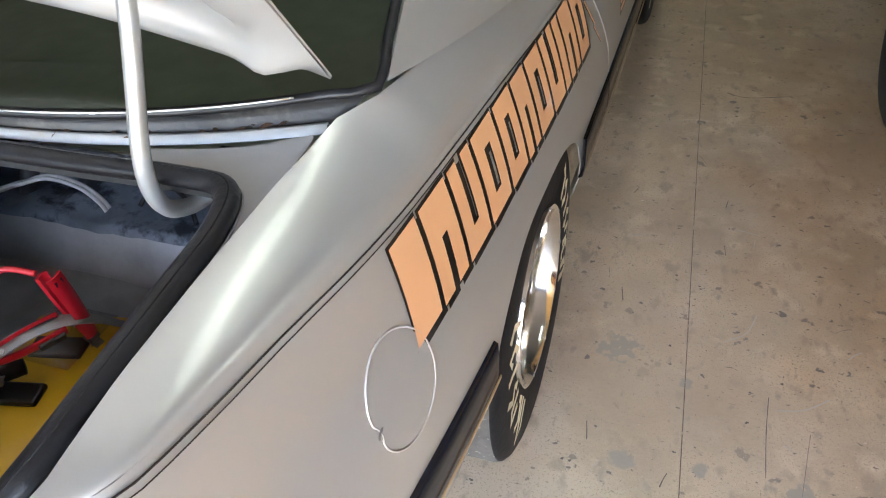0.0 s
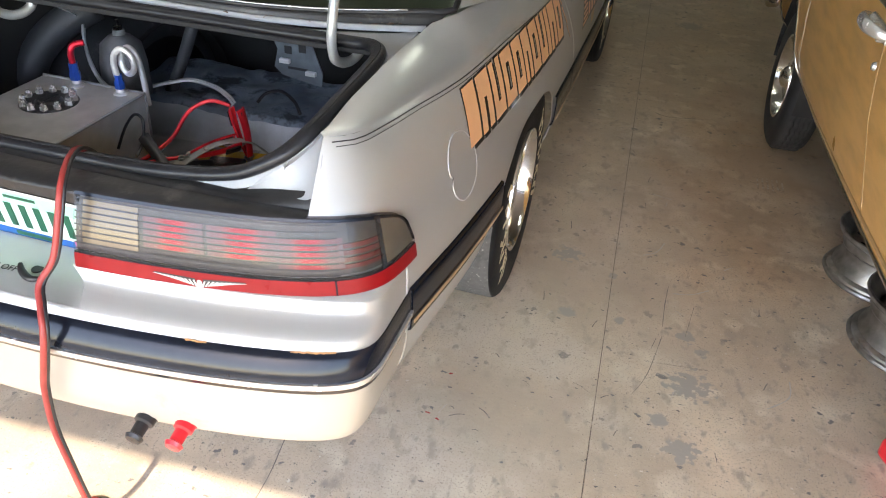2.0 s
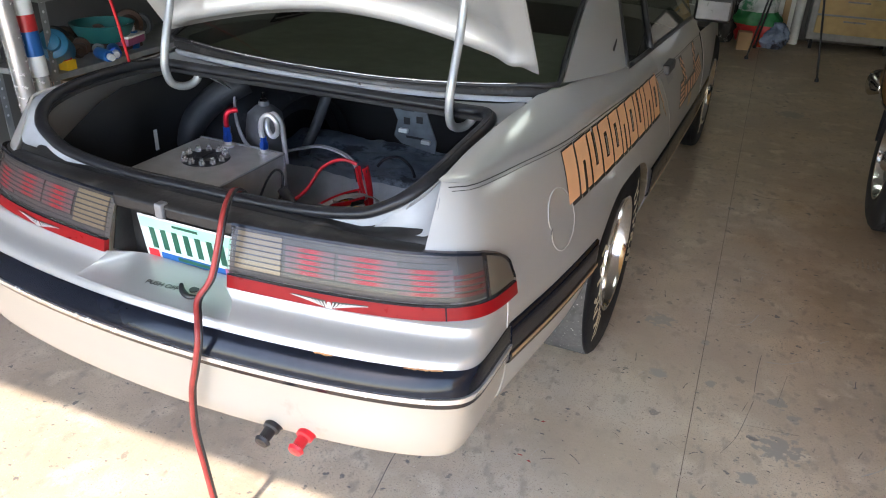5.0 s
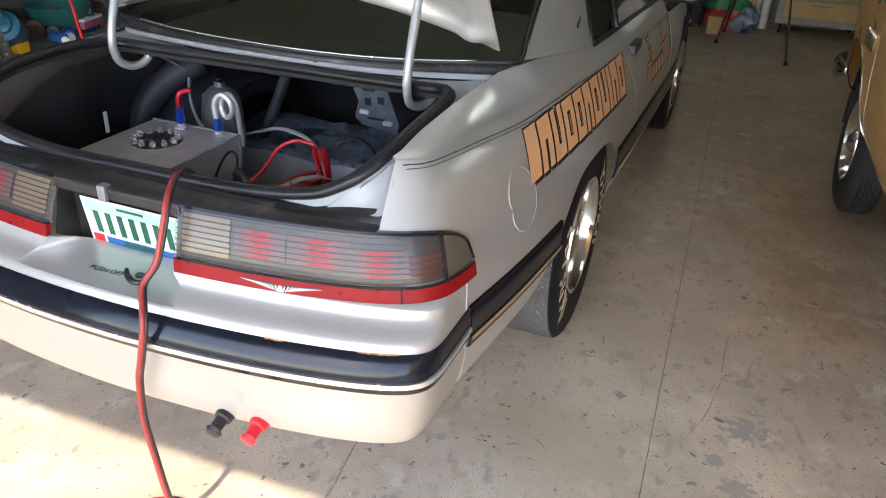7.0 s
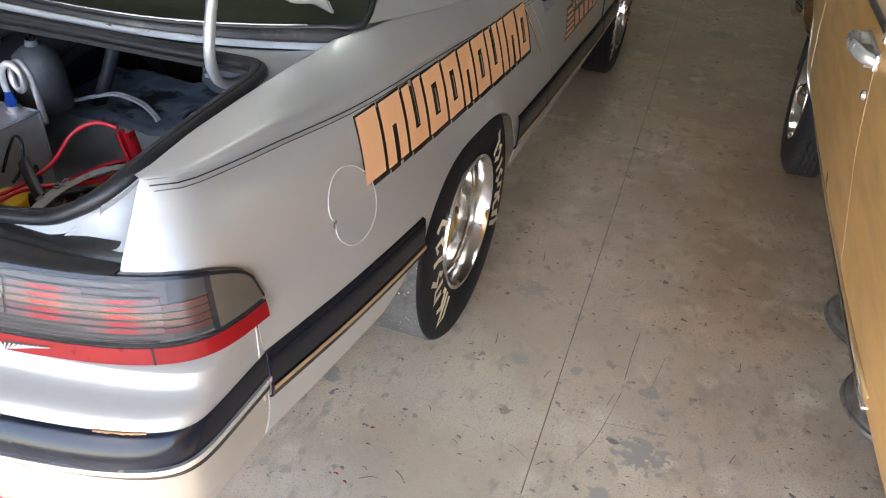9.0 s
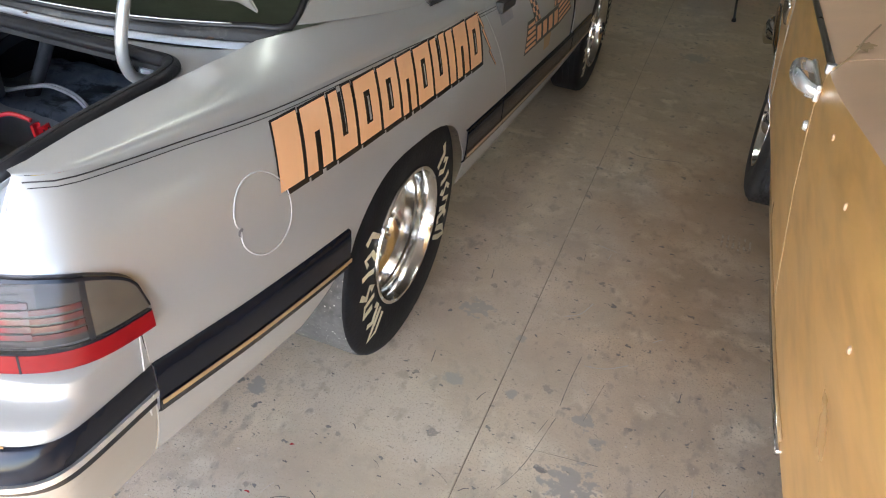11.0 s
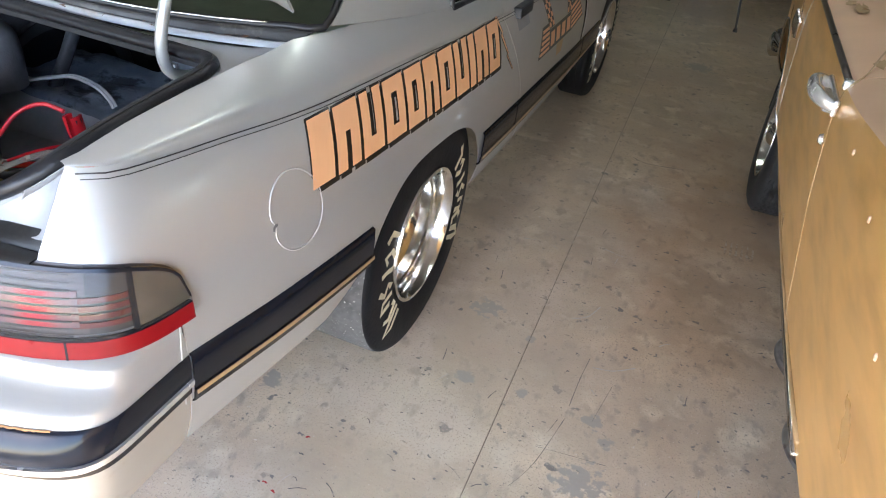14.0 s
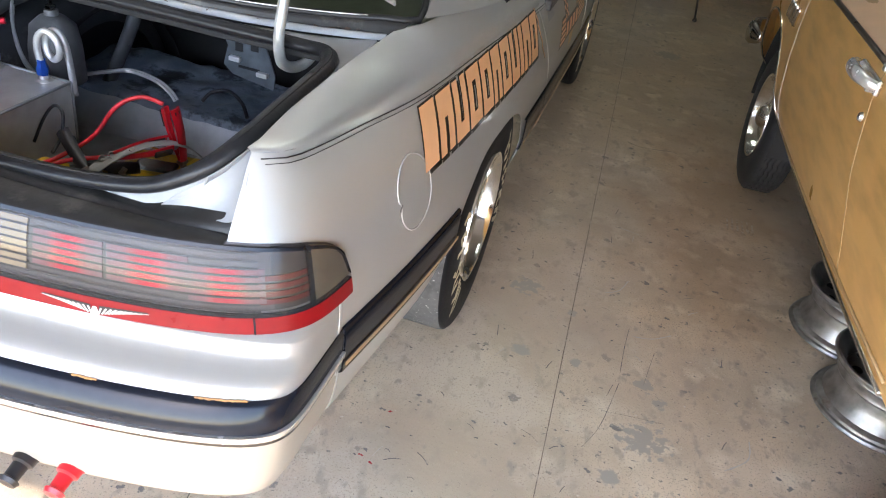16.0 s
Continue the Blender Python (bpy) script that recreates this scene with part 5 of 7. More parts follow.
# ---- side decals, fuel door, handles ----
def side_patch(name, quad, mat, parent, label="", out=0.0012, n=4, s=1):
    """A thin vinyl patch laid on the body side; quad is four (y, z) corners."""
    a, b, c, d = quad
    rows = []
    for t in spread(0, 1, n):
        r = []
        for u in spread(0, 1, n):
            y = (a[0] * (1 - u) + b[0] * u) * (1 - t) + (d[0] * (1 - u) + c[0] * u) * t
            z = (a[1] * (1 - u) + b[1] * u) * (1 - t) + (d[1] * (1 - u) + c[1] * u) * t
            r.append((s * (side_x(y, z) + out), y, z))
        rows.append(r)
    return sheet(name, rows, mat, parent, label, away=(0, 0, 0.5))
for s in (1, -1):
    y, lean = -0.556, 0.046
    for k, (wdt, cut) in enumerate(((0.094, ""), (0.108, "low"), (0.107, "high"), (0.114, "mid"), (0.105, "mid"), (0.092, "low"), (0.105, "mid"), (0.105, "high"), (0.055, ""), (0.105, "low"), (0.105, "mid"))):
        ya, yb = y + 0.005, y + wdt - 0.007
        zb, zt = 0.781 - 0.024 * (y + 0.55), 0.909 - 0.020 * (y + 0.55)
        def spot(u, v, dy=0.0, dz=0.0):
            """A place on the block: u along it, v up it, with the slant."""
            return (ya + (yb - ya) * u + lean * v + dy, zb + (zt - zb) * v + dz)
        def field(u0, v0, u1, v1, grow=0.0, dy=0.0, dz=0.0):
            return [spot(u0, v0, dy - grow, dz - grow), spot(u1, v0, dy + grow, dz - grow), spot(u1, v1, dy + grow, dz + grow), spot(u0, v1, dy - grow, dz + grow)]
        pieces = {"": ((0, 0, 1, 1),), "mid": ((0, 0, 1, 0.24), (0, 0.76, 1, 1), (0, 0.2, 0.36, 0.8), (0.64, 0.2, 1, 0.8)),
                  "low": ((0, 0, 0.40, 1), (0.60, 0, 1, 1), (0.3, 0.58, 0.7, 1)), "high": ((0, 0, 0.38, 1), (0.62, 0, 1, 1), (0.3, 0, 0.7, 0.28))}[cut]
        block = side_patch("decal_block", field(*pieces[0]), "peach", coupe, "peach slanted decal block with black shadow", 0.0026, 5, s)
        for n, f in enumerate(pieces):
            if n:
                side_patch("block_bar", field(*f), "peach", block, "", 0.0026 + 0.00008 * n, 5, s)
            side_patch("block_outline", field(*f, grow=0.0042), "black_vinyl", block, "", 0.0016 + 0.00008 * n, 5, s)
            side_patch("block_shadow", field(*f, grow=0.003, dy=0.011, dz=-0.010), "black_vinyl", block, "", 0.0008 + 0.00008 * n, 5, s)
        y += wdt
    # jagged bolt
    zig = [(0.575, 0.895), (0.600, 0.845), (0.590, 0.840), (0.622, 0.775), (0.612, 0.770), (0.655, 0.715)]
    for a, b, w in ((0, 1, 0.008), (1, 2, 0.004), (2, 3, 0.007), (3, 4, 0.004), (4, 5, 0.004)):
        (y0, z0), (y1, z1) = zig[a], zig[b]
        side_patch("bolt_stroke", [(y0 - w - 0.004, z0), (y0 + w + 0.004, z0), (y1 + w * 0.6 + 0.004, z1), (y1 - w * 0.6 - 0.004, z1)], "black_vinyl", coupe, "", 0.0012, 2, s)
        side_patch("bolt_stroke", [(y0 - w, z0), (y0 + w, z0), (y1 + w * 0.6, z1), (y1 - w * 0.6, z1)], "peach", coupe, "", 0.0018, 2, s)
    # winged badge with chequered flags on the door
    badge = side_patch("door_badge", [(1.10, 0.655), (1.48, 0.655), (1.48, 0.735), (1.10, 0.735)], "black_vinyl", coupe, "dark winged door badge with chequered flags", 0.0010, 5, s)
    for wing in (((0.97, 0.655), (1.12, 0.655), (1.12, 0.762), (1.03, 0.762)), ((1.46, 0.655), (1.68, 0.675), (1.60, 0.785), (1.46, 0.762))):
        side_patch("wing_field", wing, "black_vinyl", badge, "", 0.0009, 4, s)
    for k in range(5):
        z = 0.663 + 0.019 * k
        side_patch("wing_stripe", [(0.985 + 0.012 * k, z), (1.12, z), (1.12, z + 0.012), (0.985 + 0.012 * k, z + 0.012)], "peach", badge, "", 0.0016, 3, s)
        side_patch("wing_stripe", [(1.46, z), (1.66 - 0.012 * k, z + 0.02), (1.66 - 0.012 * k, z + 0.032), (1.46, z + 0.012)], "peach", badge, "", 0.0016, 3, s)
    for k in range(4):
        side_patch("badge_bar", [(1.14 + 0.082 * k, 0.668), (1.195 + 0.082 * k, 0.668), (1.20 + 0.082 * k, 0.722), (1.145 + 0.082 * k, 0.722)], "peach", badge, "", 0.0016, 3, s)
    for f, (fy, lean) in enumerate(((1.13, -0.05), (1.40, 0.05))):
        for i in range(3):
            for j in range(6):
                if (i + j) % 2 == 0:
                    q = [(fy + 0.022 * (i + a) + lean * (j + b) / 6, 0.742 + 0.018 * (j + b)) for a, b in ((0, 0), (1, 0), (1, 1), (0, 1))]
                    side_patch("flag_square", q, "peach", badge, "", 0.0016, 2, s)
        side_patch("flag_field", [(fy - 0.004, 0.738), (fy + 0.070, 0.738), (fy + 0.070 + lean, 0.856), (fy - 0.004 + lean, 0.856)], "black_vinyl", badge, "", 0.0010, 3, s)
    side_patch("badge_point", [(1.255, 0.60), (1.335, 0.60), (1.35, 0.655), (1.24, 0.655)], "gold_line", badge, "", 0.0012, 3, s)
    # handle and lock
    hz, hy = 0.868, 0.80
    hx = side_x(hy, hz)
    box("door_handle", (min(s * (hx - 0.01), s * (hx + 0.022)), hy - 0.045, hz - 0.018), (max(s * (hx - 0.01), s * (hx + 0.022)), hy + 0.10, hz + 0.022), "black_plastic", coupe, "black flap door handle", 0.007)
    side_patch("handle_recess", [(hy - 0.045, hz - 0.055), (hy + 0.085, hz - 0.055), (hy + 0.085, hz - 0.018), (hy - 0.045, hz - 0.018)], "edge", coupe, "", 0.002, 3, s)
    box("door_lock", (min(s * hx, s * (hx + 0.014)), hy - 0.075, hz - 0.075), (max(s * hx, s * (hx + 0.014)), hy - 0.052, hz - 0.045), "black_plastic", coupe, "black door lock", 0.004)
    # roof-pillar script: a thin dark squiggle
    tube("pillar_script", [(s * (0.741 - 0.05 * k + 0.012), 0.055 + 0.30 * k, 1.075 + 0.012 * math.sin(k * 30)) for k in spread(0.0, 0.45, 14)], 0.0022, "black_vinyl", coupe, "dark script trim", 5, 2)
    # mirror
    mx = box("door_mirror", (min(s * 0.80, s * 0.98), 1.60, 0.93), (max(s * 0.80, s * 0.98), 1.70, 1.045), "black_plastic", coupe, "black door mirror", 0.02)
    box("mirror_glass", (min(s * 0.815, s * 0.965), 1.596, 0.945), (max(s * 0.815, s * 0.965), 1.599, 1.03), "dark_mirror", mx, "", 0)

# round fuel door on the right side: pale shut line with a finger notch
fy, fz, fr = -0.609, 0.762, 0.082
ringp, inner = [], []
for k in range(40):
    t = 2 * math.pi * k / 40
    q = fr * (1 - 0.13 * math.exp(-((math.degrees(t) - 185) / 11) ** 2))
    y, z = fy + q * math.cos(t), fz + q * math.sin(t)
    ringp.append((side_x(y, z) + 0.0006, y, z))
fd = tube("fuel_door", ringp, 0.0018, "arm", coupe, "round fuel door with pale edge", 6, 1, True)
for rr_, mat, o in ((0.985, "silver", 0.0016),):
    rows = [[(side_x(fy + fr * rr_ * q * math.cos(t), fz + fr * rr_ * q * math.sin(t)) + o, fy + fr * rr_ * q * math.cos(t), fz + fr * rr_ * q * math.sin(t)) for t in spread(0, 2 * math.pi, 41)] for q in (0.02, 0.4, 0.75, 0.97)]
    sheet("fuel_flap", rows, mat, fd, "", away=(0, 0, 0.5))
nq = fr * 0.90
ny, nz = fy + nq * math.cos(radians(185)), fz + nq * math.sin(radians(185))
lathe("finger_notch", [(0.0, 0.0020), (0.006, 0.0020), (0.009, 0.0016)], "tower", fd, "", 16, "x", (side_x(ny, nz), ny, nz))

# ---- gold car ----
gold_car = thing("gold_car", (1.993, 3.5, 0), 0, "aged gold vintage coupe with chrome trim and primer patches", "car")
GW = (0.90, 0.346)            # front wheel along the car, and its height
def gold_x(y, z):
    low = max(0.0, 0.62 - z)
    nose = 0.28 * max(0.0, y - 1.0) ** 2 + 0.06 * max(0.0, -1.2 - y) ** 2
    return -0.008 * y + 2.77 * low * low + table(z, [(0.577, 0.0), (0.80, -0.018), (0.98, -0.034), (1.03, -0.034), (1.062, -0.028)]) + nose
def rocker(y):
    return min(0.59, max(0.44, 0.485 - 0.075 * y))
def gold_low(y):
    return max(arch(y, GW[0], 0.40, 0.43, rocker(y)), arch(y, -1.86, 0.20, 0.42, rocker(y)))
def gold_front_cut(z):
    return table(z, [(0.40, 0.30), (0.60, 0.38), (0.75, 0.415), (0.90, 0.39), (1.0, 0.345), (1.06, 0.31)])
def gold_rear_cut(z):
    return table(z, [(0.50, -0.98), (0.62, -0.93), (0.72, -0.84), (0.80, -0.77), (0.90, -0.74), (1.06, -0.72)])
GA = [GW[0] + s * k for s in (-1, 1) for k in (0.4295, 0.42, 0.40, 0.37)] + [-1.86 + s * k for s in (-1, 1) for k in (0.4195, 0.41, 0.39, 0.36)]
TOP = 1.062
def hip(y):
    """Height of the upper edge: level along the door, rising over the rear wheel."""
    t = min(1.0, max(0.0, (-0.70 - y) / 0.9))
    return TOP + 0.085 * t * t * (3 - 2 * t)
def gold_rows(ya, yb, n, cut_a=None, cut_b=None, m=26):
    out = [[] for _ in range(m)]
    for y in columns(ya, yb, n, GA):
        z0, zt = gold_low(y), hip(y)
        for i in range(m):
            z = z0 + (zt - z0) * i / (m - 1)
            yy = y
            if cut_b and y > yb - 0.25:
                yy = y + (cut_b(z) - yb) * (1 - (yb - y) / 0.25)
            if cut_a and y < ya + 0.25:
                yy = y + (cut_a(z) - ya) * (1 - (y - ya) / 0.25)
            out[i].append((gold_x(yy, z), yy, z))
    return out
GC = (1.0, 0, 0.6)
sheet("front_wing", gold_rows(0.40, 1.66, 44, cut_a=lambda z: gold_front_cut(z) + 0.0015), "gold", gold_car, "", 0.004, away=GC)
sheet("door", gold_rows(-0.70, 0.39, 26, cut_a=lambda z: gold_rear_cut(z) + 0.0012, cut_b=lambda z: gold_front_cut(z) - 0.0015), "gold", gold_car, "", 0.004, away=GC)
sheet("rear_quarter", gold_rows(-3.0, -0.71, 40, cut_b=lambda z: gold_rear_cut(z) - 0.0012), "gold", gold_car, "", 0.004, away=GC)
for cut in (gold_front_cut, gold_rear_cut):
    tube("shut_line", [(gold_x(cut(z), z) + 0.0005, cut(z), z) for z in spread(0.50 if cut is gold_front_cut else 0.56, 1.058, 14)], 0.0022, "arm" if cut is gold_front_cut else "gold_line", gold_car, "thin pale shut line", 6, 2)
    sheet("shut_backing", [[(gold_x(cut(z), z) + 0.006, cut(z) + k, z) for z in spread(0.56, 1.058, 12)] for k in (-0.02, 0.02)], "brown", gold_car, "", 0.002, away=GC)
# upper surfaces: primer-brown shelf beside the windows, belt strip, deck, bonnet and cabin
def top_rows(ya, yb, n, wide):
    prof = ((0.0, 0.0), (0.012, 0.008), (0.04, 0.020), (0.08, 0.032), (0.12, 0.040), (0.25, 0.052)) + (((0.5, 0.075), (0.87, 0.085)) if wide else ())
    return [[(gold_x(y, TOP) + dx, y, hip(y) + dz) for y in spread(ya, yb, n)] for dx, dz in prof]
def half(rows):
    return [[(1.74 - x, y, z) for x, y, z in r] for r in rows]
for name, ya, yb, n, wide in (("rear_deck", -3.0, -1.46, 12, True), ("sail_panel", -1.455, -0.685, 10, False), ("door_top", -0.68, 0.34, 10, False), ("bonnet", 0.345, 1.66, 12, True)):
    rows = top_rows(ya, yb, n, wide)
    lab = "faded tan primer upper panel"
    sheet(name, rows, "tan", gold_car, lab, 0.004, away=GC)
    sheet(name, half(rows), "tan", gold_car, lab, 0.004, away=GC)
for nm, ya, yb in (("far_wing", 0.20, 1.66), ("far_door", -0.85, 0.19), ("far_quarter", -3.0, -0.86)):
    sheet(nm, half(gold_rows(ya, yb, 30)), "gold", gold_car, "", 0.004, away=(0.8, 0, 0.6))
def end_rows(y, bulge):
    out = []
    for z in spread(0.45, hip(y), 10):
        x0 = gold_x(y, z)
        out.append([(x0 + (1.74 - 2 * x0) * t, y + bulge * (1 - abs(2 * t - 1) ** 4), z + 0.06 * (1 - (2 * t - 1) ** 2) * (z - 0.45) / 0.61) for t in spread(0, 1, 16)])
    return out
sheet("nose", end_rows(1.66, 0.16), "gold", gold_car, "", 0.004, away=(0.87, 0, 0.6))
sheet("tail", end_rows(-3.0, -0.14), "gold", gold_car, "", 0.004, away=(0.87, 0, 0.6))
for s in (0, 1):
    def flip(p):
        return (1.74 - p[0], p[1], p[2]) if s else p
    rail = [flip((0.245 + gold_x(y, TOP), y, 1.116)) for y in spread(-1.44, 0.33, 12)]
    tube("window_rail", rail, 0.010, "chrome", gold_car, "chrome window rail", 8, 1)
    for y in (0.05, -0.62):
        tube("window_frame", [flip((0.245, y, 1.115)), flip((0.29, y - 0.06, 1.25)), flip((0.335, y - 0.10, 1.375))], 0.010, "chrome", gold_car, "chrome window frame", 8, 2)
    gs = sheet("side_glass", [[flip((0.248 + 0.095 * t + gold_x(y, TOP), y - 0.10 * t if y < 0 else y * (1 - 0.9 * t), 1.112 + 0.265 * t)) for y in spread(-1.42, 0.33, 10)] for t in spread(0, 1, 5)], "glass", gold_car, "tinted side glass", 0.0)
    gs.visible_shadow = False
sheet("roof", [[(0.33 + 1.08 * t, y, 1.375 + 0.05 * math.sin(math.pi * t) + 0.02 * math.sin(math.pi * (y + 1.5) / 1.5)) for t in spread(0, 1, 12)] for y in spread(-1.5, -0.02, 8)], "tan", gold_car, "faded tan roof", 0.006, away=(0.87, -0.7, 0.8))
for nm, ya, za, yb, zb in (("windscreen", 0.36, 1.105, 0.0, 1.385), ("rear_glass", -1.47, 1.105, -1.5, 1.385)):
    w = sheet(nm, [[(0.87 + (0.62 - 0.08 * t) * u, ya + (yb - ya) * t + (0.10 if ya > 0 else -0.10) * (1 - u * u) * (1 - t), za + (zb - za) * t + 0.045 * (1 - u * u)) for u in spread(-1, 1, 12)] for t in spread(0, 1, 5)], "glass", gold_car, "tinted glass", 0.0)
    w.visible_shadow = False
box("cabin_floor", (0.26, -1.4, 0.78), (1.48, 0.3, 0.80), "dark_in", gold_car, "", 0)
box("seat_back", (0.25, -0.75, 0.80), (1.49, -0.58, 1.15), "dark_in", gold_car, "", 0.04)
tube("belt_strip", [(gold_x(y, TOP) + 0.004, y, TOP + 0.006) for y in spread(-0.70, 0.95, 14)], 0.0085, "belt_metal", gold_car, "dull dark belt strip", 8, 1)
box("belt_end", (gold_x(-0.66, TOP) - 0.008, -0.725, TOP - 0.008), (gold_x(-0.66, TOP) + 0.014, -0.70, TOP + 0.015), "bright", gold_car, "bright strip end", 0.004)
tube("roof_seam", [(-0.02, -0.74, 1.072), (0.02, -0.66, 1.088), (0.06, -0.52, 1.099), (0.10, -0.40, 1.106)], 0.0025, "gold_line", gold_car, "thin golden seam", 6, 5)
rnd = random.Random(11)
for px, py, pr_, st in ((0.088, -0.02, 0.016, 4.0), (0.066, 0.06, 0.014, 2.5), (0.092, 0.20, 0.012, 3.0), (0.075, -0.60, 0.016, 2.0)):
    z = TOP + 0.0055 + table(px, [(0.0, 0.0), (0.012, 0.008), (0.04, 0.020), (0.08, 0.032), (0.12, 0.040)])
    q = 26
    pts = [(gold_x(py, TOP) + px + pr_ * (1 + 0.9 * noise.noise((k * 0.7, px * 90, 1))) * math.cos(2 * math.pi * k / q), py + st * pr_ * (1 + 0.9 * noise.noise((k * 0.9, py * 9, 5))) * math.sin(2 * math.pi * k / q), z + 0.32 * pr_ * math.cos(2 * math.pi * k / q)) for k in range(q)]
    raw("paint_patch", pts + [(gold_x(py, TOP) + px, py, z)], [(k, (k + 1) % q, q) for k in range(q)], "card", gold_car, "flaking pale paint patch", False)
# handle, lock, hash marks, studs
def gold_place(y, z, out=0.0):
    return (gold_x(y, z) - out, y, z)
gh = tube("door_handle", [(-0.034, -0.755, 1.020), (-0.060, -0.742, 1.026), (-0.078, -0.700, 1.030), (-0.080, -0.650, 1.030), (-0.074, -0.600, 1.028), (-0.052, -0.570, 1.024), (-0.032, -0.562, 1.018)], lambda t: 0.010 + 0.007 * math.sin(math.pi * t), "bright", gold_car, "bright chrome pull handle", 12, 5, squash=(0.8, 1.2))
box("handle_plate", (-0.042, -0.765, 1.000), (-0.028, -0.555, 1.040), "bright", gh, "", 0.006)
lathe("push_button", [(0.0, -0.018), (0.010, -0.017), (0.012, -0.012), (0.012, 0.0)], "bright", gh, "", 16, "x", (-0.040, -0.735, 1.012))
lathe("door_lock", [(0.0, -0.010), (0.010, -0.009), (0.014, 0.0)], "bright", gold_car, "chrome door lock", 14, "x", gold_place(-0.70, 0.925))
for k in range(4):
    y = 0.46 + 0.055 * k
    tube("hash_mark", [gold_place(y - 0.012, 0.935, 0.004), gold_place(y + 0.012, 0.90, 0.006), gold_place(y + 0.03, 0.865, 0.004)], 0.010, "chrome", gold_car, "chrome hash mark", 8, 3)
for y, z in ((-1.05, 1.035), (-1.33, 1.03), (-1.60, 0.95)):
    lathe("trim_stud", [(0.0, -0.004), (0.005, -0.003), (0.007, 0.0)], "tan", gold_car, "pale trim stud", 10, "x", gold_place(y, z))
# rocker mouldings and wheel lips
for dz, r, mat in ((0.0, 0.008, "chrome"), (0.03, 0.005, "gold_line")):
    tube("rocker_trim", [gold_place(y, rocker(y) + dz, 0.002) for y in spread(-1.43, 0.46, 14)], r, mat, gold_car, "thin rocker trim", 6, 1)
tube("wheel_lip", [gold_place(GW[0] + 0.43 * math.cos(t), 0.40 + 0.43 * math.sin(t), 0.002) for t in spread(3.0, 0.14, 20)], 0.006, "chrome", gold_car, "thin chrome wheel-arch lip", 6, 1)
tube("wheel_lip", [gold_place(-1.86 + 0.42 * math.cos(t), 0.20 + 0.42 * math.sin(t), 0.002) for t in spread(2.14, 1.0, 20)], 0.006, "gold", gold_car, "", 6, 1)
sheet("arch_liner", [[(0.06 + k, GW[0] + 0.44 * math.cos(t), 0.40 + 0.44 * math.sin(t)) for t in spread(-0.2, 3.34, 16)] for k in (0, 0.35)], "dark_in", gold_car, "", 0.003)
sheet("arch_liner", [[(0.30 + k, -1.86 + 0.43 * math.cos(t), 0.22 + 0.43 * math.sin(t)) for t in spread(0.3, 2.84, 16)] for k in (0, 0.2)], "dark_in", gold_car, "", 0.003)
box("gold_underbody", (0.45, -2.6, 0.20), (1.4, 1.5, 0.42), "dark_in", gold_car, "", 0.02)
# front bumper end: a chrome blade that curls round the corner
tube("front_bumper", [(0.04, 1.52, 0.545), (0.005, 1.60, 0.55), (0.01, 1.70, 0.545), (0.08, 1.80, 0.54), (0.4, 1.88, 0.54), (1.2, 1.9, 0.54)], lambda t: 0.020 + 0.030 * min(1, t * 5), "chrome", gold_car, "chrome front bumper end", 12, 6, squash=(0.45, 1.2))


def old_wheel(parent, x, y, z, r, width):
    """Whitewall-free old tyre with a chrome spoked rim, facing -x."""
    w = new("road_wheel")
    w.parent, w.location = parent, (x, y, z)
    rim = 0.195
    prof = [(rim, 0.0), (rim + 0.03, -0.012), (rim + 0.08, -0.016), (r - 0.04, -0.010), (r - 0.012, 0.004), (r, 0.022), (r, width - 0.022), (r - 0.012, width - 0.004), (rim, width)]
    ty = lathe("tyre", prof, "old_tyre", w, "black ribbed tyre", 64)
    for k in range(5):
        c = 0.03 + (width - 0.06) * k / 4
        rows = [[(c + 0.004 * math.sin(40 * t) + d, (r + h) * math.cos(t), (r + h) * math.sin(t)) for t in spread(0, 2 * math.pi, 160)] for d, h in ((-0.010, -0.001), (-0.008, 0.003), (0.008, 0.003), (0.010, -0.001))]
        sheet("tread_rib", rows, "old_tyre", ty)
    rm = lathe("rim", [(rim + 0.006, -0.002), (rim + 0.004, -0.010), (rim - 0.006, -0.008), (rim - 0.012, 0.01), (rim - 0.020, 0.03), (rim - 0.028, 0.045), (rim - 0.05, 0.05), (rim - 0.06, 0.07)], "chrome", w, "chrome slotted rim", 48)
    for k in range(5):
        t = 2 * math.pi * k / 5
        c, s = math.cos(t), math.sin(t)
        spoke = [(0.012, 0.05, 0.026), (0.018, 0.10, 0.030), (0.045, 0.155, 0.038)]
        rows = [[(a, q * c - e * s, q * s + e * c) for e in (-h, -h * 0.6, h * 0.6, h)] for a, q, h in spoke]
        sheet("spoke", rows, "chrome", rm, "", 0.012)
    lathe("hub_cap", [(0.0, -0.02), (0.03, -0.018), (0.045, -0.008), (0.058, 0.012), (0.06, 0.03)], "chrome", rm, "", 32)
    return w
old_wheel(gold_car, 0.064, GW[0], GW[1], 0.346, 0.145)

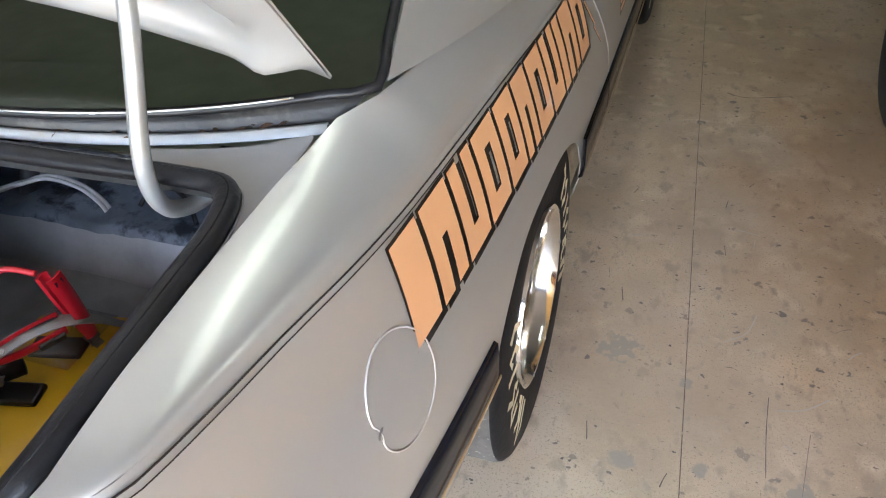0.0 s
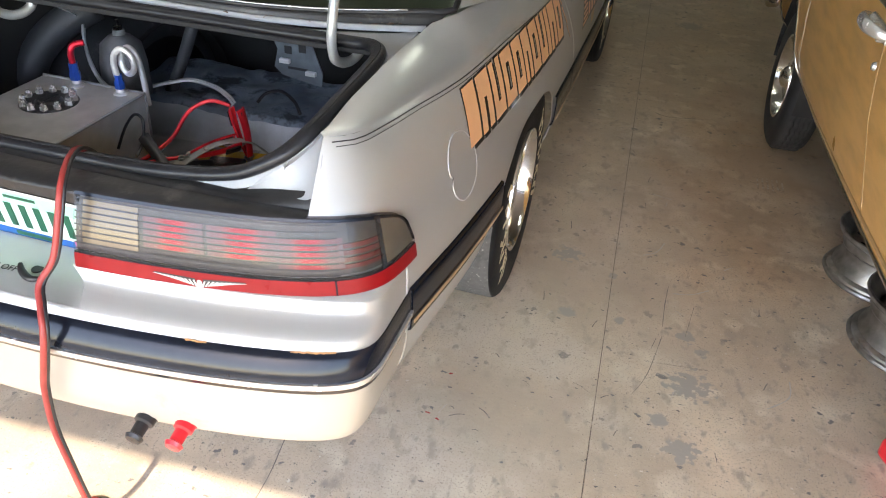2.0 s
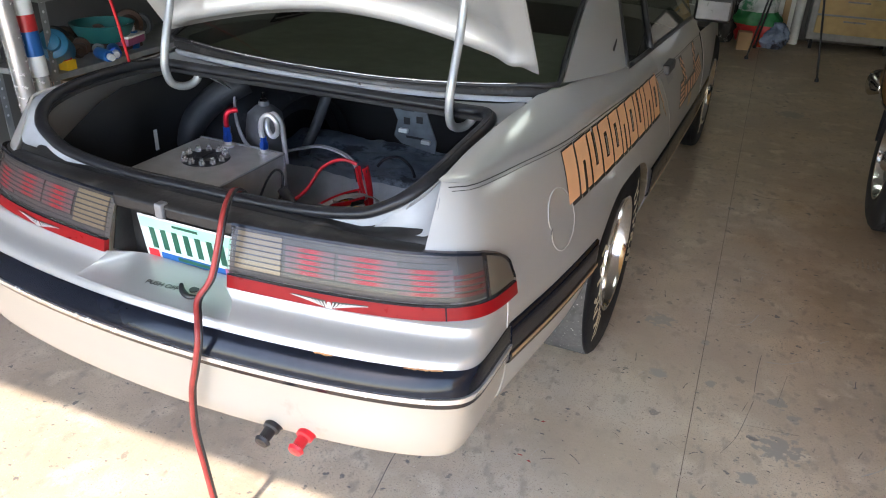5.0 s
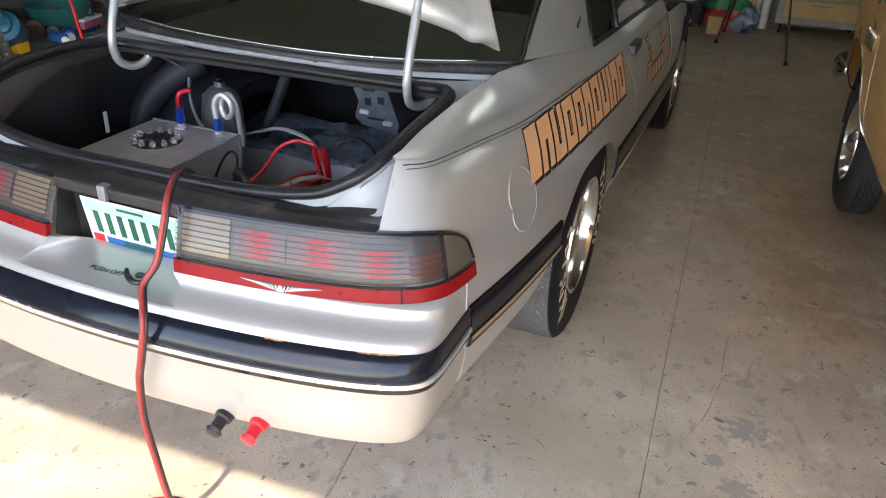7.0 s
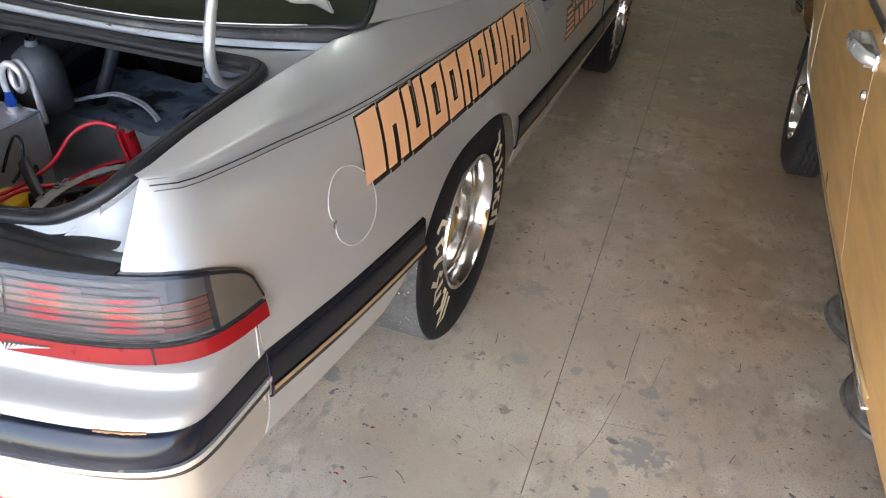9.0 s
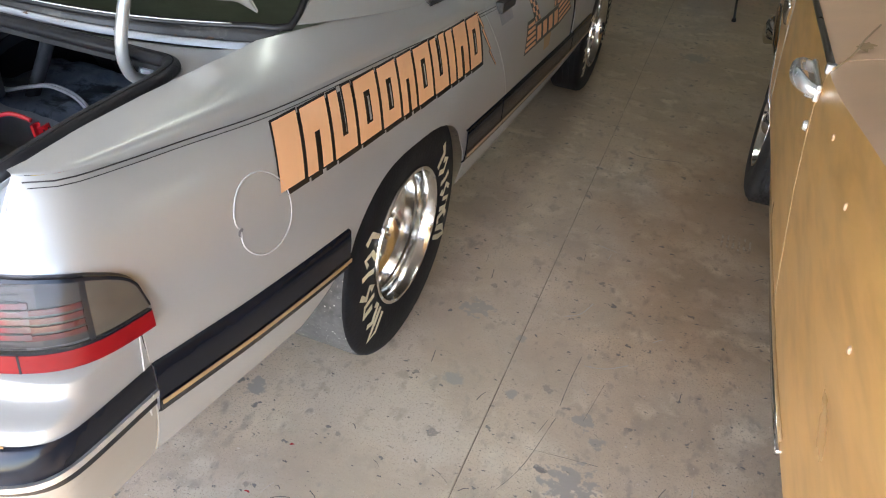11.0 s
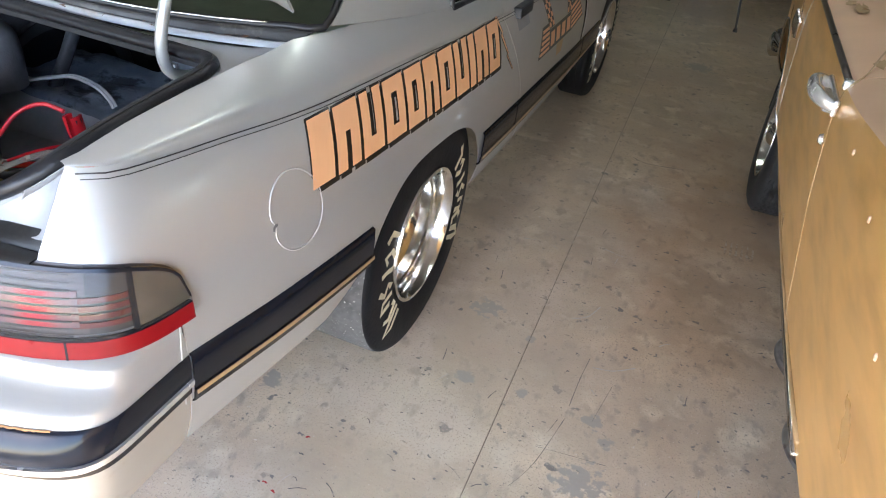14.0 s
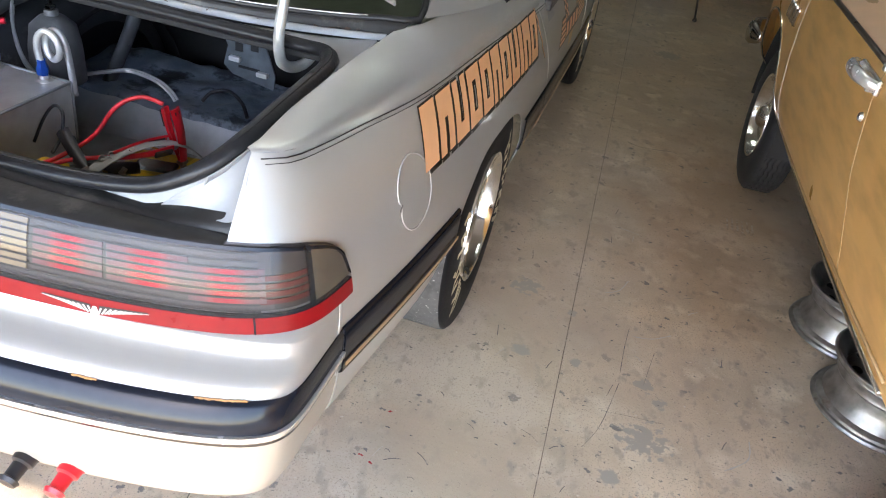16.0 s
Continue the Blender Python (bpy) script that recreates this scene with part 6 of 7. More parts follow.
# ---- loose steel wheels under the gold car ----
def loose_wheel(x, y, turn):
    w = thing("steel_wheel", (x, y, 0), turn, "bare worn steel wheel lying flat on the floor", "wheel", "loose wheels by the gold car")
    lathe("barrel", [(0.186, 0.0), (0.203, 0.003), (0.208, 0.010), (0.204, 0.018), (0.195, 0.020), (0.193, 0.027), (0.197, 0.031), (0.192, 0.037), (0.181, 0.040), (0.176, 0.055), (0.166, 0.072), (0.162, 0.090), (0.161, 0.118), (0.168, 0.124), (0.171, 0.130), (0.169, 0.138), (0.171, 0.155), (0.180, 0.168), (0.190, 0.173), (0.188, 0.179), (0.198, 0.184), (0.201, 0.191), (0.199, 0.198), (0.192, 0.200), (0.184, 0.194), (0.176, 0.182), (0.155, 0.165), (0.146, 0.12), (0.144, 0.08), (0.15, 0.05)], "steel", w, "dull steel rim barrel", 64, "z")
    disc = lathe("wheel_disc", [(0.146, 0.13), (0.12, 0.142), (0.09, 0.135), (0.07, 0.115), (0.045, 0.112), (0.034, 0.118), (0.034, 0.09)], "steel", w, "stamped steel centre", 48, "z")
    for k in range(8):
        t = 2 * math.pi * k / 8
        lathe("vent_hole", [(0.0, 0.1435), (0.016, 0.1432), (0.018, 0.140)], "dark_in", disc, "", 14, "z", (0.117 * math.cos(t), 0.117 * math.sin(t), 0.0006))
    for k in range(5):
        t = 2 * math.pi * k / 5 + 0.3
        lathe("lug_hole", [(0.0, 0.117), (0.008, 0.1168), (0.010, 0.114)], "dark_in", disc, "", 10, "z", (0.057 * math.cos(t), 0.057 * math.sin(t), 0.0))
    return w
loose_wheel(2.385, 3.235, 10)
loose_wheel(2.405, 2.815, 47)

jack = thing("floor_jack", (2.28, 2.22, 0), 20, "red steel floor jack foot beside the gold car", "jack")
box("jack_frame", (-0.09, -0.12, 0.02), (0.25, 0.06, 0.085), "red_plastic", jack, "chipped red painted frame", 0.012)
for x in (-0.05, 0.2):
    lathe("jack_caster", [(0.0, -0.02), (0.028, -0.02), (0.03, -0.012), (0.03, 0.012), (0.028, 0.02), (0.0, 0.02)], "steel", jack, "", 20, "y", (x, -0.13, 0.03))

# ---- things in the trunk: they stand in the car's own frame ----
def in_trunk(name, label, category, group=""):
    return thing(name, (0.176, 2.74, 0), -2.2, label, category, group)

cell = in_trunk("fuel_cell", "bare aluminium racing fuel cell with black filler plate", "fuel tank")
box("tank", (-0.485, -0.96, 0.478), (-0.148, -0.505, 0.740), "aluminium", cell, "brushed aluminium box tank", 0.005)
for a, b in (((-0.485, -0.505, 0.740), (-0.148, -0.505, 0.740)), ((-0.148, -0.96, 0.740), (-0.148, -0.505, 0.740)), ((-0.148, -0.505, 0.740), (-0.148, -0.505, 0.48))):
    tube("weld_bead", [a, b], 0.004, "edge", cell, "pale weld bead", 6, 12)
cap = lathe("filler_plate", [(0.0, 0.016), (0.030, 0.016), (0.036, 0.010), (0.072, 0.010), (0.076, 0.006), (0.076, 0.0)], "black_plastic", cell, "black filler plate", 40, "z", (-0.335, -0.66, 0.735))
for k in range(12):
    t = 2 * math.pi * k / 12
    lathe("plate_bolt", [(0.0, 0.029), (0.006, 0.028), (0.0065, 0.022), (0.010, 0.021), (0.0105, 0.011), (0.0105, 0.008)], "bright", cap, "", 6, "z", (-0.335 + 0.064 * math.cos(t), -0.66 + 0.064 * math.sin(t), 0.735))
box("plate_catch", (-0.345, -0.69, 0.748), (-0.325, -0.63, 0.756), "black_plastic", cap, "", 0.003)
fit = lathe("hose_fitting", [(0.020, 0.0), (0.020, 0.010), (0.012, 0.014), (0.012, 0.03)], "aluminium", cell, "", 16, "z", (-0.345, -0.535, 0.735))
lathe("blue_nut", [(0.0135, 0.0), (0.0155, 0.004), (0.0155, 0.020), (0.013, 0.026), (0.013, 0.05)], "blue", fit, "blue anodised nut", 6, "z", (-0.345, -0.535, 0.758))
tube("red_elbow", [(-0.345, -0.535, 0.805), (-0.345, -0.535, 0.835), (-0.338, -0.528, 0.856), (-0.315, -0.51, 0.862)], 0.0088, "red_anod", fit, "red anodised elbow", 10, 5)
fit2 = lathe("vent_fitting", [(0.022, 0.0), (0.022, 0.006), (0.013, 0.010), (0.013, 0.02)], "aluminium", cell, "", 16, "z", (-0.205, -0.53, 0.735))
lathe("blue_nut", [(0.013, 0.0), (0.015, 0.004), (0.015, 0.020), (0.011, 0.026), (0.011, 0.04)], "blue", fit2, "blue anodised nut", 6, "z", (-0.205, -0.53, 0.755))
tube("vent_loop", [(-0.205, -0.53, 0.775), (-0.213, -0.53, 0.815), (-0.206, -0.53, 0.852), (-0.181, -0.528, 0.870), (-0.157, -0.524, 0.850), (-0.157, -0.52, 0.815), (-0.180, -0.515, 0.796), (-0.201, -0.512, 0.815), (-0.200, -0.508, 0.850), (-0.178, -0.502, 0.866), (-0.158, -0.498, 0.838), (-0.153, -0.494, 0.78), (-0.152, -0.490, 0.70)], 0.0085, "aluminium", fit2, "looped bare aluminium vent tube", 10, 6)

hose = in_trunk("fuel_hose", "braided grey fuel hose over the trunk hump", "hose")
for d in (-0.0055, 0.0055):
    tube("hose", [(-0.62, -0.02 + d, 0.75), (-0.52, -0.12 + d, 0.64), (-0.41, -0.168 + d, 0.600), (-0.33, -0.15 + d, 0.615), (-0.26, -0.125 + d, 0.628), (-0.17, -0.13 + d, 0.622), (-0.11, -0.145 + d, 0.604), (-0.085, -0.154 + d, 0.585)], 0.0052, "hose_grey", hose, "pale grey hose", 8, 8)
lathe("hose_clamp", [(0.0085, -0.007), (0.0105, -0.006), (0.0105, 0.006), (0.0085, 0.007)], "black_plastic", hose, "", 12, "x", (-0.41, -0.168, 0.600))
wire = in_trunk("black_cable", "thin black cable over the trunk hump", "cable")
tube("cable", [(-0.01, -0.135, 0.596), (0.01, -0.11, 0.622), (0.06, -0.10, 0.634), (0.12, -0.13, 0.622), (0.16, -0.17, 0.600)], 0.0055, "black_plastic", wire, "", 8, 8)
wire2 = in_trunk("braided_lines", "pair of thin braided lines beside the shock tower", "hose")
for k in (0, 1):
    tube("line", [(-0.56, -0.20, 0.86 - 0.02 * k), (-0.50, -0.30, 0.78 - 0.02 * k), (-0.40, -0.38, 0.70 - 0.01 * k), (-0.28, -0.42, 0.665 - 0.01 * k)], 0.0045, "trunk_metal", wire2, "", 6, 6)


def clamp(name, mat, m, label):
    """A battery clamp: two grips with guards on a spring hinge, jaws and a cable stub, 16 cm long."""
    c = in_trunk(name, label, "battery clamp")
    c.matrix_basis = c.matrix_basis @ m
    for s in (1, -1):
        g = sheet("grip", [[(-0.07 + 0.14 * t, u * (0.013 - 0.004 * t), s * (0.018 - 0.011 * t + 0.006 * math.sin(math.pi * t) - 0.005 * u * u)) for u in spread(-1, 1, 7)] for t in spread(0, 1, 12)], mat, c, "", 0.006)
        box("grip_pad", (-0.065, -0.009, min(s * 0.016, s * 0.024)), (-0.02, 0.009, max(s * 0.016, s * 0.024)), "black_plastic" if mat != "black_plastic" else "rubber", c, "", 0.003)
        sheet("jaw", [[(0.07 + 0.035 * t, u * 0.009, s * (0.008 - 0.006 * t + 0.004 * math.sin(3 * math.pi * t))) for u in spread(-1, 1, 4)] for t in spread(0, 1, 8)], "steel", c, "", 0.002)
    lathe("hinge_pin", [(0.0, -0.017), (0.006, -0.017), (0.006, 0.017), (0.0, 0.017)], "steel", c, "", 12, "y", (0.03, 0, 0))
    return c
clamp("red_clamp", "red_plastic", Matrix.Translation((0.168, -0.535, 0.695)) @ pose(0, 0, 0, 30, 80, 25), "red plastic battery clamp standing in the trunk")
clamp("red_clamp", "red_plastic", Matrix.Translation((0.140, -0.625, 0.680)) @ pose(0, 0, 0, 60, 0, 242), "red plastic battery clamp lying on tools")
clamp("black_clamp", "black_plastic", Matrix.Translation((0.015, -0.70, 0.672)) @ pose(0, 0, 0, 30, 10, -35), "black plastic battery clamp lying on tools")
rc = in_trunk("charger_leads", "red and black charger leads curled in the trunk", "cable")
tube("red_lead", [(-0.06, -0.80, 0.655), (-0.02, -0.74, 0.66), (0.03, -0.66, 0.70), (0.055, -0.60, 0.76), (0.10, -0.565, 0.785), (0.15, -0.55, 0.775)], 0.0055, "red_plastic", rc, "red lead", 8, 8)
tube("red_lead", [(-0.08, -0.86, 0.655), (-0.01, -0.80, 0.66), (0.02, -0.74, 0.67), (0.10, -0.69, 0.68)], 0.0055, "red_plastic", rc, "red lead", 8, 8)
tube("black_lead", [(-0.14, -0.66, 0.64), (-0.12, -0.64, 0.70), (-0.08, -0.645, 0.745), (-0.045, -0.66, 0.74), (-0.04, -0.68, 0.69), (-0.035, -0.72, 0.665)], 0.004, "black_plastic", rc, "black lead", 8, 8)
# tool cases and strap
case = in_trunk("tool_case", "yellow and black plastic tool case under loose parts", "tool case")
box("case_body", (0.055, -0.86, 0.482), (0.25, -0.46, 0.600), "yellow", case, "scuffed yellow lid", 0.015, turn=pose(0, 0, 0, 0, 0, 12))
for k in range(3):
    box("case_grip", (0.075, -0.80 + 0.11 * k, 0.598), (0.175, -0.755 + 0.11 * k, 0.612), "black_plastic", case, "", 0.005, turn=pose(0, 0, 0, 0, 0, 12))
bag = in_trunk("plastic_bag", "crumpled clear plastic parts bag on the tool case", "bag")
sheet("bag_film", [[(0.04 + 0.14 * u, -0.60 + 0.14 * v, 0.606 + 0.03 * math.sin(math.pi * u) * math.sin(math.pi * v) * (1 + 0.6 * noise.noise((u * 7, v * 7, 2)))) for u in spread(0, 1, 18)] for v in spread(0, 1, 18)], "bag_film", bag, "", 0.0)
strap = in_trunk("strap", "pale grey webbing strap arched over the tools", "strap")
mid = smooth_path([(0.075, -0.86, 0.612), (0.085, -0.79, 0.650), (0.105, -0.70, 0.682), (0.145, -0.60, 0.692), (0.19, -0.53, 0.668), (0.22, -0.48, 0.61)], 6)
sheet("webbing", [[(p.x + 0.017 * u, p.y - 0.008 * u, p.z + 0.002 - 0.002 * u * u) for u in spread(-1, 1, 5)] for p in mid], "webbing", strap, "", 0.002)
tool = in_trunk("impact_wrench", "black and yellow cordless tool", "tool")
tube("tool_body", [(0.02, -0.73, 0.632), (0.08, -0.68, 0.637), (0.13, -0.63, 0.634)], lambda t: 0.022 - 0.008 * t, "black_plastic", tool, "", 12, 4)
box("battery_pack", (-0.065, -0.80, 0.600), (0.03, -0.715, 0.652), "yellow", tool, "", 0.01)
box("battery_foot", (-0.060, -0.795, 0.594), (0.025, -0.72, 0.602), "black_plastic", tool, "", 0.002)
# loose brass fittings
bits = in_trunk("brass_fittings", "small heap of loose brass fittings on the tool case", "fittings")
rnd = random.Random(4)
for k in range(9):
    lathe("fitting", [(0.004, -0.010), (0.007, -0.009), (0.007, 0.001), (0.009, 0.002), (0.009, 0.008), (0.004, 0.009)], "brass" if k % 3 else "steel", bits, "", 6, "z", (0.085 + rnd.uniform(-0.035, 0.035), -0.69 + rnd.uniform(-0.03, 0.03), 0.628 + rnd.uniform(0, 0.012)), pose(0, 0, 0, rnd.uniform(0, 180), rnd.uniform(0, 90), 0).to_3x3())

# red and black cable out of the trunk, over the bumper to the floor
cable = in_trunk("charging_cable", "red and black twin cable hanging over the bumper", "cable")
hang = [(0.09, -0.98, 0.80), (0.115, -1.06, 0.872), (0.150, -1.135, 0.892), (0.180, -1.200, 0.872), (0.187, -1.235, 0.815), (0.178, -1.260, 0.74), (0.160, -1.29, 0.695), (0.180, -1.320, 0.665), (0.197, -1.345, 0.625), (0.182, -1.352, 0.545), (0.157, -1.345, 0.47), (0.152, -1.348, 0.36), (0.168, -1.35, 0.25), (0.175, -1.34, 0.12), (0.150, -1.30, 0.035), (0.11, -1.265, 0.010), (0.03, -1.33, 0.010), (-0.02, -1.50, 0.010), (0.05, -1.75, 0.010), (0.3, -2.0, 0.010)]
tube("red_core", hang, 0.0070, "red_cable", cable, "faded red core", 8, 8)
tube("black_core", [(x + 0.0060, y + 0.0045, z + 0.001 if z > 0.05 else z) for x, y, z in hang], 0.0042, "black_plastic", cable, "black core", 8, 8)
cable2 = in_trunk("floor_cable", "thin black cable lying on the floor", "cable")
tube("cable", [(0.46, -1.16, 0.006), (0.44, -1.25, 0.006), (0.36, -1.31, 0.006), (0.28, -1.40, 0.006), (0.2, -1.65, 0.006)], 0.004, "black_plastic", cable2, "", 6, 8)

# ---- shelving on the west side ----
rack = thing("shelf_rack", (-2.0, 3.16, 0), 0, "grey perforated steel shelf rack full of garage clutter", "shelf")
def post(x, y):
    p = sheet("post", [[(x, y, z) for z in spread(0, 1.9, 2)], [(x, y + 0.04, z) for z in spread(0, 1.9, 2)], [(x - 0.04, y + 0.04, z) for z in spread(0, 1.9, 2)]], "shelf", rack, "perforated grey steel post", 0.003)
    p.data.set_sharp_from_angle(angle=radians(30))
    for k in range(22):
        lathe("post_hole", [(0.0, 0.0025), (0.0075, 0.0024), (0.0085, 0.001)], "arm" if k % 3 else "white", p, "", 8, "x", (x + 0.0005, y + 0.02, 0.25 + 0.05 * k))
for x, y in ((0, 0), (0, 1.5), (-0.42, 0), (-0.42, 1.5)):
    post(x, y)
for z in (0.10, 0.53, 0.93, 1.4):
    s = box("shelf_board", (-0.44, 0.0, z - 0.035), (0.004, 1.54, z), "shelf", rack, "dusty grey steel shelf board", 0.004)


def can(name, x, y, z, r, h, mat, label, tilt=None, capmat="white"):
    t = thing(name, (x, y, z), 0, label, "can", "clutter on the shelf")
    if tilt is not None:
        t.matrix_basis = pose(x, y, z + r) @ tilt
    c = lathe("body", [(0.0, 0.0), (r * 0.96, 0.0), (r, 0.006), (r, h - 0.012), (r * 0.9, h - 0.004), (r * 0.55, h)], mat, t, "", 24, "z")
    lathe("cap", [(r * 0.6, h - 0.004), (r * 0.6, h + 0.03), (r * 0.5, h + 0.036), (0, h + 0.036)], capmat, t, "", 18, "z")
    return t
LY = pose(0, 0, 0, 90, 0, 70)
can("blue_tub", -2.10, 3.33, 0.53, 0.078, 0.17, "tub_blue", "blue plastic tub lying tilted on the shelf", pose(0, 0, 0, 62, 0, 35), "tub_blue")
can("blue_can", -2.07, 3.56, 0.53, 0.032, 0.13, "blue_can", "small blue spray can lying on the shelf", LY)
can("blue_can", -2.06, 3.66, 0.53, 0.035, 0.12, "blue", "small blue spray can lying on the shelf", pose(0, 0, 0, 90, 0, 50))
can("blue_can", -2.10, 3.86, 0.53, 0.04, 0.10, "blue_can", "small blue can standing on the shelf")
box_r = thing("red_box", (-2.04, 3.285, 0.53), 0, "small red and yellow boxes on the shelf", "box", "clutter on the shelf")
box("red_carton", (-0.03, -0.025, 0.05), (0.03, 0.03, 0.105), "red_bag", box_r, "red carton", 0.002)
box("yellow_carton", (-0.02, -0.02, 0.0), (0.04, 0.045, 0.052), "yellow", box_r, "yellow carton", 0.002)
bowl = thing("teal_basin", (-2.19, 3.74, 0.60), 0, "dark teal plastic basin on the shelf clutter", "basin", "clutter on the shelf")
lathe("basin", [(0.0, 0.0), (0.12, 0.0), (0.15, 0.05), (0.17, 0.09), (0.18, 0.09), (0.16, 0.045), (0.125, -0.01), (0.0, -0.01)], "teal", bowl, "", 32, "z")
bx = thing("pink_box", (-2.12, 3.80, 0.565), 12, "flat pink and white box on the shelf", "box", "clutter on the shelf")
box("carton", (-0.09, -0.08, 0.0), (0.09, 0.10, 0.045), "pink", bx, "", 0.003)
box("carton_lid", (-0.095, -0.085, 0.042), (0.095, 0.105, 0.055), "white", bx, "", 0.003)
base_box = thing("metal_tin", (-2.16, 3.78, 0.53), 5, "flat rusty tin under the box on the shelf", "tin", "clutter on the shelf")
box("tin", (-0.13, -0.14, 0.0), (0.09, 0.14, 0.036), "brown", base_box, "", 0.006)
rnd = random.Random(21)
for k in range(11):
    y = 3.45 + 0.06 * k
    r = rnd.uniform(0.025, 0.055)
    g = thing("motor_part", (-2.14 - 0.12 * rnd.random(), y, 0.53), 0, "rusty brown motor part on the shelf", "car part", "clutter on the shelf")
    g.matrix_basis = pose(g.location.x, y, 0.53 + r, 90, 0, rnd.uniform(0, 90))
    lathe("part_body", [(0.0, -r), (r * 0.7, -r), (r, -r * 0.7), (r, r * 0.2), (r * 0.55, r * 0.4), (r * 0.5, r * 0.9), (0.0, r)], "brown" if k % 3 else "shelf", g, "", 20, "z")
# row of dark filler shapes, added so that the wall behind is hidden
for k in range(12):
    y = 3.22 + 0.085 * k
    r = rnd.uniform(0.045, 0.085)
    g = thing("motor_part", (-2.33, y, 0.53), 0, "dark filler shape added at the back of the shelf", "car part", "clutter on the shelf")
    g.matrix_basis = pose(-2.33 + 0.05 * rnd.random(), y, 0.53 + r, 90, 0, rnd.uniform(0, 90))
    lathe("part_body", [(0.0, -r), (r * 0.6, -r), (r * 0.65, -r * 0.5), (r, -r * 0.45), (r, r * 0.1), (r * 0.7, r * 0.2), (r * 0.4, r * 0.9), (0.0, r)], ("dark_in", "brown", "tower")[k % 3], g, "", 18, "z")
for k in range(7):
    y = 3.3 + 0.17 * k
    h = rnd.uniform(0.08, 0.2)
    g = thing("storage_box", (-2.25, y, 0.93), rnd.uniform(-8, 8), "dusty storage box on the upper shelf", "box", "clutter on the shelf")
    box("carton", (-0.10, -0.07, 0), (0.10, 0.07, h), ("card", "shelf", "teal", "brown")[k % 4], g, "", 0.004)
for k in range(5):
    y = 3.32 + 0.22 * k
    g = thing("floor_box", (-2.22, y, 0.10), rnd.uniform(-8, 8), "dusty box on the lowest shelf", "box", "clutter on the shelf")
    box("carton", (-0.12, -0.09, 0), (0.14, 0.09, rnd.uniform(0.15, 0.32)), ("blue_can", "card", "white", "shelf", "brown")[k % 5], g, "", 0.004)
# rolled tubes leaning beside the rack
for k, (y, lean) in enumerate(((2.95, 3.5), (3.055, 4.0))):
    t = thing("foil_roll", (-1.93, y, 0.0), 0, "silver foil roll standing upright with a printed label", "roll", "foil rolls beside the rack")
    t.matrix_basis = pose(-1.93, y, 0.0, 0, -lean, 0)
    lathe("tube", [(0.0, 0.0), (0.045, 0.0), (0.047, 0.004), (0.047, 1.396), (0.04, 1.40), (0.0, 1.40)], "bright", t, "silver foil tube", 28, "z")
    if k:
        lathe("label_white", [(0.0475, 0.56), (0.0478, 0.57), (0.0478, 1.15), (0.0475, 1.16)], "white", t, "white printed label", 28, "z")
        lathe("label_red", [(0.0480, 0.78), (0.0483, 0.79), (0.0483, 0.85), (0.0480, 0.86)], "red_bag", t, "", 28, "z")
        lathe("label_blue", [(0.0480, 0.66), (0.0483, 0.67), (0.0483, 0.77), (0.0480, 0.78)], "blue_can", t, "", 28, "z")
cord = thing("extension_lead", (-1.7, 3.30, 0), 0, "orange-red extension lead hanging beside the rack", "extension lead")
tube("cord", [(-0.02, -0.01, 2.99), (0.0, 0.0, 1.6), (-0.02, 0.02, 1.1), (0.01, 0.05, 0.8), (0.03, 0.09, 0.45), (0.05, 0.12, 0.012), (-0.05, 0.3, 0.012)], 0.008, "red_plastic", cord, "", 8, 8)

# ---- far end ----
cab = thing("drawer_cabinet", (1.80, 8.85, 0), 0, "grey steel cabinet on casters with worn yellow drawers", "cabinet")
box("body", (0.0, 0.0, 0.10), (0.80, 0.42, 1.10), "shelf", cab, "grey steel body", 0.008)
for k in range(5):
    z = 0.17 + 0.185 * k
    d = box("drawer", (0.06, -0.022, z), (0.745, 0.0, z + 0.165), "wood", cab, "worn yellow drawer front", 0.006)
    box("drawer_pull", (0.30, -0.034, z + 0.12), (0.50, -0.020, z + 0.135), "steel", d, "", 0.004)
for x in (0.06, 0.74):
    for y in (0.05, 0.37):
        lathe("caster", [(0.0, -0.014), (0.045, -0.014), (0.05, -0.008), (0.05, 0.008), (0.045, 0.014), (0.0, 0.014)], "rubber", cab, "", 20, "x", (x, y, 0.05))
        box("caster_fork", (x - 0.02, y - 0.02, 0.05), (x + 0.02, y + 0.02, 0.10), "steel", cab, "", 0.004)
pipe = thing("white_pipe", (1.70, 9.05, 0), 0, "white plastic pipe standing against the back wall", "pipe")
lathe("pipe", [(0.0, 0.0), (0.045, 0.0), (0.045, 1.8), (0.037, 1.8), (0.037, 1.7), (0, 1.7)], "white", pipe, "", 24, "z")
door = thing("panel_door", (1.38, 9.24, 0), 0, "pale panelled door leaning at the back wall", "door")
box("leaf", (-0.10, 0.0, 0.0), (0.28, 0.04, 2.02), "arm", door, "", 0.006)
for z in (0.25, 0.9, 1.5):
    box("panel", (-0.04, -0.008, z), (0.22, 0.0, z + 0.5), "white", door, "", 0.004)
plank = thing("wood_plank", (1.58, 9.10, 0), 0, "brown wooden plank standing at the back wall", "plank")
box("board", (-0.03, 0, 0.15), (0.03, 0.03, 1.5), "card", plank, "", 0.003)
box("board_foot", (-0.05, -0.03, 0.0), (0.05, 0.06, 0.15), "wood", plank, "", 0.003)


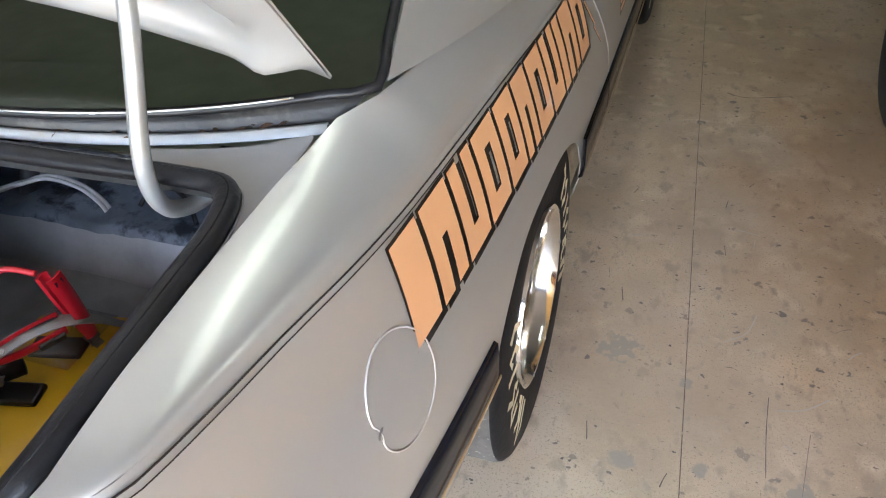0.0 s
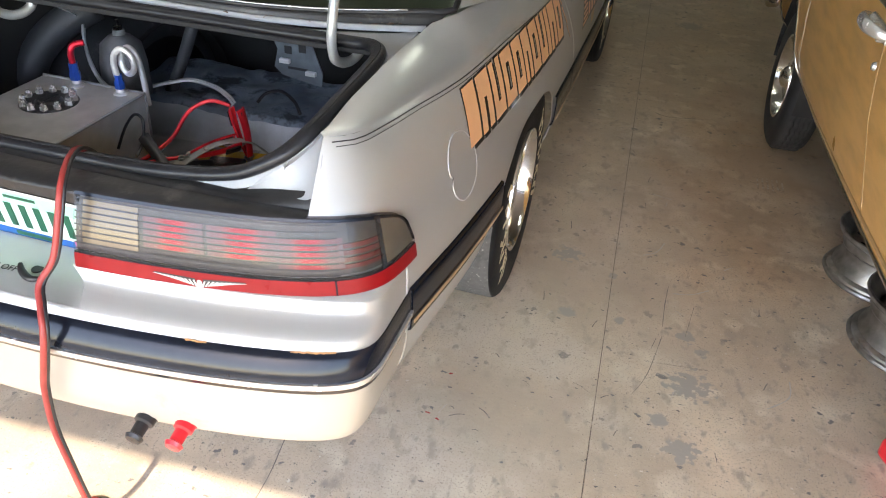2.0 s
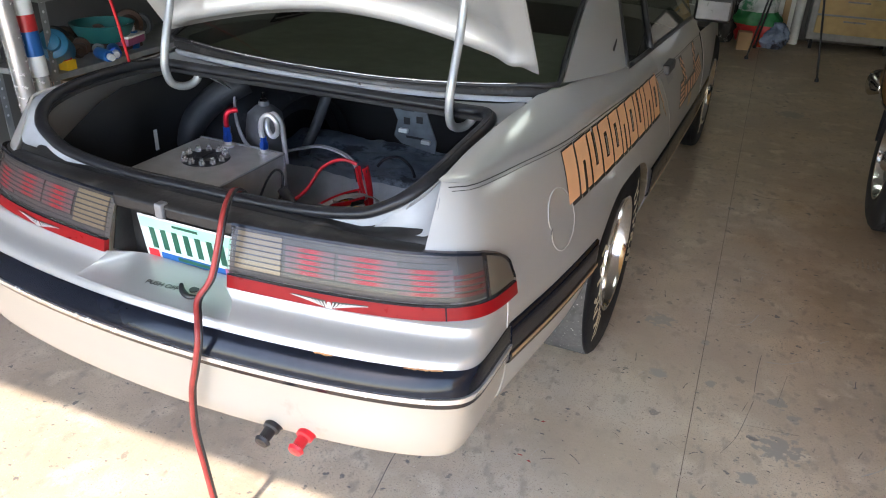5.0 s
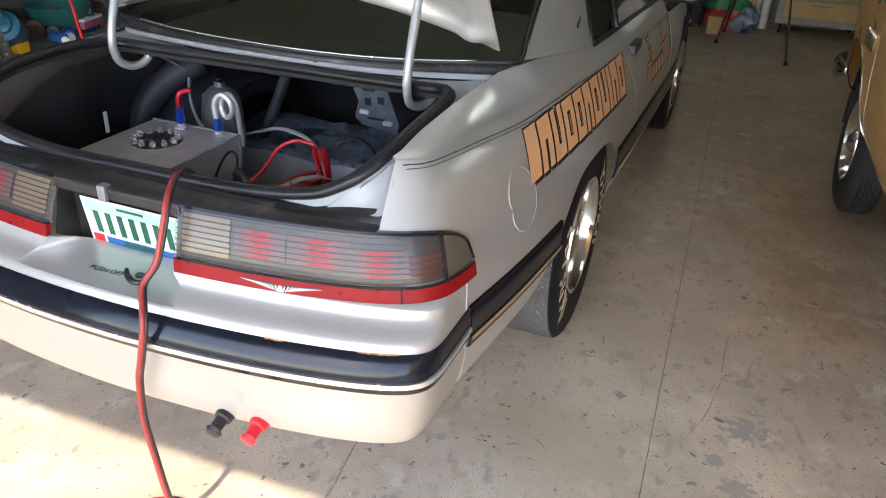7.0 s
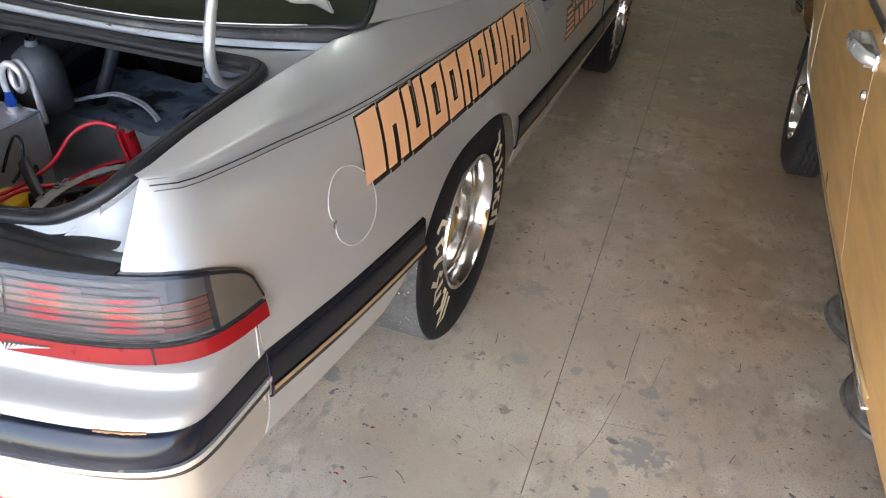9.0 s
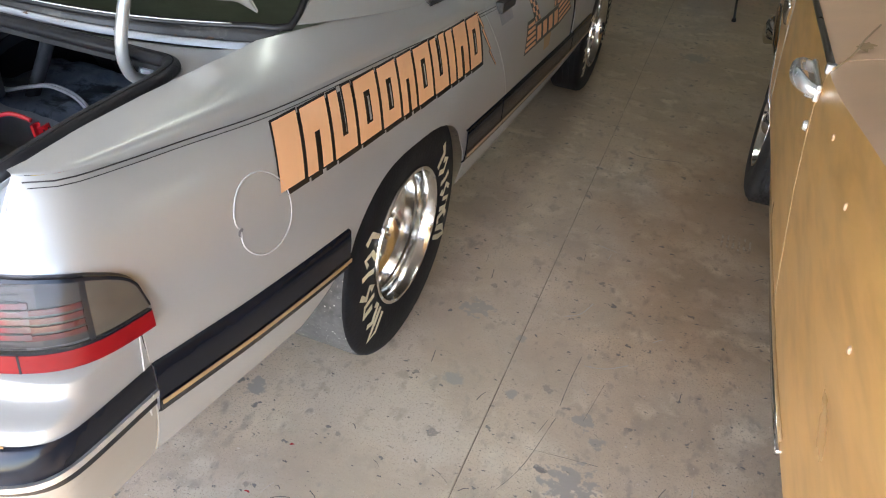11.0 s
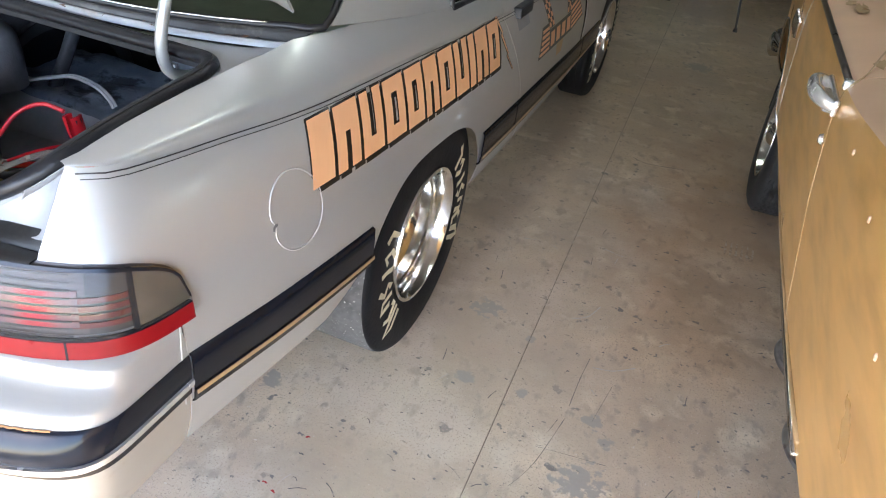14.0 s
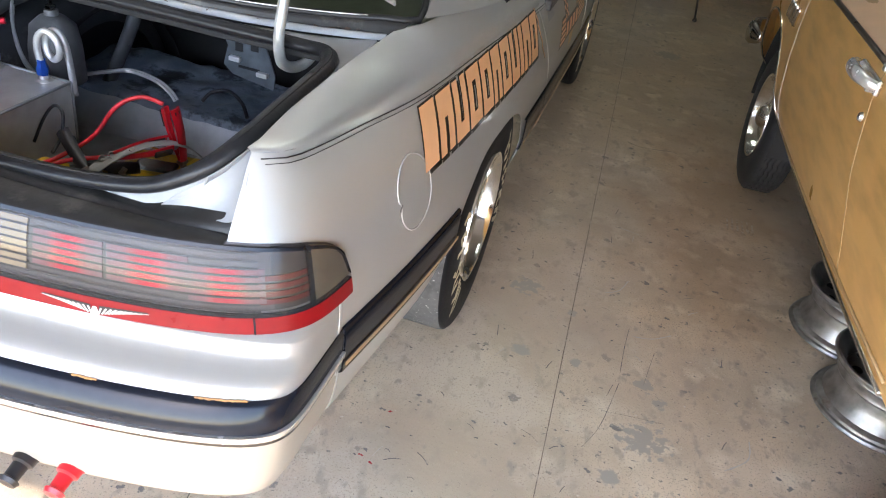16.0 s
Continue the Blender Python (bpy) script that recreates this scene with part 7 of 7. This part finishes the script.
def sack(x, y, r, h, mat, name, label, seed):
    """A slumped plastic bag: a wrinkled, gathered form."""
    t = thing(name, (x, y, 0), 0, label, "bag", "bags at the back wall")
    rows = []
    for v in spread(0, 1, 30):
        row = []
        for k in range(64):
            a = 2 * math.pi * k / 64
            q = r * (math.sin(math.pi * min(1, 0.12 + 0.80 * v)) ** 0.55) * (1 if v < 0.999 else 0.15)
            q *= 1 + 0.30 * noise.noise((math.cos(a) * 2 + seed, math.sin(a) * 2, v * 5)) + 0.20 * abs(noise.noise((math.cos(a) * 6, math.sin(a) * 6 + seed, v * 9))) - 0.10 * abs(noise.noise((math.cos(a) * 13, math.sin(a) * 13 + seed, v * 17)))
            row.append((q * math.cos(a), q * 0.7 * math.sin(a), h * v))
        rows.append(row)
    return t, rows
t, rows = sack(1.32, 8.75, 0.20, 0.52, None, "parts_bag", "plastic bag printed white, green and red", 1)
for a, b, mat, nm in ((0, 13, "printed_red", "red_part"), (12, 20, "green_bag", "green_part"), (19, 30, "printed", "white_part")):
    sheet(nm, rows[a:b], mat, t, "", loop=True)
t, rows = sack(1.50, 8.70, 0.14, 0.26, None, "parts_bag", "crumpled pale blue plastic bag", 4)
sheet("film", rows, "film_blue", t, "", loop=True)
t, rows = sack(0.98, 8.80, 0.17, 0.80, None, "spotted_bag", "black bag with white spots at the back wall", 7)
M["spots"] = material("black_with_white_spots", (0.015, 0.015, 0.017), 0.5, 0, 0, 0.2, 20, second=(0.6, 0.6, 0.6), second_at=0.60, second_scale=16)
sheet("film", rows, "spots", t, "", loop=True)
cb = thing("card_box", (1.235, 8.50, 0), 8, "small cardboard box on the floor by the bags", "box")
box("carton", (-0.06, -0.05, 0), (0.07, 0.06, 0.17), "card", cb, "", 0.003)
low = thing("low_bench", (0.2, 8.9, 0), 0, "dark low bench with clutter at the back wall", "bench")
box("bench_top", (-1.6, 0, 0.72), (0.55, 0.4, 0.78), "shelf", low, "", 0.006)
for x in (-1.5, -0.5, 0.45):
    box("bench_leg", (x, 0.05, 0), (x + 0.06, 0.35, 0.72), "shelf", low, "", 0.004)

tri = thing("tripod", (1.60, 7.95, 0), 0, "black camera tripod standing on the concrete floor", "tripod")
apex = (0.02, -0.10, 2.05)
for fx, fy in ((-0.303, 0.11), (0.296, -0.486), (-0.25, 0.67)):
    leg = tube("leg", [(fx, fy, 0.012), (fx * 0.5 + apex[0] * 0.5, fy * 0.5 + apex[1] * 0.5, apex[2] / 2), apex], lambda t: 0.009 + 0.004 * (t > 0.5), "black_plastic", tri, "black telescopic leg", 8, 6)
    lathe("rubber_foot", [(0.0, 0.0), (0.018, 0.0), (0.019, 0.01), (0.012, 0.03), (0.0, 0.032)], "rubber", leg, "", 12, "z", (fx, fy, 0))
lathe("head", [(0.03, -0.08), (0.035, 0.0), (0.03, 0.06), (0.05, 0.07), (0.05, 0.085), (0.0, 0.085)], "black_plastic", tri, "", 16, "z", apex)
tube("centre_brace", [(apex[0], apex[1], 1.3), (apex[0], apex[1], 2.02)], 0.012, "black_plastic", tri, "", 8, 2)

# ---- ceiling tubes ----
glow = bpy.data.materials.new("tube_glow")
glow.use_nodes = True
glow.node_tree.nodes["Principled BSDF"].inputs["Emission Color"].default_value = (0.85, 1.0, 0.90, 1)
glow.node_tree.nodes["Principled BSDF"].inputs["Emission Strength"].default_value = 1.5
for x, y in ((0.9, 3.4), (0.9, 6.2), (3.2, 3.4)):
    f = thing("tube_light", (x, y, H), 0, "white fluorescent tube fixture on the ceiling", "ceiling light", "ceiling tube lights")
    box("fixture", (-0.09, -0.62, -0.06), (0.09, 0.62, 0.0), "white", f, "", 0.008)
    for s in (-1, 1):
        tube("glow_tube", [(s * 0.045, -0.58, -0.078), (s * 0.045, 0.58, -0.078)], 0.016, glow, f, "", 12, 2)

# ---- marks on the floor ----
M["oil"] = material("old_oil_stain", (0.13, 0.12, 0.115), 0.5, 0, 0, 0.2, 30, 0.1, second=(0.32, 0.28, 0.24), second_at=0.56, second_scale=28)
M["red_spot"] = material("red_paint_spot", (0.35, 0.02, 0.02), 0.4, 0, 0, 0.1, 30)
M["rust"] = material("rust_print", (0.37, 0.25, 0.165), 0.6, 0, 0, 0.2, 30, second=(0.46, 0.37, 0.28), second_at=0.46, second_scale=35)
M["scuff"] = material("pale_scuff", (0.50, 0.46, 0.41), 0.6, 0, 0, 0.1, 30)
rnd = random.Random(8)
for k in range(110):
    x, y = rnd.uniform(0.8, 2.3), rnd.uniform(1.7, 3.4)
    stain("oil_speck", x, y, rnd.uniform(0.002, 0.0055), "oil", 100 + k)
for k, (x, y) in enumerate(((0.935, 2.018), (0.967, 2.002), (0.958, 2.197))):
    stain("red_spot", x, y, 0.006, "red_spot", 60 + k)
def scratch(pts, w, mat, name="scratch"):
    P = smooth_path([(x, y, 0.0009) for x, y in pts], 6)
    rows = [[], []]
    for i, p in enumerate(P):
        d = (P[min(i + 1, len(P) - 1)] - P[max(i - 1, 0)]).normalized()
        s = Vector((-d.y, d.x, 0)) * w * (0.4 + 0.6 * abs(noise.noise((i * 0.6, w * 900, 3))) * 2)
        rows[0].append(p + s)
        rows[1].append(p - s)
    sheet(name, rows, mat, floor_ob, "", flip=True)
for pts, w in ((((1.499, 2.28), (1.543, 2.39), (1.584, 2.597)), 0.0016), (((1.584, 2.65), (1.59, 2.787), (1.60, 2.90)), 0.0022), (((1.53, 2.45), (1.62, 2.46), (1.73, 2.47)), 0.0014), (((1.66, 2.62), (1.69, 2.80)), 0.0014), (((1.55, 2.52), (1.565, 2.58)), 0.002), (((0.60, 1.45), (0.605, 1.66), (0.588, 1.838), (0.58, 2.05)), 0.003), (((1.5, 4.55), (1.58, 4.52), (1.75, 4.56)), 0.004)):
    scratch(pts, w * 0.75, "oil")
for pts in (((1.615, 2.86), (1.68, 2.875), (1.745, 2.924)), ((1.50, 3.08), (1.55, 3.12), (1.58, 3.2)), ((1.9, 2.35), (1.97, 2.42), (1.98, 2.5)), ((1.2, 3.5), (1.26, 3.52)), ((1.52, 3.6), (1.6, 3.58))):
    scratch(pts, 0.003, "scuff")
for k in range(6):
    scratch(((1.985 + 0.022 * k, 3.83), (1.985 + 0.022 * k + 0.004, 3.95)), 0.006, "rust", "rust_print")
rnd = random.Random(31)
for k in range(46):
    x, y, a, n = rnd.uniform(0.95, 2.15), rnd.uniform(1.75, 4.2), rnd.uniform(0, 3.14), rnd.uniform(0.015, 0.06)
    scratch(((x, y), (x + n * math.cos(a) * 0.5, y + n * math.sin(a) * 0.5 + 0.004), (x + n * math.cos(a), y + n * math.sin(a))), rnd.uniform(0.0010, 0.0024), "oil" if k % 4 else "scuff", "scuff_mark")
